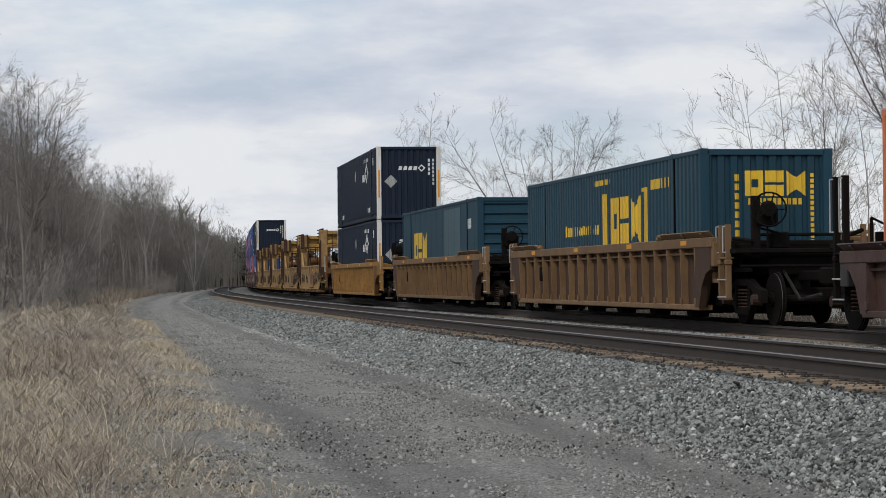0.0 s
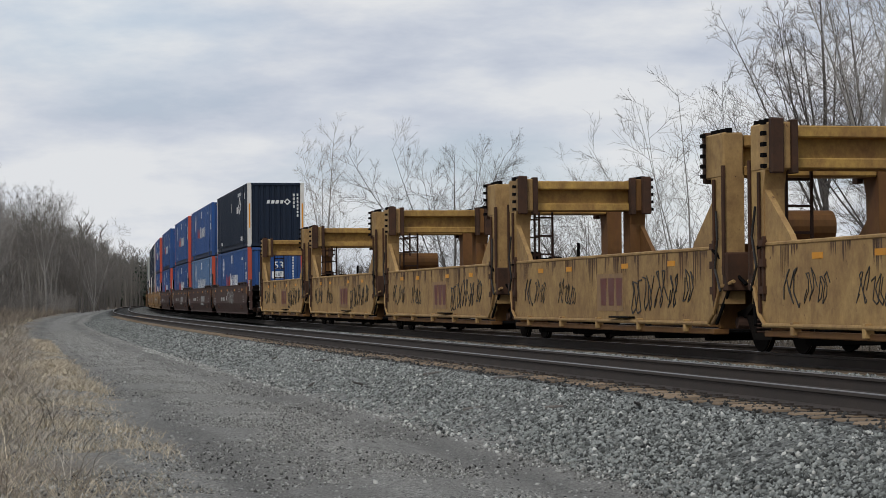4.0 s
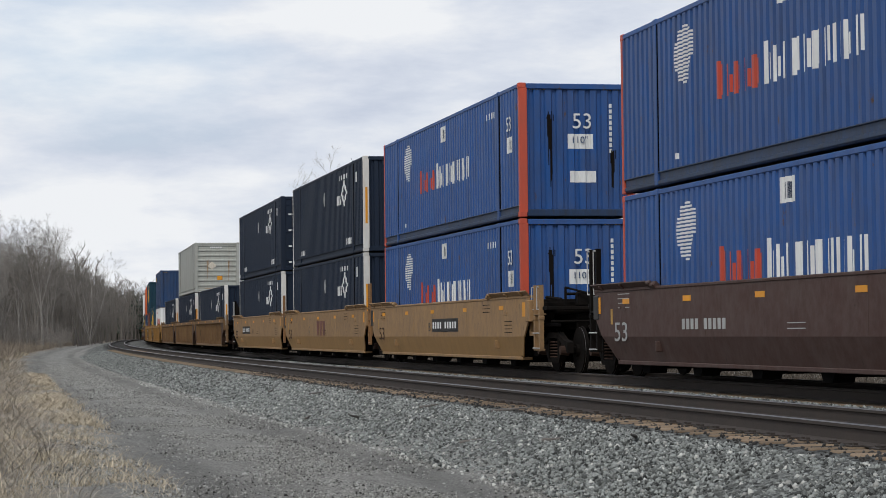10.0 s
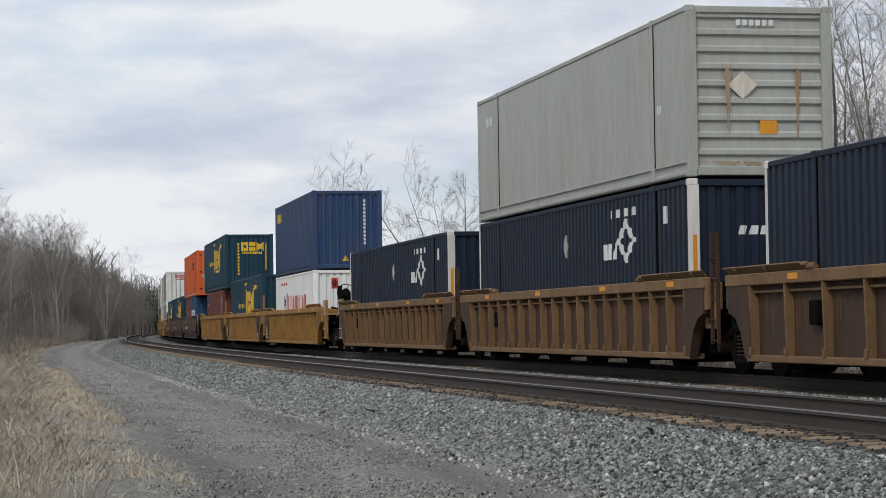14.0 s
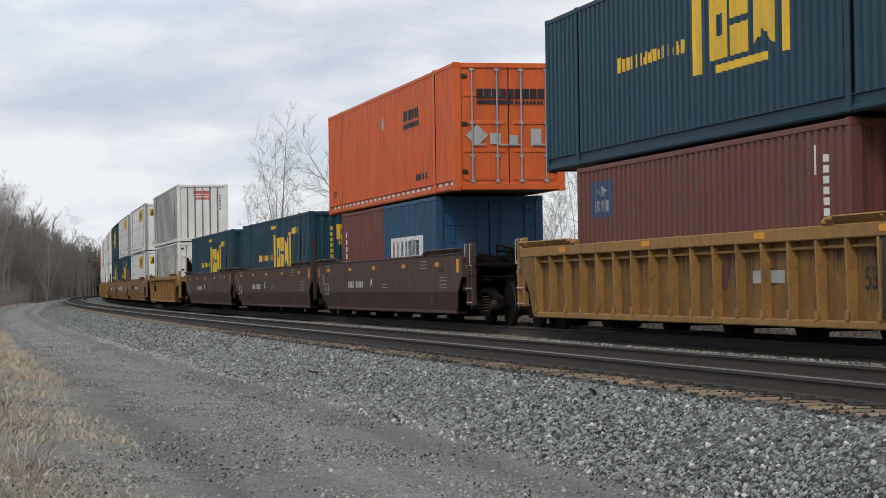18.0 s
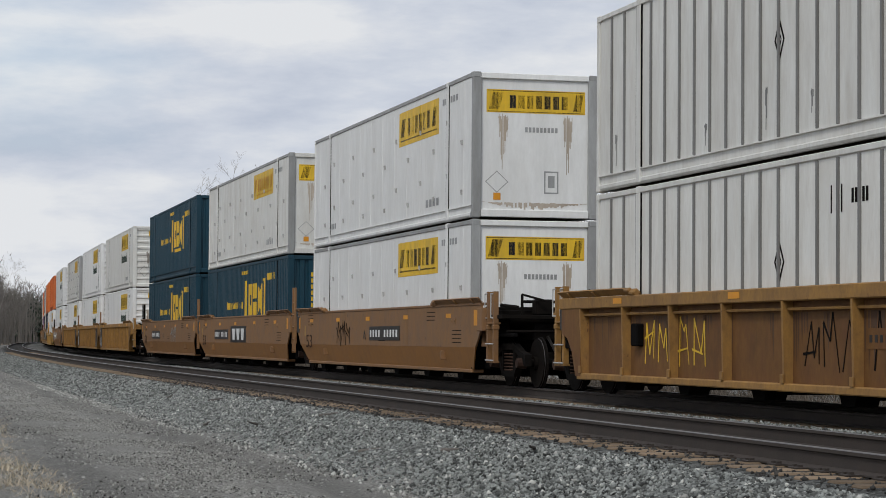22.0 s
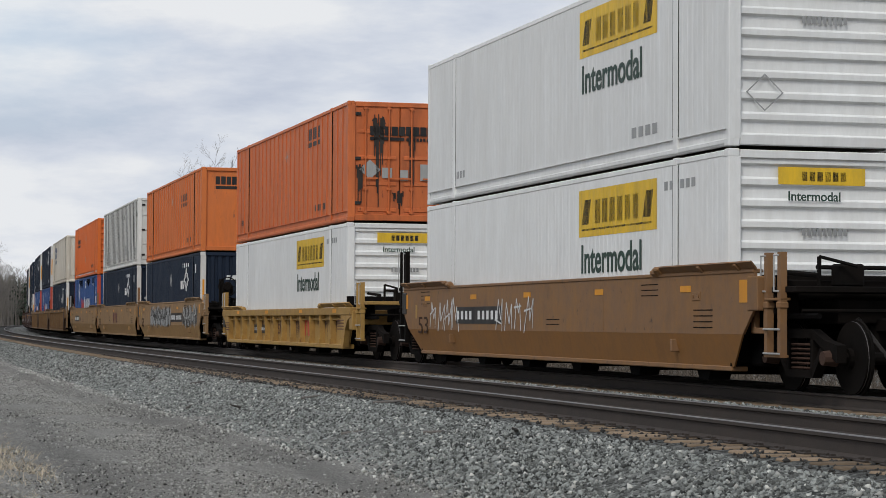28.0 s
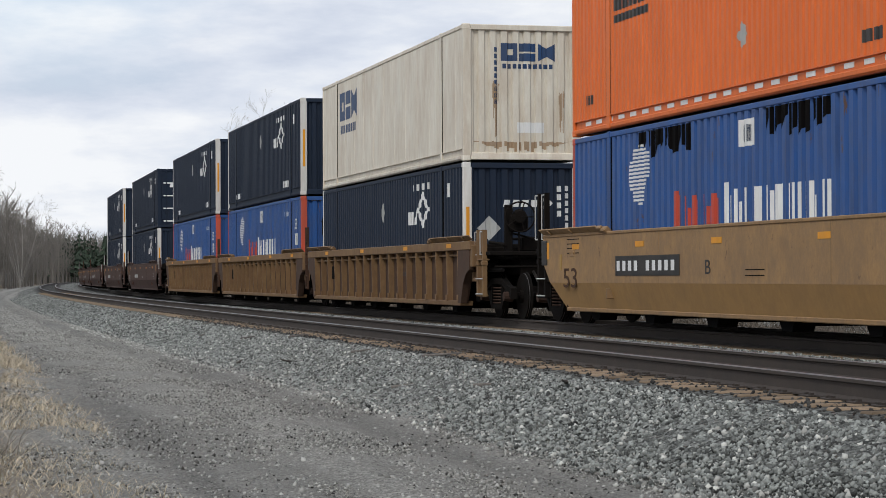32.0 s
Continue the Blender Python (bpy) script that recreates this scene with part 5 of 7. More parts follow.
def smooth_well(s, colour, ends, letter="", emblem="", front=True):
    root = tagged(new("well_car"), {"brown": "dark brown smooth-sided well car", "tan": "tan smooth-sided well car with black number panel",
                                    "ochre": "ochre-brown smooth-sided well car, weathered"}[colour], "rail car", "well cars of the train")
    for turn in (0, 1):
        t = HALF_TURN if turn else None
        part("side_plate", kept("side_plate", lambda: Shape().prism([(-9.4, 1.55), (9.35, 1.55), (9.35, 1.1), (8.95, 0.74), (-8.95, 0.74), (-9.4, 1.1)], "y", -1.455, -1.42)), colour, root, m=t)
        part("lower_plate", kept("lower_plate", lambda: Shape().add(
            [(-8.95, -1.455, 0.745), (8.95, -1.455, 0.745), (8.35, -1.325, 0.3), (-8.35, -1.325, 0.3), (-8.95, -1.43, 0.745), (8.95, -1.43, 0.745), (8.35, -1.302, 0.3), (-8.35, -1.302, 0.3)],
            [(0, 1, 2, 3), (4, 7, 6, 5), (0, 4, 5, 1), (3, 2, 6, 7), (0, 3, 7, 4), (1, 5, 6, 2)])), {"ochre": "ochreclean", "tan": "tanclean"}.get(colour, colour), root, m=t)
        part("top_chord", kept("top_chord", lambda: Shape().box(-9.38, 9.33, -1.47, -1.33, 1.545, 1.6, 0.012)), colour, root, m=t)
        part("bottom_sill", kept("bottom_sill", lambda: Shape().box(-8.3, 8.3, -1.345, -1.1, 0.24, 0.31, 0.012)), colour, root, m=t)
        if not turn:
            for x in (-3.1, 3.4):
                part("weld_seam", kept("weld_seam", lambda: Shape().box(-0.012, 0.012, -1.4585, -1.45, 0.76, 1.54)), colour, root, m=pose(x, 0, 0))
            for x in (-7.6, 7.3):
                part("latch_plate", kept("latch_plate", lambda: Shape().box(-0.16, 0.16, -1.463, -1.45, 1.0, 1.12, 0.004).rod((-0.1, -1.46, 1.06), (-0.1, -1.475, 1.06), 0.025, n=6).rod((0.1, -1.46, 1.06), (0.1, -1.475, 1.06), 0.025, n=6)), colour, root, m=pose(x, 0, 0.2))
        if not turn:
            for x in (-5.6, 6.4):
                part("tow_tab", kept(("tow_tab", x), lambda: Shape().box(x, x + 0.06, -1.50, -1.36, 0.48, 0.66, 0.01)), colour, root)
    well_body(root, colour)
    car_ends(root, colour, ends)
    truck(root, -9.88)
    if front:
        truck(root, 9.88)
    if s == 729.13:
        hand_brake(root, 10.2)
    amber_marks(root, 1.456, (-7.4, -4.0, -0.6, 3.2, 6.9), 1.32)
    for x in (-9.16, 9.0):
        part("reflector", kept("end_reflector", lambda: Shape().box(-0.15, 0.15, -1.4625, -1.456, 1.16, 1.46)), "amber", root, m=pose(x, 0, 0))
    part("label", kept("yellow_label", lambda: Shape().box(-8.35, -8.23, -1.4615, -1.456, 0.96, 1.24)), "brightyellow", root, "small yellow label")
    dark = "label" if colour == "brown" else "black"
    if emblem != "blocksdull":
        if colour == "brown":
            x = Shape()
            for i in range(10):
                if i != 4:
                    x.box(-4.25 + i * 0.22, -4.11 + i * 0.22, -1.462, -1.456, 0.86, 1.03)
            tagged(part("number_marking", x, "silver", root), kind="stuff")
        else:
            x0 = {729.13: 1.5, 278.47: -0.6, 555.29: -0.4}.get(s, -5.2)
            numbers(root, x0, 0.86, x0 + 3.05, 1.18, 1.457, 10)
    part("lettering", lettering("53", 0.4), "lightgrey" if colour == "brown" else "darkrust", root, m=Matrix.Translation((-8.15, -1.462, 0.66)) @ Matrix.Diagonal((1.6, 1, 0.88, 1)))
    if letter:
        part("lettering", lettering(letter, 0.22), dark, root, m=Matrix.Translation((-2.9 if emblem == "blocksdull" else -1.1, -1.458, 0.88)) @ Matrix.Diagonal((1.5, 1, 1, 1)))
    small = Shape()
    for x0, z0, n in ((7.2, 0.82, 4), (5.1, 1.28, 3), (0.5, 0.85, 2), (-7.9, 1.25, 4)):
        for i in range(n):
            small.box(x0, x0 + 0.7, -1.459, -1.456, z0 + i * 0.08, z0 + i * 0.08 + 0.014)
    tagged(part("small_writing", small, "silver" if colour == "brown" else "steel", root), kind="stuff")
    if emblem == "sweep":
        part("emblem", Shape().prism([(1.75, 0.82), (1.95, 1.12), (4.7, 1.12), (4.5, 0.82)], "y", -1.462, -1.457).prism([(1.7, 0.64), (1.72, 0.76), (3.5, 0.76), (3.9, 0.64)], "y", -1.462, -1.457), "lightgrey", root, "pale slanted emblem")
        gaps = Shape()
        for x in (2.45, 3.2, 3.9):
            gaps.prism([(x, 0.81), (x + 0.2, 1.13), (x + 0.3, 1.13), (x + 0.1, 0.81)], "y", -1.4625, -1.4565)
        part("emblem_gaps", gaps, colour, root)
    elif emblem == "blocks":
        part("emblem_panel", Shape().box(-1.6, 1.6, -1.462, -1.456, 0.76, 1.28), "black", root, "black emblem panel")
        for x in (-1.2, -0.3, 0.6):
            part("emblem", kept("emblem_block", lambda: Shape().prism([(0.1, 0.84), (0.5, 0.84), (0.65, 1.2), (-0.05, 1.2)], "y", -1.466, -1.461)), "label", root, "white emblem block", m=pose(x, 0, 0))
    elif emblem == "blocksdull":
        for x in (-0.9, -0.2, 0.5):
            part("emblem", kept("emblem_faint", lambda: Shape().prism([(0.1, 0.78), (0.4, 0.78), (0.54, 1.26), (-0.04, 1.26)], "y", -1.459, -1.456)), "maroon", root, "faint red emblem block", m=pose(x, 0, 0))
    MOVING.append((root, s, 0.0))
    return root


def ribbed_well(s, colour, ends, front=True, spacing=0.98, panels=False, note="", top=1.585):
    root = tagged(new("well_car"), note or {"rustcar": "rust-brown ribbed well car", "amberrust": "rusty yellow ribbed well car",
                                            "yellowcar": "yellow-brown ribbed well car with black stencilled panels",
                                            "brightyellow": "bright yellow low-sided ribbed well car"}[colour], "rail car", "well cars of the train")
    n = round(16.6 / spacing)
    # on yellow cars the ribs' light and the panels' shade are coloured in
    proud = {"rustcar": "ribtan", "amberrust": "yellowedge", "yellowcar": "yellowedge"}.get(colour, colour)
    chord = top - 0.185
    for turn in (0, 1):
        t = HALF_TURN if turn else None
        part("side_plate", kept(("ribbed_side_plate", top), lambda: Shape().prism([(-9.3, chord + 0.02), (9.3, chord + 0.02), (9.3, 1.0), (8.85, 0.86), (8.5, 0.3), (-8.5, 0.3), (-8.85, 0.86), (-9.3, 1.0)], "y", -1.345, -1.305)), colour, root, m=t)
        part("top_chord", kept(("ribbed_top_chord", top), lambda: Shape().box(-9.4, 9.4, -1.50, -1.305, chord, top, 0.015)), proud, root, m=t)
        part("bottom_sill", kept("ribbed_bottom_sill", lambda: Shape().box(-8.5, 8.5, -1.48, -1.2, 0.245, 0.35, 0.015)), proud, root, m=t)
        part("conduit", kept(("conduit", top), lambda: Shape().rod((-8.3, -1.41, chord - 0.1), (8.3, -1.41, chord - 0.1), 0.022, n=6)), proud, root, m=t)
        if turn:
            far_ribs = Shape()
            for i in range(n + 1):
                x = -8.3 + 16.6 * i / n
                far_ribs.prism([(-1.495, chord), (-1.465, 0.35), (-1.34, 0.35), (-1.34, chord)], "x", x - 0.03, x + 0.03)
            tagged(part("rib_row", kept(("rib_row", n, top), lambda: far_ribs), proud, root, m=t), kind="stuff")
        else:
            for i in range(n + 1):
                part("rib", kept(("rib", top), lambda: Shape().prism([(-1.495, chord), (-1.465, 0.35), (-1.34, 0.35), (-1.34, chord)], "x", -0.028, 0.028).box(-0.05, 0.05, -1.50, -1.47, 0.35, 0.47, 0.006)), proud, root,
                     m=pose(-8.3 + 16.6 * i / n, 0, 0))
        for e in (-1, 1):
            part("arch_bracket", kept(("arch_bracket", e, top), lambda: Shape().prism(
                [(e * 9.3, chord + 0.015), (e * 8.3, chord + 0.015), (e * 8.3, 0.3), (e * 8.55, 0.3), (e * 8.75, 0.7), (e * 9.0, 0.92), (e * 9.3, 1.0)], "y", -1.485, -1.35)), colour, root, m=t)
    well_body(root, colour)
    car_ends(root, proud, ends, drop=1.585 - top)
    truck(root, -9.88)
    if front:
        truck(root, 9.88)
    if 1 in ends and s not in (12.9, 618.5, 705.39):
        hand_brake(root, 10.2)
    rust_runs(root, ("rib", top, int(s) % 3), -8.2, 8.2, chord - 0.14, 0.9, 1.3475, 60, int(s) % 3)
    amber_marks(root, 1.501, (-6.4, -1.6, 3.4, 7.6), round(top - 0.125, 3))
    if panels:
        for e in [e for e in (-1, 1) if e not in ends]:
            p = part("stencil_panel", kept(("stencil_panel", e), lambda: Shape().box(e * 7.45, e * 8.42, -1.499, -1.488, 0.38, 1.39)), "black", root, "black stencilled panel")
            part("lettering", lettering("53" if e < 0 else "48", 0.1), "label", p, m=pose(e * 7.95 - 0.35, -1.503, 1.18))
            if e < 0:
                part("lettering", lettering("125", 0.26), "label", p, m=pose(-8.25, -1.503, 0.68))
            st = Shape()
            for i in range(4):
                st.box(e * 7.95 - 0.25, e * 7.95 + 0.25, -1.504, -1.498, 0.44 + i * 0.06, 0.465 + i * 0.06)
            part("stencil_marking", st, "label", p)
        part("lettering", lettering("53", 0.3), "black", root, m=Matrix.Translation((6.6, -1.352, 0.75)))
        for x in (2.75, 3.45):
            part("number_plate", kept(("number_plate", x), lambda: Shape().box(x, x + 0.5, -1.352, -1.346, 0.84, 1.02)), "silver", root, "small pale number plate")
        part("number_patch", kept("number_patch", lambda: Shape().box(3.1, 3.6, -1.351, -1.346, 0.82, 1.04)), "black", root, "black painted-out patch")
        for x in (0.9, 1.4, 1.9):
            part("emblem", kept("emblem_plate", lambda: Shape().prism([(0.1, 0.75), (0.28, 0.75), (0.4, 1.12), (0.0, 1.12)], "y", -1.351, -1.346)), "faintred", root, "faded red emblem block", m=pose(x, 0, 0))
    elif colour == "brightyellow":
        numbers(root, -4.4, 0.55, -2.4, 0.8, 1.347, 10)
        part("lettering", lettering("53", 0.28), "faintred", root, m=Matrix.Translation((-0.6, -1.352, 0.55)))
        for x in (3.0, 3.5, 4.0):
            part("emblem", kept("emblem_low", lambda: Shape().prism([(0.1, 0.52), (0.3, 0.52), (0.42, 0.95), (0.0, 0.95)], "y", -1.351, -1.346)), "redmark", root, "red emblem block", m=pose(x, 0, 0))
        part("stencil_panel", Shape().box(5.2, 5.7, -1.352, -1.347, 0.48, 0.8), "black", root, "small black stencil panel")
        for x, zz in ((-8.6, 0.62), (8.1, 0.7)):
            w_ = Shape()
            for i in range(4):
                w_.box(x - 0.2, x + 0.5, -1.49, -1.486, zz + 0.07 * i, zz + 0.07 * i + 0.025)
            tagged(part("small_writing", w_, "faintred", root), kind="stuff")
    else:
        numbers(root, 2.2, 0.8, 3.5, 1.05, 1.347, 8, colour, "black")
        part("box", kept("valve_box", lambda: Shape().box(-5.9, -5.6, -1.46, -1.34, 0.8, 1.15, 0.02)), "underside", root)
    MOVING.append((root, s, 0.0))
    return root


def bulkhead_well(s, ends, front=True, tank=True):
    """A buff well car with tall bulkheads at both ends."""
    root = tagged(new("bulkhead_well_car"), "empty buff-yellow well car with tall bulkhead frames, scrawled sides", "rail car", "empty bulkhead cars")
    for turn in (0, 1):
        t = HALF_TURN if turn else None
        part("side_plate", kept("bulk_side", lambda: Shape().prism([(-6.6, 1.62), (6.6, 1.62), (6.75, 0.62), (6.4, 0.42), (-6.4, 0.42), (-6.75, 0.62)], "y", -1.44, -1.38)), "buff", root, m=t)
        part("top_chord", kept("bulk_chord", lambda: Shape().box(-6.5, 6.5, -1.455, -1.3, 1.6, 1.66, 0.015)), "buff", root, m=t)
        part("walkway_pipe", kept("bulk_pipe", lambda: Shape().rod((-6.4, -1.5, 0.44), (6.4, -1.5, 0.44), 0.035, n=8)), "buff", root, m=t)
        part("bottom_sill", kept("bulk_sill", lambda: Shape().box(-6.5, 6.5, -1.46, -1.2, 0.27, 0.36, 0.015)), "amberrust", root, m=t)
        for i in range(5):
            part("sill_bracket", kept("sill_bracket", lambda: Shape().box(-0.06, 0.06, -1.53, -1.4, 0.3, 0.5, 0.01)), "buff", root, m=(HALF_TURN @ pose(-5.2 + 2.6 * i, 0, 0)) if turn else pose(-5.2 + 2.6 * i, 0, 0))
        part("step_plate", kept("step_plate", lambda: Shape().box(1.0, 2.2, -1.58, -1.42, 0.5, 0.53, 0.01)), "steel", root, m=t)
    rust_runs(root, ("bulk", int(s) % 3), -6.4, 6.4, 1.6, 0.8, 1.4425, 42, int(s) % 3 + 4)
    amber_marks(root, 1.441, (-4.4, -2.2, 1.6, 4.3), 1.38)
    e_marks = kept("scrawl", lambda: scrawl_shape())
    tagged(part("graffiti", e_marks, "black", root, "thin dark scrawl"), kind="stuff")
    part("emblem_patch", kept("emblem_patch", lambda: Shape().box(-0.2, 1.5, -1.447, -1.441, 0.62, 1.3)), "tan", root, "repainted patch")
    for x in (0.0, 0.5, 1.0):
        part("emblem", kept("emblem_dull", lambda: Shape().prism([(0.0, 0.72), (0.3, 0.72), (0.36, 1.22), (-0.06, 1.22)], "y", -1.451, -1.446)), "maroon", root, "dull red emblem block", m=pose(x + 0.1, 0, 0))
    for e in (1, -1):
        for y in (-1, 1):
            def post():
                s_ = Shape()
                s_.box(e * 6.18, e * 7.02, y * 1.46, y * 1.12, 2.72, 3.42, 0.025)
                s_.prism([(e * 7.02, 0.75), (e * 7.02, 2.75), (e * 6.4, 2.75), (e * 6.5, 2.45), (e * 6.5, 0.75)], "y", y * 1.45, y * 1.12)
                s_.prism([(e * 6.6, 2.5), (e * 6.6, 1.6), (e * 5.35, 1.6), (e * 5.5, 1.75)], "y", y * 1.43, y * 1.34)
                return s_
            p = part("bulkhead_post", kept(("bulkhead_post", e, y), post), "buff" if y < 0 else "amberrust", root)
            part("corner_bracket", kept(("corner_bracket", e, y), lambda: Shape().box(e * 6.06, e * 6.2, y * 1.475, y * 1.28, 2.66, 3.47, 0.02).box(e * 6.12, e * 6.34, y * 1.14, y * 1.04, 2.66, 3.45, 0.01)), "darkrust", p, "rusty corner bracket")
            part("foot_bracket", kept(("foot_bracket", e, y), lambda: Shape().box(e * 6.95, e * 7.16, y * 1.47, y * 1.02, 0.95, 1.55, 0.02)), "darkrust", p, "rusty foot bracket")
            part("hinge_strap", kept(("hinge_strap", e, y), lambda: Shape().box(e * 6.47, e * 6.56, y * 1.475, y * 1.3, 0.8, 1.75, 0.01).box(e * 6.43, e * 6.6, y * 1.5, y * 1.4, 0.9, 1.02).box(e * 6.43, e * 6.6, y * 1.5, y * 1.4, 1.3, 1.42).box(e * 6.43, e * 6.6, y * 1.5, y * 1.4, 1.6, 1.7)), "darkrust", p, "rusty hinge strap")
            def studs():
                s_ = Shape()
                for i in range(5):
                    s_.box(e * 6.2, e * 6.32, y * 1.5, y * 1.56, 2.74 + 0.16 * i, 2.80 + 0.16 * i)
                for i in range(4):
                    s_.box(e * (6.28 + 0.22 * i), e * (6.36 + 0.22 * i), y * 1.3, y * 1.4, 3.42, 3.49)
                return s_
            tagged(part("bolt_studs", kept(("bolt_studs", e, y), studs), "underside", p), kind="stuff")
        part("bulkhead_beam", kept(("bulkhead_beam", e), lambda: Shape().box(e * 6.35, e * 7.0, -1.1, 1.1, 3.2, 3.38, 0.02).box(e * 6.35, e * 7.0, -1.1, 1.1, 2.74, 2.9, 0.02).box(e * 6.6, e * 6.75, -1.1, 1.1, 2.85, 3.25)), "beamyellow", root, "yellow cross beam")
        part("end_platform", kept(("bulk_platform", e), lambda: Shape().box(e * 6.5, e * 7.45, -1.1, 1.1, 1.28, 1.5, 0.02).box(e * 6.5, e * 7.6, -0.4, 0.4, 0.85, 1.15, 0.02).box(e * 6.42, e * 6.5, -1.36, 1.36, 0.36, 1.7, 0.01)), "amberrust", root)
        part("post_conduit", kept(("post_conduit", e), lambda: Shape().rod((e * 6.62, -1.48, 0.6), (e * 6.62, -1.48, 2.7), 0.03, n=6).rod((e * 7.04, -1.47, 1.2), (e * 7.04, -1.47, 2.9), 0.035, n=6)), "darkrust", root)
        part("brake_hose", kept(("brake_hose", e), lambda: Shape().rod((e * 6.75, -1.49, 2.2), (e * 6.85, -1.51, 1.75), 0.022, n=6).rod((e * 6.85, -1.51, 1.75), (e * 6.7, -1.5, 1.3), 0.022, n=6).rod((e * 6.7, -1.5, 1.3), (e * 6.95, -1.5, 0.95), 0.022, n=6)), "black", root)
        part("end_conduit", kept(("end_conduit", e), lambda: Shape().rod((e * 6.35, -1.5, 0.44), (e * 6.62, -1.5, 0.6), 0.03, n=6).rod((e * 6.62, -1.5, 0.6), (e * 6.85, -1.48, 1.0), 0.03, n=6).rod((e * 6.85, -1.48, 1.0), (e * 7.3, -1.4, 1.1), 0.03, n=6)), "buff", root)
        part("bulkhead_ladder", kept(("bulkhead_ladder", e), lambda: Shape().box(e * 7.04, e * 7.09, -0.9, -0.86, 1.5, 3.2).box(e * 7.04, e * 7.09, -0.5, -0.46, 1.5, 3.2).box(e * 7.05, e * 7.08, -0.9, -0.46, 1.8, 1.84).box(e * 7.05, e * 7.08, -0.9, -0.46, 2.2, 2.24).box(e * 7.05, e * 7.08, -0.9, -0.46, 2.6, 2.64)), "rustplate", root)
        part("brake_pipe", kept(("brake_pipe", e), lambda: Shape().rod((e * 6.6, -1.5, 1.6), (e * 7.3, -1.2, 1.05), 0.03, n=6).rod((e * 6.75, -1.5, 0.44), (e * 7.1, -1.4, 1.0), 0.03, n=6)), "underside", root)
        if e in ends:
            part("coupler", kept(("bulk_coupler", e), lambda: Shape().box(e * 7.5, e * 9.4, -0.09, 0.09, 0.78, 0.96, 0.02).box(e * 9.3, e * 9.75, -0.17, 0.17, 0.7, 1.02, 0.04)), "steel", root)
            part("crossover_platform", kept(("bulk_crossover", e), lambda: Shape().box(e * 7.3, e * 9.0, -1.3, 1.3, 1.2, 1.3, 0.015)), "amberrust", root)
            ladder(root, e * 8.3 - 0.2, -1.3, 0.5, 2.1, "amberrust")
    if tank:
        part("air_tank", kept("bulk_tank", lambda: Shape().rod((6.9, -0.75, 1.95), (6.9, 0.35, 1.95), 0.26, n=16).box(6.8, 7.0, -0.6, -0.5, 1.45, 1.8).box(6.8, 7.0, 0.1, 0.2, 1.45, 1.8)), "amberrust", root, "rusty round air tank")
    else:
        part("valve_gear", kept("valve_gear", lambda: Shape().box(6.7, 7.0, -0.7, -0.4, 1.45, 1.9, 0.03).box(6.7, 6.9, -0.2, 0.1, 1.45, 1.8, 0.03).rod((6.8, -0.9, 1.75), (6.8, 0.8, 1.75), 0.02, n=6).rod((6.8, 0.5, 1.45), (6.8, 0.5, 2.1), 0.04, n=6)), "underside", root)
    for i in range(5):
        x = -5.4 + 2.7 * i
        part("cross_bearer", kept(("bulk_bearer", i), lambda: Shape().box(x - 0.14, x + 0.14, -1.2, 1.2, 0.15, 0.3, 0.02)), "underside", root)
    truck(root, -7.65)
    if front:
        truck(root, 7.65)
    if 1 in ends:
        hand_brake(root, 8.0)
    MOVING.append((root, s, 0.0))


def scrawl_shape():
    """Looping spray lines that spell nothing."""
    rnd = random.Random(5)
    s = Shape()
    for cx_, big in ((-5.4, 0.5), (-4.7, 0.4), (-4.2, 0.35), (-2.8, 0.4), (-2.3, 0.35), (-1.9, 0.3), (2.3, 0.55), (3.0, 0.5), (3.7, 0.6), (4.4, 0.5), (5.2, 0.5)):
        ph, w, z = rnd.uniform(0, 6), rnd.uniform(2.2, 3.4), rnd.uniform(0.85, 1.05)
        pts = [(cx_ + 0.5 * big * (k / 7 - 1) + 0.22 * big * math.sin(w * k * 0.55 + ph), z + 0.55 * big * math.cos(0.9 * k + ph) + rnd.uniform(-0.04, 0.04)) for k in range(15)]
        for a, b in zip(pts, pts[1:]):
            s.rod((a[0], -1.441, a[1]), (b[0], -1.441, b[1]), 0.011 if big < 0.5 else 0.016, n=4)
    return s


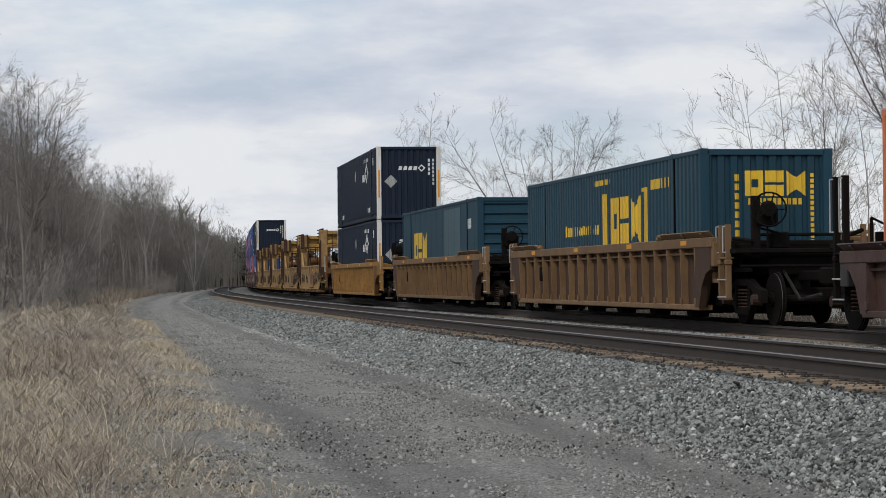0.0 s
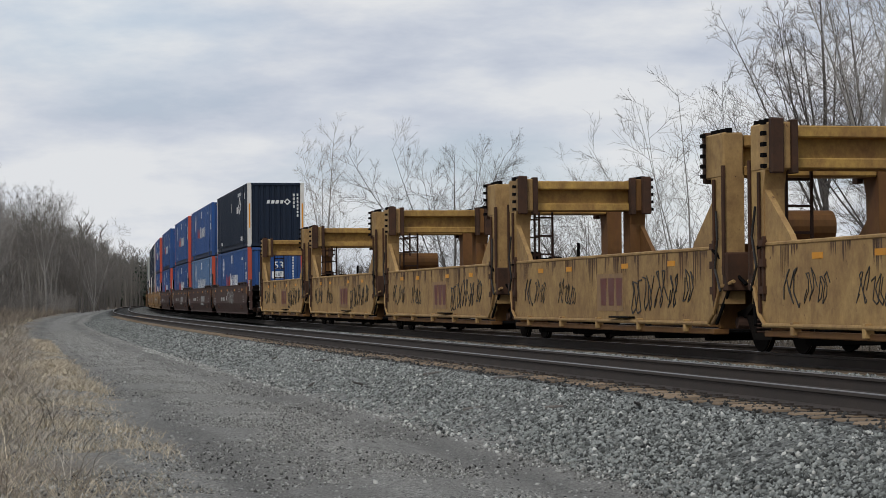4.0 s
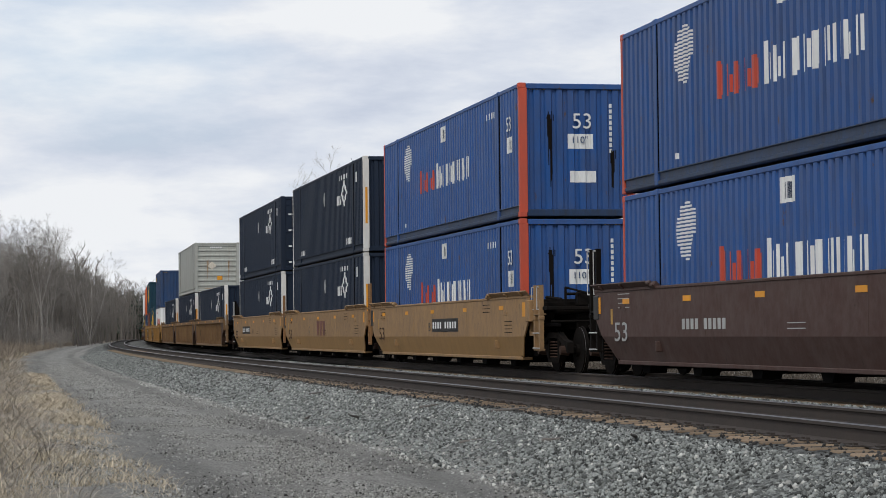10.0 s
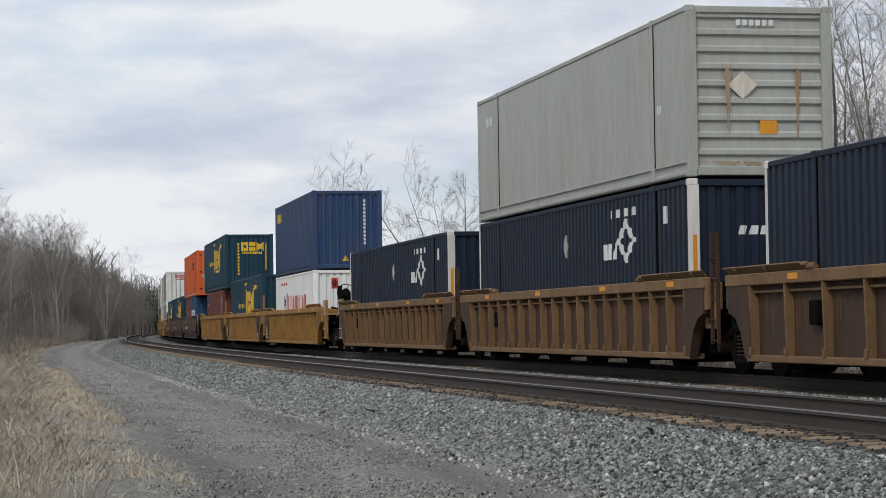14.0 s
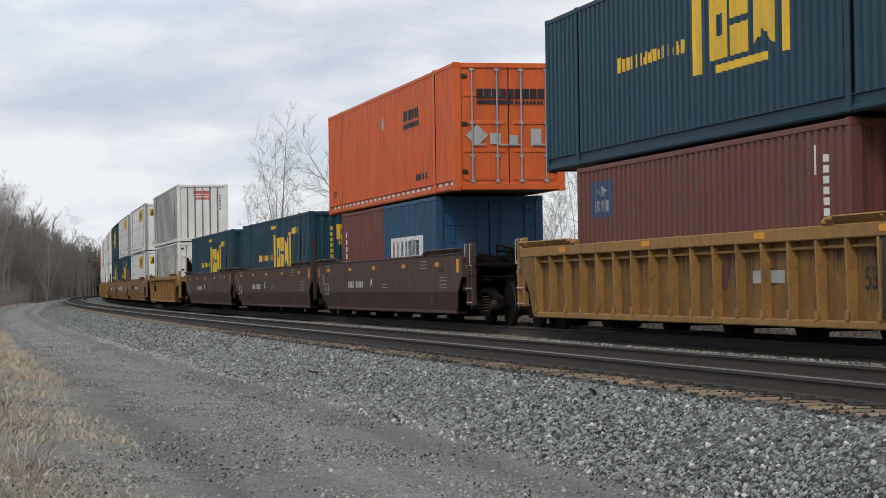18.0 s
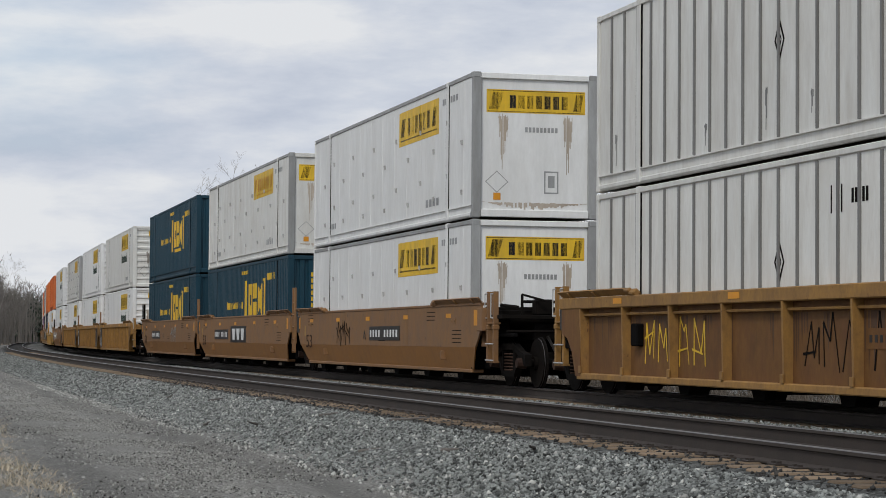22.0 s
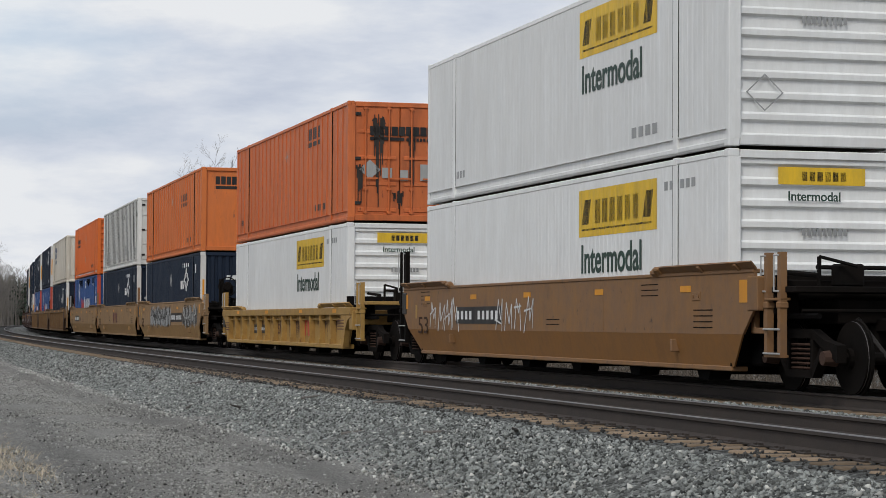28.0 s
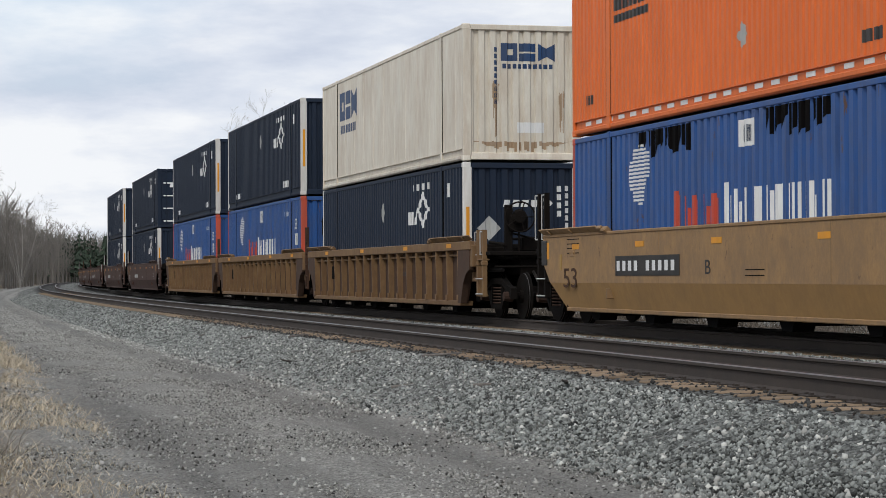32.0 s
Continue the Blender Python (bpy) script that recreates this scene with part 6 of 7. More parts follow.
def graffiti(root, x0, x1, z0, z1, y, seed, fill, line):
    """Spray paint that spells nothing: ragged dull patches under crossing strokes."""
    r = random.Random(seed)
    n = max(2, round((x1 - x0) / (0.8 if fill else 0.55)))
    w = (x1 - x0) / n
    strokes, patch = Shape(), Shape()

    def stroke(ax, az, bx, bz, k, lift):
        d = max(0.01, math.hypot(bx - ax, bz - az))
        ox, oz = -(bz - az) / d * k, (bx - ax) / d * k
        strokes.prism([(ax + ox, az + oz), (ax - ox, az - oz), (bx - ox * 0.6, bz - oz * 0.6), (bx + ox * 0.6, bz + oz * 0.6)], "y", -y - lift, -y - lift + 0.003)

    for i in range(n):
        x = x0 + i * w
        if fill:
            low = z0 + r.uniform(0, 0.1)
            patch.prism([(x - 0.08, low + 0.12), (x + 0.15 * w, low), (x + 0.4 * w, low + r.uniform(0.05, 0.2)), (x + 0.7 * w, low - 0.02), (x + 1.1 * w, low + 0.2), (x + r.uniform(0.95, 1.2) * w, z1 - 0.2),
                         (x + 0.75 * w, z1 - r.uniform(0, 0.12)), (x + 0.5 * w, z1 - 0.22), (x + 0.2 * w, z1 - r.uniform(0, 0.1)), (x - 0.04, z1 - 0.3)], "y", -y - 0.002, -y)
        lean, k = r.uniform(-0.12, 0.16), 0.042 if fill else 0.018
        pts = [(x + w * r.uniform(0.0, 0.25), z0 + r.uniform(0, 0.1)), (x + w * r.uniform(0.2, 0.45) + lean, z1 - r.uniform(0, 0.15)), (x + w * r.uniform(0.5, 0.7), (z0 + z1) / 2 + r.uniform(-0.2, 0.15)),
               (x + w * r.uniform(0.7, 1.0) + lean, z1 - r.uniform(0, 0.2)), (x + w * r.uniform(0.75, 1.05), z0 + r.uniform(-0.02, 0.12))]
        for j in range(4):
            stroke(*pts[j], *pts[j + 1], k * r.uniform(0.7, 1.3), 0.004 + 0.0008 * (j % 3))
        if r.random() < 0.6:
            stroke(x + 0.1 * w, (z0 + z1) / 2 + r.uniform(-0.15, 0.15), x + 0.8 * w, (z0 + z1) / 2 + r.uniform(-0.2, 0.2), k, 0.0068)
    if fill:
        tagged(part("graffiti_patch", patch, fill, root, "dull sprayed patch"), kind="stuff")
    tagged(part("graffiti", strokes, line, root, "sprayed strokes"), kind="stuff")


# ---- the train, front to back: middle of the car, car, its load below and above ----
LOW, HIGH, HIGH40 = 0.376, 3.302, 2.997
TRAIN = [
    (12.9, "lowbrown", "", "", "orangeplate", ""), (38.51, "rustcar", "", "", "teal", ""), (62.1, "rustcar", "", "", "tealold", ""), (85.93, "amberrust", "", "", "navy", "navy"),
    (191.68, "brown", "B", "", "blue", "navy"), (211.45, "brown", "C", "sweep", "paleblue", "bluedoors"), (231.0, "brown", "A", "sweep", "blue", "blue"),
    (254.71, "brown", "", "", "blue", "bluedoors"),
    (278.47, "tan", "B", "", "blue", "blue"), (298.15, "tan", "C", "blocksdull", "navy", "navy"), (317.85, "tan", "A", "", "navy", "navydoors"),
    (341.65, "rustcar", "", "", "navy", ""), (361.48, "rustcar", "", "", "navy", "grey"), (381.3, "rustcar", "", "", "navy", ""),
    (404.6, "yellowcar", "", "", "forty_white", "forty_blue"), (424.43, "yellowcar", "", "", "teal", ""), (444.1, "yellowcar", "", "", "forty_red", "teal"),
    (467.85, "brown", "A", "", "twenties", "orange"), (487.75, "brown", "C", "", "teal", ""), (507.7, "brown", "B", "", "teal", ""),
    (531.49, "amberrust", "", "", "stripsdoors", "strips"),
    (555.29, "ochre", "A", "", "smooth", "smooth"), (575.2, "ochre", "C", "blocks", "teal", "smoothgrey"), (594.7, "ochre", "B", "", "teal", "teal"),
    (618.5, "yellowcar", "", "", "ribbed", "ribbedold"), (638.14, "yellowcar", "", "", "ribbed", "ribbed"), (657.9, "yellowcar", "", "", "ribbed", "smoothgrey"),
    (681.65, "ochre", "", "", "ribbed", "ribbed"), (705.39, "brightyellow", "", "", "ribbed", "orangeplate"),
    (729.13, "tan", "A", "", "navy", "orangeplain"), (748.8, "tan", "C", "blocksdull", "navy", "stripsdoors"), (768.43, "tan", "B", "", "blue", "orangerib"),
    (792.36, "rustcar", "", "", "navy", "cream"), (812.1, "rustcar", "", "", "blue", "navy"), (831.87, "rustcar", "", "", "blue", "navy"),
    (855.73, "brown", "", "", "navy", "navydoors"), (879.5, "brown", "", "", "navy", "navy"),
    (903.3, "brown", "A", "", "", ""), (923.0, "brown", "C", "", "", ""), (942.8, "brown", "B", "", "", ""),
]


def build_train():
    for i, (s, car, letter, emblem, low, high) in enumerate(TRAIN):
        joined_ahead = i > 0 and s - TRAIN[i - 1][0] < 21
        joined_behind = i + 1 < len(TRAIN) and TRAIN[i + 1][0] - s < 21
        ends = [e for e, j in ((1, joined_ahead), (-1, joined_behind)) if not j]
        if car in ("brown", "tan", "ochre"):
            unit = smooth_well(s, car, ends, letter, emblem, not joined_ahead)
            for at, x0, x1, fill, line in ((729.13, -5.0, 1.3, "lightgrey", "black"), (729.13, 4.7, 8.4, "blackfade", "silver"), (191.68, -0.6, 2.8, "", "silver"), (681.65, -7.2, -5.0, "", "label"),
                                           (681.65, -2.6, -0.2, "", "label"), (594.7, 1.6, 3.4, "", "lightgrey"), (555.29, -4.2, -2.6, "", "steel")):
                if at == s:
                    graffiti(unit, x0, x1, 0.64 if fill else 0.7, 1.5 if fill else 1.36, 1.46, int(x0 * 10) + 7, fill, line)
        else:
            low_side = car in ("lowbrown", "brightyellow")
            unit = ribbed_well(s, "brown" if car == "lowbrown" else car, ends, not joined_ahead, {341.65: 1.55, 531.49: 2.05, 705.39: 1.32, 12.9: 1.32}.get(s, 0.98), car == "yellowcar",
                               "dark brown low-sided well car, sooty" if car == "lowbrown" else "", 1.23 if low_side else 1.585)
            if s == 531.49:
                for x0, x1, line, seed in ((-5.6, -4.5, "yellow", 3), (-4.2, -3.0, "yellow", 8), (0.3, 2.0, "steel", 5), (2.3, 3.9, "steel", 6)):
                    graffiti(unit, x0, x1, 0.5, 1.25, 1.347, seed, "", line)
        if low == "twenties":
            container("twenty_red", s, LOW, -3.08)
            container("twenty_blue", s, LOW, 3.08)
        elif low:
            container(low, s, LOW)
        if high:
            container(high, s, HIGH40 if low in ("twenties", "forty_white", "forty_red") else HIGH)
    for i in range(5):
        bulkhead_well(108.4 + 15.3 * i, [1] if i == 0 else [-1] if i == 4 else [], i == 0, i % 2 == 1)


build_train()


def motions():
    """The whole train rolls past at one steady speed."""
    bpy.context.view_layer.update()
    for thing, s, z in MOVING:
        walk(thing, [(t, Matrix.Translation((0, 0, z)) @ riding(s - SPEED * t)) for t in range(0, 33)])


# ---- ground: one sheet along the tracks, out to the horizon ----
def offset_height(o, s, rnd):
    """Height of the ground o metres to the camera's side of the train's track."""
    h = np.interp(o, [-2600, -60, -20, -6.2, -4.6, -2.9, -1.8, -1.4, 1.4, 1.9, 2.4, 2.9, 3.2, 5.0, 5.62, 5.75, 6.15, 7.35, 7.75, 8.2, 8.65, 9.3, 9.9, 10.4, 10.9, 11.6, 14, 30, 2600],
                  [-1.0, -0.6, -0.5, -0.3, -0.1, 0.34, 0.36, 0.40, 0.40, 0.49, 0.53, 0.49, 0.42, 0.448, 0.446, 0.42, 0.36, 0.03, 0.02, -0.04, 0.01, 0.04, 0.0, -0.04, 0.0, 0.04, 0.10, 0.3, 0.6])
    return h + rnd


s_lines = np.unique(np.concatenate([np.arange(-900, 0, 60), np.arange(0, 6, 1.5), np.arange(6, 70, 0.22), np.arange(70, 160, 1.2), np.arange(160, 420, 6), np.arange(420, 3190, 90)]))
o_lines = np.unique(np.concatenate([[-2600, -1200, -500, -200, -90, -45, -25, -14, -9, -6.2, -4.6, -2.9, -1.8, -1.4, 0, 1.4, 1.9, 2.4, 2.9, 3.2, 4.3],
                                    np.arange(5.2, 13.4, 0.13), [14, 15, 17, 20, 25, 32, 45, 70, 120, 250, 600, 1300, 2600]]))
SS, OO = np.meshgrid(s_lines, o_lines, indexing="ij")
GX, GY, _ = on_track(SS, OO)
rough_ground = np.array([[noise.noise(Vector((a * 0.35, b * 0.9, 0))) * 0.03 + noise.noise(Vector((a * 1.7, b * 2.6, 5))) * 0.018 for b in o_lines] for a in s_lines])
rough_ground *= ((OO > 5.75) & (OO < 60)) * (1 + (OO > 10.6) * 1.5)
GZ = offset_height(OO, SS, rough_ground)
n_o = len(o_lines)
gm = bpy.data.meshes.new("ground")
gm.from_pydata(np.stack([GX, GY, GZ], -1).reshape(-1, 3).tolist(), [],
               [(i * n_o + j, (i + 1) * n_o + j, (i + 1) * n_o + j + 1, i * n_o + j + 1) for i in range(len(s_lines) - 1) for j in range(n_o - 1)])
wob = np.array([[noise.noise(Vector((a * 0.12, b * 0.5, 9))) for b in o_lines] for a in s_lines])
wob_fine = np.array([[noise.noise(Vector((a * 0.10, b * 2.6, 3))) + 0.6 * noise.noise(Vector((a * 0.45, b * 6.0, 7))) for b in o_lines] for a in s_lines])
edge = np.interp(SS, [0, 12, 24, 50, 90, 190], [11.7, 11.6, 11.4, 11.1, 10.9, 11.0])
zone_grass = np.clip((OO - edge + wob * 1.3 + 0.3) / 1.1, 0, 1)
zone_ballast = np.clip((7.5 - OO + wob * 0.5) / 0.5, 0, 1) * (OO > -5)
rut = np.maximum(np.exp(-((OO - 8.2 + wob * 0.25) / 0.36) ** 2), np.exp(-((OO - 10.4 + wob * 0.35) / 0.5) ** 2)) * np.clip(0.9 + 0.7 * wob_fine, 0.4, 1.0)
# the train's shade is painted into the bed; the near track is darkened too
oil = np.maximum(np.exp(-(OO / 0.75) ** 4), np.exp(-((OO - NEAR_TRACK) / 1.3) ** 8) * 0.85)
for key, values in (("grass", zone_grass), ("ballast", zone_ballast), ("rut", rut), ("streak", np.clip(0.5 + 1.4 * wob_fine, 0, 1)), ("oil", oil)):
    gm.attributes.new(key, "FLOAT", "POINT").data.foreach_set("value", values.reshape(-1).astype(np.float32))


def ground_material():
    m = bpy.data.materials.new("track bed, gravel road and dead turf")
    m.use_nodes = True
    n, l = m.node_tree.nodes, m.node_tree.links
    b = n["Principled BSDF"]
    b.inputs["Roughness"].default_value = 0.95
    b.inputs["Specular IOR Level"].default_value = 0.2
    co = n.new("ShaderNodeTexCoord")

    def noise_at(scale, detail, ramp):
        t, r = n.new("ShaderNodeTexNoise"), n.new("ShaderNodeValToRGB")
        t.inputs["Scale"].default_value, t.inputs["Detail"].default_value, t.inputs["Roughness"].default_value = scale, detail, 0.7
        l.new(co.outputs["Object"], t.inputs["Vector"])
        l.new(t.outputs["Fac"], r.inputs["Fac"])
        e = r.color_ramp.elements
        e[0].position, e[0].color, e[1].position, e[1].color = 0.34, (*ramp[0], 1), 0.66, (*ramp[1], 1)
        return r.outputs[0]

    def stones(scale, dark, light):
        v, r = n.new("ShaderNodeTexVoronoi"), n.new("ShaderNodeValToRGB")
        v.inputs["Scale"].default_value = scale
        l.new(co.outputs["Object"], v.inputs["Vector"])
        g = n.new("ShaderNodeRGBToBW")
        l.new(v.outputs["Color"], g.inputs[0])
        l.new(g.outputs[0], r.inputs["Fac"])
        e = r.color_ramp.elements
        e[0].position, e[0].color, e[1].position, e[1].color = 0.15, (*dark, 1), 0.85, (*light, 1)
        return r.outputs[0], v.outputs["Distance"]

    def mix(fac, a, c):
        x = n.new("ShaderNodeMix")
        x.data_type = "RGBA"
        l.new(fac, x.inputs["Factor"])
        l.new(a, x.inputs["A"])
        l.new(c, x.inputs["B"])
        return x.outputs["Result"]

    def mask(name):
        a = n.new("ShaderNodeAttribute")
        a.attribute_name = name
        return a.outputs["Fac"]

    gravel, d1 = stones(46, (0.085, 0.084, 0.078), (0.50, 0.49, 0.455))
    big, d2 = stones(21, (0.032, 0.033, 0.031), (0.23, 0.237, 0.225))
    half, most = n.new("ShaderNodeValue"), n.new("ShaderNodeValue")
    half.outputs[0].default_value, most.outputs[0].default_value = 0.5, 0.38
    road = mix(most.outputs[0], gravel, noise_at(2.2, 12, ((0.155, 0.153, 0.142), (0.36, 0.352, 0.325))))
    dusty = mix(most.outputs[0], stones(58, (0.075, 0.074, 0.069), (0.41, 0.403, 0.375))[0], noise_at(4.0, 12, ((0.135, 0.133, 0.123), (0.30, 0.294, 0.272))))
    packed = mix(most.outputs[0], stones(64, (0.055, 0.054, 0.05), (0.31, 0.305, 0.285))[0], noise_at(5.0, 12, ((0.095, 0.0935, 0.087), (0.235, 0.231, 0.215))))
    turf = mix(half.outputs[0], noise_at(0.5, 6, ((0.17, 0.142, 0.105), (0.30, 0.25, 0.185))), noise_at(16, 6, ((0.07, 0.058, 0.048), (0.31, 0.262, 0.205))))
    col = mix(mask("rut"), mix(mask("streak"), road, dusty), packed)
    col = mix(mask("ballast"), col, big)
    col = mix(mask("oil"), col, noise_at(9, 5, ((0.009, 0.0085, 0.008), (0.03, 0.028, 0.026))))
    col = mix(mask("grass"), col, turf)
    l.new(col, b.inputs["Base Color"])
    grit = n.new("ShaderNodeTexNoise")
    grit.inputs["Scale"].default_value, grit.inputs["Detail"].default_value, grit.inputs["Roughness"].default_value = 14.0, 10.0, 0.75
    l.new(co.outputs["Object"], grit.inputs["Vector"])
    normal = None
    for height, strength, deep in ((d2, 0.6, 0.03), (d1, 0.8, 0.018), (grit.outputs["Fac"], 0.8, 0.05)):
        bp = n.new("ShaderNodeBump")
        bp.inputs["Strength"].default_value, bp.inputs["Distance"].default_value = strength, deep
        l.new(height, bp.inputs["Height"])
        if normal is not None:
            l.new(normal, bp.inputs["Normal"])
        normal = bp.outputs[0]
    l.new(normal, b.inputs["Normal"])
    return m


gm.materials.append(ground_material())
ground = tagged(new("ground", gm), "grey gravel road beside ballasted tracks, dead grass verge", "ground", kind="structure")


# ---- rails and ties ----
def rail(o, name, lab, s0, s1, step):
    """A rail along the track: head, web and foot."""
    prof = [(-0.075, -0.186), (-0.075, -0.172), (-0.012, -0.15), (-0.012, -0.045), (-0.036, -0.035), (-0.036, -0.006), (-0.028, 0.0), (0.028, 0.0), (0.036, -0.006), (0.036, -0.035), (0.012, -0.045),
            (0.012, -0.15), (0.075, -0.172), (0.075, -0.186)]
    ss = np.concatenate([np.arange(s0, 0, 40), np.arange(0, 260, step), np.arange(260, s1, 12)])
    v, n = [], len(prof)
    for s in ss:
        for a, z in prof:
            x, y, _ = on_track(s, o + a)
            v.append((float(x), float(y), RAIL_Z + z))
    m = bpy.data.meshes.new(name)
    f = [(i * n + j, (i + 1) * n + j, (i + 1) * n + (j + 1) % n, i * n + (j + 1) % n) for i in range(len(ss) - 1) for j in range(n)]
    m.from_pydata(v, [], f)
    m.materials.append(M["railside"])
    m.materials.append(M["railhead"])
    m.polygons.foreach_set("material_index", [1 if k % n in (5, 6, 7) else 0 for k in range(len(f))])
    return tagged(new(name, m), lab, "rail", "running rails", "structure")


TRACK = tagged(new("track_near"), "empty railway track on grey ballast", "track", kind="structure")
for o in (NEAR_TRACK - 0.7525, NEAR_TRACK + 0.7525):
    rail(o, "rail", "rusty steel rail with a polished head", -880, 1500, 2.0)
for o in (-0.7525, 0.7525):
    rail(o, "rail", "rusty steel rail under the train", -880, 1500, 4.0)
tie_mesh = Shape().box(-0.11, 0.11, -1.295, 1.295, -0.18, 0.0, 0.015).mesh("tie")
plate_mesh = Shape().box(-0.09, 0.09, -0.17, 0.17, 0.0, 0.016, 0.004).box(-0.05, 0.0, -0.14, -0.1, 0.016, 0.036).box(-0.07, -0.03, 0.1, 0.14, 0.016, 0.036).box(0.03, 0.07, 0.1, 0.14, 0.016, 0.034).mesh("tie_plate")
rnd = random.Random(3)
far_ties = Shape()
for k, middle, s0, s1 in ((0, NEAR_TRACK, 5.0, 150.0), (1, 0.0, 12.0, 60.0)):
    s = s0
    while s < s1:
        x, y, a = on_track(s, middle + rnd.uniform(-0.04, 0.04))
        m = pose(x, y, RAIL_Z - 0.188, 0, rnd.uniform(-0.6, 0.6), math.degrees(a) + rnd.uniform(-1.2, 1.2))
        if k == 0 and s < 60:
            tie = part("tie", tie_mesh, "tie", TRACK, m=m)
            part("tie_plate", plate_mesh, "railside", tie, m=pose(0, 0.7525, 0.0))
        else:
            q = Shape().box(-0.115, 0.115, -1.295, 1.295, -0.18, 0.0)
            far_ties.add([m @ Vector(p) for p in q.v], q.f)
        s += 0.53 + rnd.uniform(-0.03, 0.03)
tagged(part("tie_rows", far_ties, "tie", TRACK, "far rows of timber ties"), kind="stuff")


# ---- loose stone, one mesh for each sort ----
def scatter(name, label, count, s_range, o_range, size, mat, seed, keep=None, power=1.0):
    r = np.random.RandomState(seed)
    s = s_range[0] + (s_range[1] - s_range[0]) * r.rand(count) ** power
    o = o_range[0] + (o_range[1] - o_range[0]) * r.rand(count)
    if keep is not None:
        ok = r.rand(count) < keep(s, o)
        s, o = s[ok], o[ok]
    n = len(s)
    x, y, _ = on_track(s, o)
    z = offset_height(o, s, 0.0)
    base = np.array([(1, 0, 0), (-1, 0, 0), (0, 1, 0), (0, -1, 0), (0, 0, 1), (0, 0, -1), (0.6, 0.6, 0.5), (-0.6, -0.55, 0.45)], float)
    tris = np.array([(6, 4, 0), (6, 2, 4), (6, 0, 2), (4, 2, 1), (4, 1, 7), (7, 1, 3), (7, 3, 4), (4, 3, 0), (2, 0, 5), (1, 2, 5), (3, 1, 5), (0, 3, 5)])
    if size[1] < 0.06:
        base, tris = base[:6] * (1, 1, 0.6), np.array([(4, 0, 2), (4, 2, 1), (4, 1, 3), (4, 3, 0), (2, 0, 5), (1, 2, 5), (3, 1, 5), (0, 3, 5)])
    q = len(base)
    sz = size[0] + (size[1] - size[0]) * r.rand(n, 1, 1) ** 2
    v = base[None] * (0.65 + 0.5 * r.rand(n, q, 1)) * sz * 0.5 * (0.75 + 0.5 * r.rand(n, 1, 3))
    a, b_ = r.rand(n) * 6.28, r.rand(n) * 6.28
    ca, sa, cb, sb = np.cos(a), np.sin(a), np.cos(b_), np.sin(b_)
    rot = np.stack([np.stack([ca, -sa * cb, sa * sb], -1), np.stack([sa, ca * cb, -ca * sb], -1), np.stack([0 * a, sb, cb], -1)], 1)
    v = np.einsum("nij,nkj->nki", rot, v) + np.stack([x, y, z + sz[:, 0, 0] * 0.16], -1)[:, None]
    f = (tris[None] + q * np.arange(n)[:, None, None]).reshape(-1, 3)
    m = bpy.data.meshes.new(name)
    m.vertices.add(n * q)
    m.vertices.foreach_set("co", v.reshape(-1))
    m.loops.add(len(f) * 3)
    m.loops.foreach_set("vertex_index", f.reshape(-1).astype(np.int32))
    m.polygons.add(len(f))
    m.polygons.foreach_set("loop_start", np.arange(0, len(f) * 3, 3, dtype=np.int32))
    m.update(calc_edges=True)
    m.materials.append(M[mat])
    return tagged(new(name, m), label, "stones", kind="stuff")


scatter("ballast_stones", "loose angular grey ballast stones beside the track", 78000, (1, 38), (5.8, 7.75), (0.017, 0.061), "stone", 11, lambda s, o: np.clip((7.85 - o) * 1.6, 0.12, 1))
scatter("ballast_stones", "grey ballast stones further along the track", 21000, (38, 150), (5.8, 7.6), (0.045, 0.10), "stone", 12, None, 1.5)
scatter("ballast_stones", "grey ballast stones between the tracks", 14000, (6, 70), (1.5, 3.3), (0.035, 0.08), "stone", 13)
scatter("ballast_stones", "grey stones between the rails", 9000, (4, 50), (3.2, 5.8), (0.03, 0.06), "darkstone", 14)
scatter("ballast_stones", "single pale stones among the ballast", 3500, (1, 60), (5.8, 7.9), (0.03, 0.075), "palestone", 17)
scatter("road_gravel", "scattered pale gravel on the road", 160000, (1, 46), (7.2, 12.8), (0.010, 0.040), "pebble", 15,
        lambda s, o: np.where((abs(o - 8.2) < 0.34) | (abs(o - 10.4) < 0.45), 0.3, np.where(o > 11.5, 0.6, 1.0)))
scatter("road_gravel", "gravel on the far part of the road", 26000, (46, 110), (7.3, 11.6), (0.025, 0.06), "pebble", 18,
        lambda s, o: np.where((abs(o - 8.2) < 0.34) | (abs(o - 10.4) < 0.45), 0.15, 1.0))
scatter("road_gravel", "coarser stones strewn along the road", 1600, (2, 60), (7.0, 12.5), (0.03, 0.07), "pebble", 16)
scatter("ballast_stones", "dark stones and clods on the road", 5000, (1, 50), (7.3, 12.3), (0.014, 0.045), "darkstone", 19)


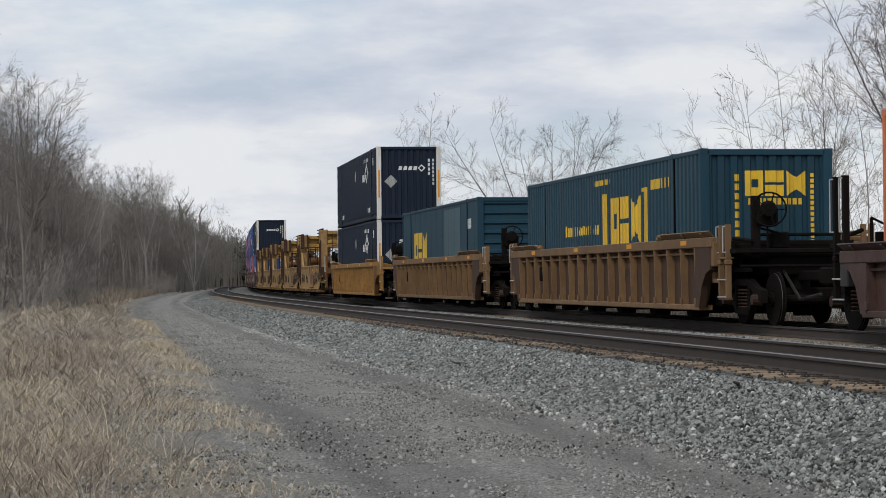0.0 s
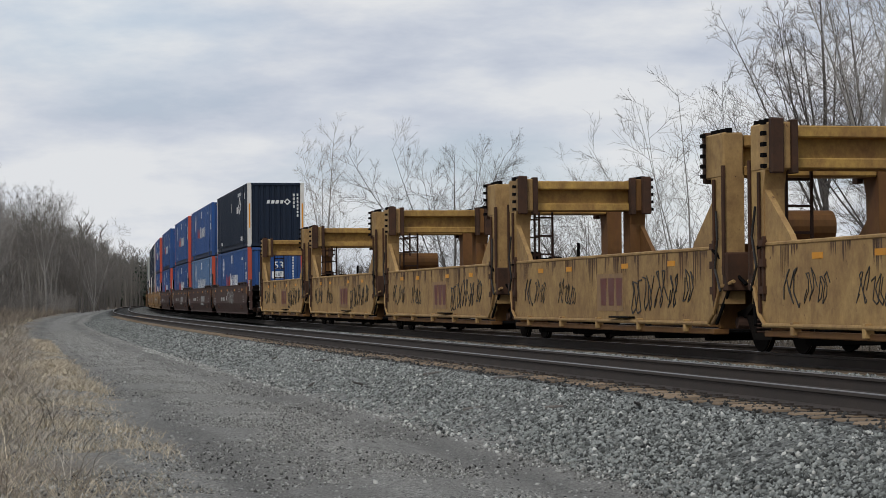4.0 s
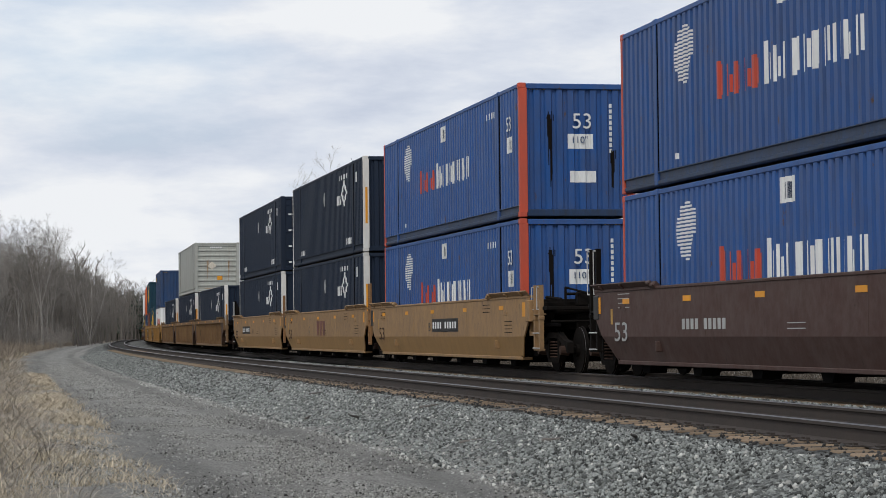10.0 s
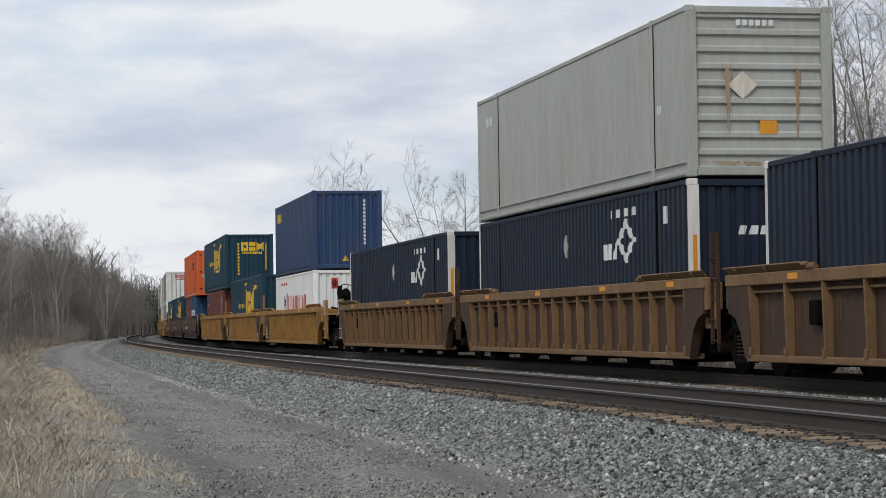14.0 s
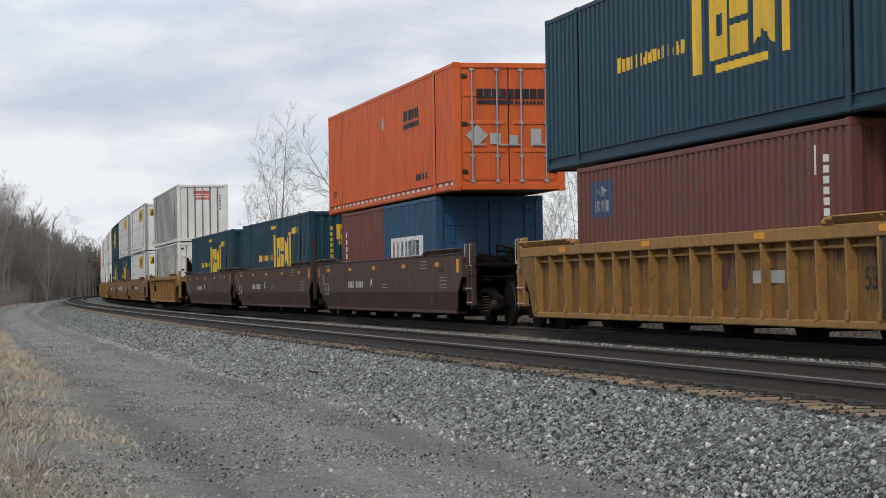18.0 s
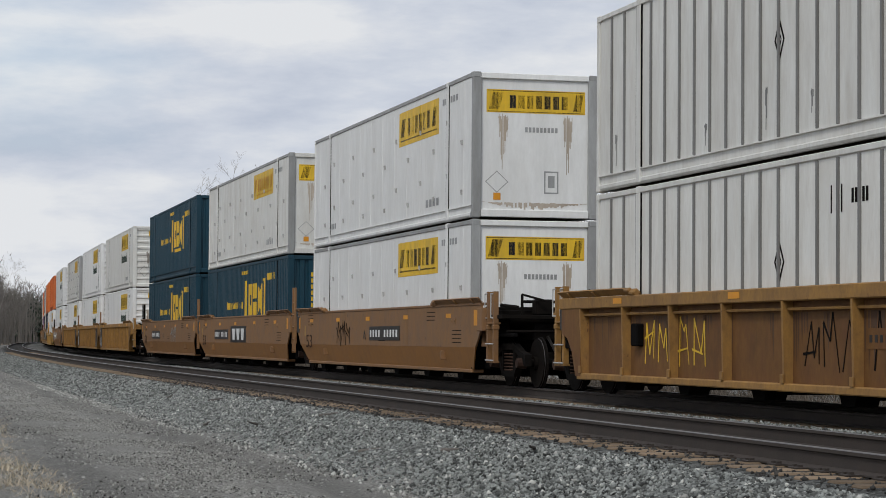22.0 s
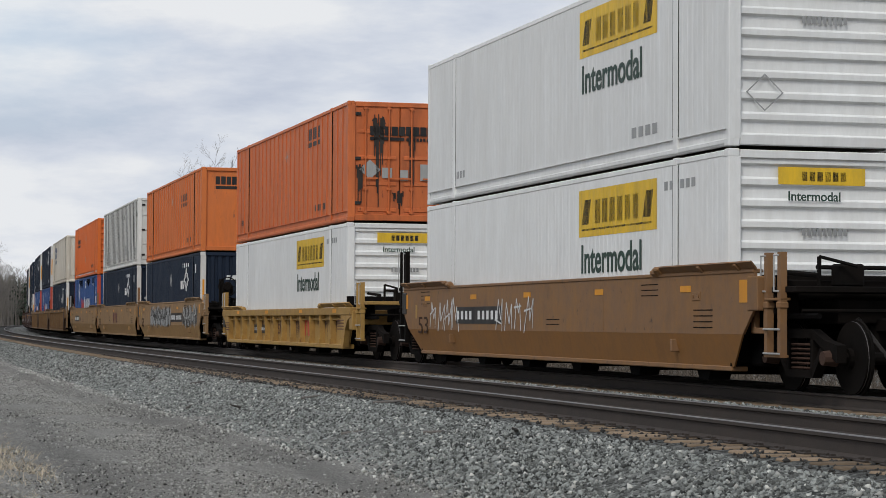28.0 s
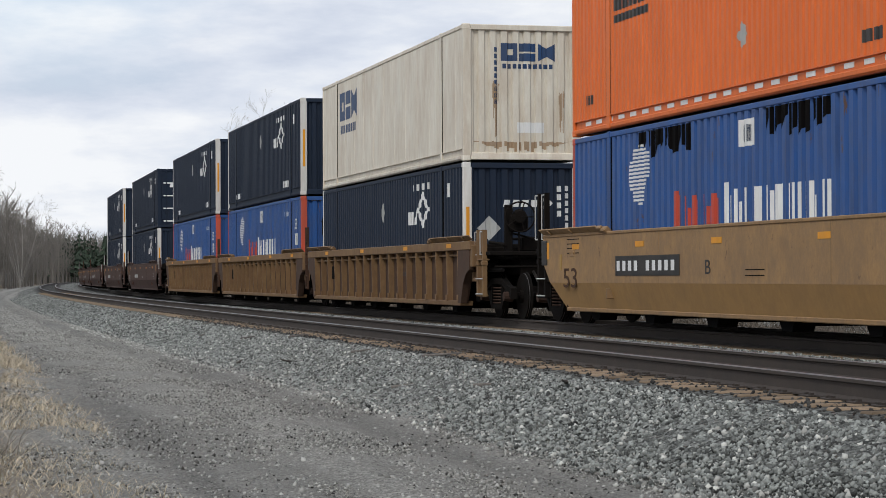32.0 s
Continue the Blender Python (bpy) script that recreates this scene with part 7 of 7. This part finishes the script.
# ---- sticks and lumps on the ballast ----
for s, o, ln, turn in ((19.8, 5.9, 0.75, 30), (14.6, 6.55, 0.8, 35), (27.5, 7.3, 0.3, 10), (33.0, 6.4, 0.5, 25), (12.5, 6.1, 0.55, -20), (16.9, 7.0, 0.4, 60), (23.2, 6.2, 0.6, 15), (24.6, 6.9, 0.35, -35), (30.2, 5.95, 0.45, 40), (37.5, 6.6, 0.5, 5), (42.0, 6.0, 0.6, 20)):
    x, y, a = on_track(s, o)
    z = float(offset_height(o, s, 0.0))
    st = Shape()
    for i in range(3):
        st.rod((ln * i / 3, 0.02 * math.sin(i * 2), 0.03 + 0.02 * i), (ln * (i + 1) / 3, 0.02 * math.sin(i * 2 + 2), 0.05 + 0.02 * i), 0.024 - 0.005 * i, 0.019 - 0.005 * i, 6)
    ob = part("stick", st, "bark", None, m=pose(x, y, z, 0, 0, math.degrees(a) + 180 + turn))
    tagged(ob, "dark broken stick lying on the ballast", "stick")


# ---- dead grass ----
def grass(name, label, count, s_range, o_range, height, mat, seed, clumps, power=1.0, inner=None, flat=0.3):
    r = np.random.RandomState(seed)
    cs = s_range[0] + (s_range[1] - s_range[0]) * r.rand(clumps) ** power
    co = o_range[0] + (o_range[1] - o_range[0]) * r.rand(clumps) ** 1.3
    if inner is not None:
        co = co + np.interp(cs, [0, 12, 24, 50, 90, 190], [11.7, 11.6, 11.4, 11.1, 10.9, 11.0])
    ch = height[0] + (height[1] - height[0]) * r.rand(clumps) ** 1.5
    patch = np.array([noise.noise(Vector((a * 0.22, b * 0.5, seed))) for a, b in zip(cs, co)])
    ch = ch * np.clip(0.95 + patch * 1.5, 0.35, 1.6)
    k = r.randint(0, clumps, count)
    spread = 0.10 + 0.22 * r.rand(count)
    ang = r.rand(count) * 6.28
    s, o = cs[k] + spread * np.cos(ang), co[k] + spread * np.sin(ang)
    x, y, _ = on_track(s, o)
    z = offset_height(o, s, 0.0) - 0.02
    h = ch[k] * (0.35 + 0.6 * r.rand(count))
    w = (0.0025 + 0.004 * r.rand(count)) * np.clip(np.hypot(x, y) / 30, 0.7, 4.0)
    yaw, lean, la = r.rand(count) * 6.28, flat + (0.8 + flat) * r.rand(count) ** 1.3, r.rand(count) * 6.28
    dx, dy, lx, ly = np.cos(yaw) * w, np.sin(yaw) * w, np.cos(la) * lean * h, np.sin(la) * lean * h
    p = np.stack([np.stack([x - dx, y - dy, z], -1), np.stack([x + dx, y + dy, z], -1), np.stack([x + dx * 0.8 + lx * 0.35, y + dy * 0.8 + ly * 0.35, z + h * 0.6], -1),
                  np.stack([x - dx * 0.8 + lx * 0.35, y - dy * 0.8 + ly * 0.35, z + h * 0.6], -1), np.stack([x + lx, y + ly, z + h], -1)], 1)
    f = np.array([(0, 1, 2), (0, 2, 3), (3, 2, 4)])
    f = (f[None] + 5 * np.arange(count)[:, None, None]).reshape(-1, 3)
    m = bpy.data.meshes.new(name)
    m.vertices.add(count * 5)
    m.vertices.foreach_set("co", p.reshape(-1))
    m.loops.add(len(f) * 3)
    m.loops.foreach_set("vertex_index", f.reshape(-1).astype(np.int32))
    m.polygons.add(len(f))
    m.polygons.foreach_set("loop_start", np.arange(0, len(f) * 3, 3, dtype=np.int32))
    m.update(calc_edges=True)
    m.materials.append(M[mat])
    return tagged(new(name, m), label, "grass", kind="stuff")


grass("dead_grass", "short pale straw along the road's edge", 60000, (1, 80), (-0.5, 2.6), (0.06, 0.2), "straw", 21, 3800, 1.0, True, 0.7)
grass("dead_grass", "brown dead grass and weeds beside the road", 110000, (1, 130), (0.8, 14), (0.14, 0.42), "sedge", 22, 9500, 0.85, True, 0.6)
grass("dead_grass", "straw tufts in the field", 50000, (8, 170), (0.8, 8), (0.14, 0.42), "straw", 23, 3600, 0.9, True, 0.5)
grass("dead_grass", "tangled grey weed stems in the verge", 45000, (4, 110), (0.4, 10), (0.2, 0.5), "weed", 26, 5200, 0.9, True, 1.1)
grass("dead_grass", "far dead grass below the wood", 40000, (110, 330), (1.0, 12), (0.5, 1.1), "sedge", 24, 5000, 1.0, True)
grass("dead_grass", "dark dead brush behind the train", 60000, (4, 260), (-18, -5.0), (0.4, 1.0), "darksedge", 25, 7000, 1.3)


# ---- bare trees ----
def tree_meshes(seed, height, fork, leaders, spread, trunk_r, counts=(15, 9, 4), sides=0.36, lean=0.0, one_sided=False):
    """A bare tree: a mesh of trunk and leaders, and a mesh of branches and twigs.
    fork: where the trunk parts, of the height; spread: how far the leaders lean out, degrees; sides: side branches, of a leader's length."""
    r = random.Random(seed)
    wood, fine = Shape(), Shape()

    def line(p, d, ln, segs, lift, wander):
        pts = [p]
        for i in range(segs):
            d = (d + Vector((r.uniform(-1, 1), r.uniform(-1, 1), r.uniform(-0.5, 0.5))) * wander + Vector((0, 0, lift))).normalized()
            pts.append(pts[-1] + d * ln / segs)
        return pts

    def off(pts, k, angle):
        q = k * (len(pts) - 1)
        j = min(int(q), len(pts) - 2)
        axis = (pts[j + 1] - pts[j]).normalized()
        side = axis.orthogonal().normalized()
        side.rotate(Matrix.Rotation(r.uniform(0, 6.28), 3, axis))
        return pts[j].lerp(pts[j + 1], q - j), (axis * math.cos(angle) + side * math.sin(angle)).normalized()

    def clothe(limb, ln, rad, t0):
        """Side branches, their twigs and the finest sprays along a leader."""
        for b in range(counts[0]):
            t = t0 + (1 - t0) * (b + r.random()) / counts[0]
            p, d = off(limb, t, radians(r.uniform(28, 62)))
            bl = ln * sides * r.uniform(0.7, 1.25) * (1.08 - 0.55 * t)
            branch = line(p, d, bl, 4, 0.05, 0.13)
            br = 0.27 * rad * (1.1 - 0.8 * t) + 0.005
            for j in range(4):
                fine.stem(branch[j], branch[j + 1], br * (1 - 0.2 * j), br * (0.8 - 0.2 * j) + 0.002)
            for c in range(counts[1]):
                u = r.uniform(0.15, 1.0)
                p, d = off(branch, u, radians(r.uniform(25, 55)))
                tl = bl * r.uniform(0.35, 0.65) * (1.15 - 0.55 * u)
                tw = line(p, d, tl, 2, 0.06, 0.14)
                fine.stem(tw[0], tw[1], 0.007, 0.0055)
                fine.stem(tw[1], tw[2], 0.0055, 0.003)
                for e in range(counts[2]):
                    p, d = off(tw, r.uniform(0.2, 1.0), radians(r.uniform(20, 50)))
                    fine.stem(p, p + d * tl * r.uniform(0.3, 0.6), 0.0045, 0.0022)

    trunk = line(Vector((0, 0, -0.3)), Vector((lean, r.uniform(-0.04, 0.04), 1)), height * fork + 0.3, 4, 0.01, 0.04)
    for i in range(4):
        wood.rod(trunk[i], trunk[i + 1], trunk_r * (1.12 - 0.1 * i), trunk_r * (1.02 - 0.1 * i), 7)
    for i in range(leaders):
        g = math.pi + r.uniform(-0.5, 0.5) if one_sided and i % 4 else i * 2.4 + r.uniform(-0.4, 0.4)
        out = radians(r.uniform(2, 7)) if i == 0 else radians(spread * r.uniform(0.45, 1.05))
        at = trunk[-1] if i < 2 else off(trunk, r.uniform(0.55, 1.0), 0.5)[0]
        ln = (height - at.z) * (1.0 if i == 0 else r.uniform(0.6, 0.85) if one_sided else r.uniform(0.72, 0.98)) / max(0.6, math.cos(out))
        limb = line(at, Vector((math.cos(g) * math.sin(out) + lean, math.sin(g) * math.sin(out), math.cos(out))), ln, 7, 0.025, 0.055)
        rad = trunk_r * (0.62 if i == 0 else r.uniform(0.28, 0.42))
        for j in range(7):
            wood.rod(limb[j], limb[j + 1], rad * (1 - 0.135 * j) + 0.004, rad * (0.865 - 0.135 * j) + 0.004, 5)
        clothe(limb, ln, rad, 0.1)
    return wood.mesh("trunk", False), fine.mesh("crown", False)


TREES = {
    "tall": tree_meshes(1, 13, 0.34, 4, 26, 0.15),
    "slim": tree_meshes(2, 13, 0.30, 3, 17, 0.11, (17, 8, 4), 0.25),
    "round": tree_meshes(3, 10.5, 0.22, 11, 56, 0.15, (13, 9, 4), 0.3),
    "forked": tree_meshes(7, 12.5, 0.38, 6, 36, 0.15, (14, 8, 4), 0.34),
    "vee": tree_meshes(11, 13.5, 0.46, 9, 26, 0.14, (15, 8, 4), 0.22, 0.0, True),
    "thin": tree_meshes(9, 11, 0.25, 2, 12, 0.07, (19, 8, 3), 0.22),
    "fan": tree_meshes(12, 10, 0.10, 7, 36, 0.07, (11, 7, 3), 0.26),
}
BUSHES = {"bush": tree_meshes(15, 2.8, 0.04, 9, 55, 0.035, (6, 5, 3), 0.4), "brush": tree_meshes(16, 4.2, 0.04, 8, 34, 0.04, (8, 5, 3), 0.34)}


def tree(kind, x, y, z, scale, turn, tone="dark", label="", name="tree"):
    wood, fine = (TREES if kind in TREES else BUSHES)[kind]
    root = tagged(new(name), label or ("bare pale-barked tree behind the tracks" if tone == "pale" else "bare dark-limbed leafless tree"), name, "bare trees")
    root.matrix_basis = pose(x, y, z, 0, 0, turn) @ Matrix.Diagonal((scale, scale, scale, 1))
    part("trunk", wood, {"dark": "bark", "pale": "palebark", "wood": "woodbark"}[tone], root)
    part("crown", fine, {"dark": "twig", "pale": "paletwig", "wood": "woodtwig"}[tone], root)
    return root


def at_sight(az, dist):
    return dist * math.sin(radians(az)), dist * math.cos(radians(az))


# behind the train: degrees to the right of +y, distance
for az, dist, kind, scale, turn, tone in ((-3.1, 190, "slim", 1.28, 20, "pale"), (-3.6, 196, "thin", 1.05, 80, "pale"), (-2.75, 194, "thin", 1.1, 150, "pale"), (0.3, 150, "round", 1.12, 0, "dark"), (2.9, 150, "fan", 1.0, 120, "dark"),
                                          (2.2, 160, "fan", 0.98, 200, "pale"), (3.7, 140, "fan", 0.95, 10, "dark"), (4.6, 125, "fan", 0.92, 50, "pale"), (5.4, 110, "thin", 0.75, 250, "pale"),
                                          (6.4, 100, "fan", 1.14, 90, "pale"), (7.35, 95, "thin", 1.02, 140, "dark"), (8.3, 92, "fan", 1.0, 30, "pale"), (9.9, 84, "vee", 1.08, 0, "dark"),
                                          (11.0, 80, "tall", 1.18, 70, "pale"), (11.35, 86, "tall", 1.06, 220, "dark"), (12.3, 84, "round", 1.0, 310, "dark"), (13.6, 76, "forked", 1.2, 20, "pale"),
                                          (12.9, 90, "slim", 1.1, 95, "pale"), (15.0, 74, "tall", 1.1, 160, "dark"), (-1.3, 190, "round", 0.62, 300, "dark"), (-8.9, 320, "fan", 1.42, 45, "pale")):
    x, y = at_sight(az, dist)
    tree(kind, x, y, -0.5, scale, turn, tone)
r_tree = random.Random(8)
for i in range(46):
    az = r_tree.uniform(-5.5, 15) if i < 22 else r_tree.uniform(9.5, 16)
    dist = np.interp(az, [-5.5, 0, 6, 15], [215, 140, 105, 70]) * r_tree.uniform(0.95, 1.25)
    x, y = at_sight(az, dist)
    tree(r_tree.choice(("bush", "brush", "brush")), x, y, -0.5, r_tree.uniform(0.6, 1.05) * (1.0 if i < 22 else 1.45), r_tree.uniform(0, 360), "pale" if i < 22 and r_tree.random() < 0.4 else "dark", "leafless dark brush behind the track", "bush")
# the wood on the left of the road
for row, (o0, o1, step, s0, s1) in enumerate(((15, 19, 5.2, 84, 420), (19, 27, 4.6, 90, 420), (27, 40, 5.5, 96, 420))):
    s = s0
    while s < s1:
        x, y, _ = on_track(s, r_tree.uniform(o0, o1) - 3.0 * (s > 220))
        tree(r_tree.choice(("tall", "slim", "forked", "thin", "tall", "slim")), float(x), float(y), 0.1, r_tree.uniform(0.9, 1.26) * (0.85 if row == 0 else 1.0) * float(np.interp(s, [80, 110, 150, 250], [0.74, 0.88, 1.0, 0.98])), r_tree.uniform(0, 360),
             "pale" if r_tree.random() < 0.3 else "wood", "bare grey tree in the wood beside the road")
        s += step * r_tree.uniform(0.6, 1.4)
s = 62
while s < 420:
    x, y, _ = on_track(s, r_tree.uniform(13.5, 20) - 3.0 * (s > 220) + max(0, 84 - s) * 0.15)
    tree(r_tree.choice(("bush", "bush", "brush")), float(x), float(y), 0.1, r_tree.uniform(0.5, 1.0) * (0.6 if s < 84 else 1), r_tree.uniform(0, 360), "pale" if r_tree.random() < 0.6 else "wood", "pale leafless undergrowth at the wood's edge", "bush")
    s += r_tree.uniform(2.6, 5.6)


# ---- far woods, joined ----
def far_wood(name, label, count, s_range, o_range, height, seed, mat="twig"):
    r, sh = random.Random(seed), Shape()
    for i in range(count):
        s, o = r.uniform(*s_range), r.uniform(*o_range)
        x, y, _ = on_track(s, o)
        p = Vector((float(x), float(y), -0.5))
        h = r.uniform(*height)
        q = p + Vector((r.uniform(-0.6, 0.6), r.uniform(-0.6, 0.6), h))
        sh.stem(p, q, 0.16, 0.05)
        for k in range(16):
            t = r.uniform(0.15, 1.0)
            a = p.lerp(q, t)
            g = r.uniform(0, 6.28)
            ln = h * r.uniform(0.12, 0.3) * (1.15 - 0.6 * t)
            e = a + Vector((math.cos(g) * ln * 0.6, math.sin(g) * ln * 0.6, ln * 0.8))
            sh.stem(a, e, 0.06, 0.025)
            for w in range(4):
                b = a.lerp(e, r.uniform(0.4, 1))
                sh.stem(b, b + Vector((r.uniform(-1, 1), r.uniform(-1, 1), r.uniform(0.2, 1.3))) * ln * 0.5, 0.03, 0.015)
    ob = new(name, sh.mesh(name, False))
    ob.material_slots[0].link = "OBJECT"
    ob.material_slots[0].material = M[mat]
    return tagged(ob, label, "woods", kind="stuff")


far_wood("far_woods", "distant bare woods beyond the bend", 1500, (300, 640), (9.5, 60), (9.0, 14.0), 31, "woodtwig")
far_wood("far_woods", "bare woods far behind the track", 420, (150, 600), (-90, -24), (4, 7), 32)
far_wood("far_woods", "woods closing the view past the bend", 500, (560, 1100), (-50, 60), (9, 14), 34, "woodtwig")
far_wood("far_woods", "depth of the wood beside the road", 650, (100, 430), (30, 85), (9, 14), 33, "woodtwig")


def far_pines(count, seed):
    """Pines on the rise beyond the bend, each a stem with drooping boughs in tiers."""
    r, sh = random.Random(seed), Shape()
    for i in range(count):
        x, y = at_sight(r.uniform(-8.9, -6.6), r.uniform(520, 640))
        h = r.uniform(8, 12.5)
        sh.stem(Vector((x, y, -0.5)), Vector((x, y, h)), 0.18, 0.04)
        for tier in range(9):
            z = h * (0.3 + 0.7 * tier / 9)
            for k in range(6):
                g, ln = r.uniform(0, 6.28), h * 0.2 * (1.05 - tier / 9) * r.uniform(0.7, 1.2)
                side = Vector((-math.sin(g), math.cos(g), 0)) * ln * 0.35
                a, e = Vector((x, y, z + 0.5)), Vector((x + math.cos(g) * ln, y + math.sin(g) * ln, z - ln * 0.25))
                sh.add([a, e - side, e + Vector((0, 0, -0.3)), e + side], [(0, 1, 2), (0, 2, 3)])
    ob = new("far_pines", sh.mesh("far_pines", False))
    ob.material_slots[0].link = "OBJECT"
    ob.material_slots[0].material = M["conifer"]
    return tagged(ob, "dark distant pines above the bare woods", "woods", kind="stuff")


far_wood("far_woods", "young growth filling the wood beside the road", 460, (86, 330), (15.5, 36), (3.5, 8.5), 35, "woodtwig")
far_pines(70, 41)


motions()
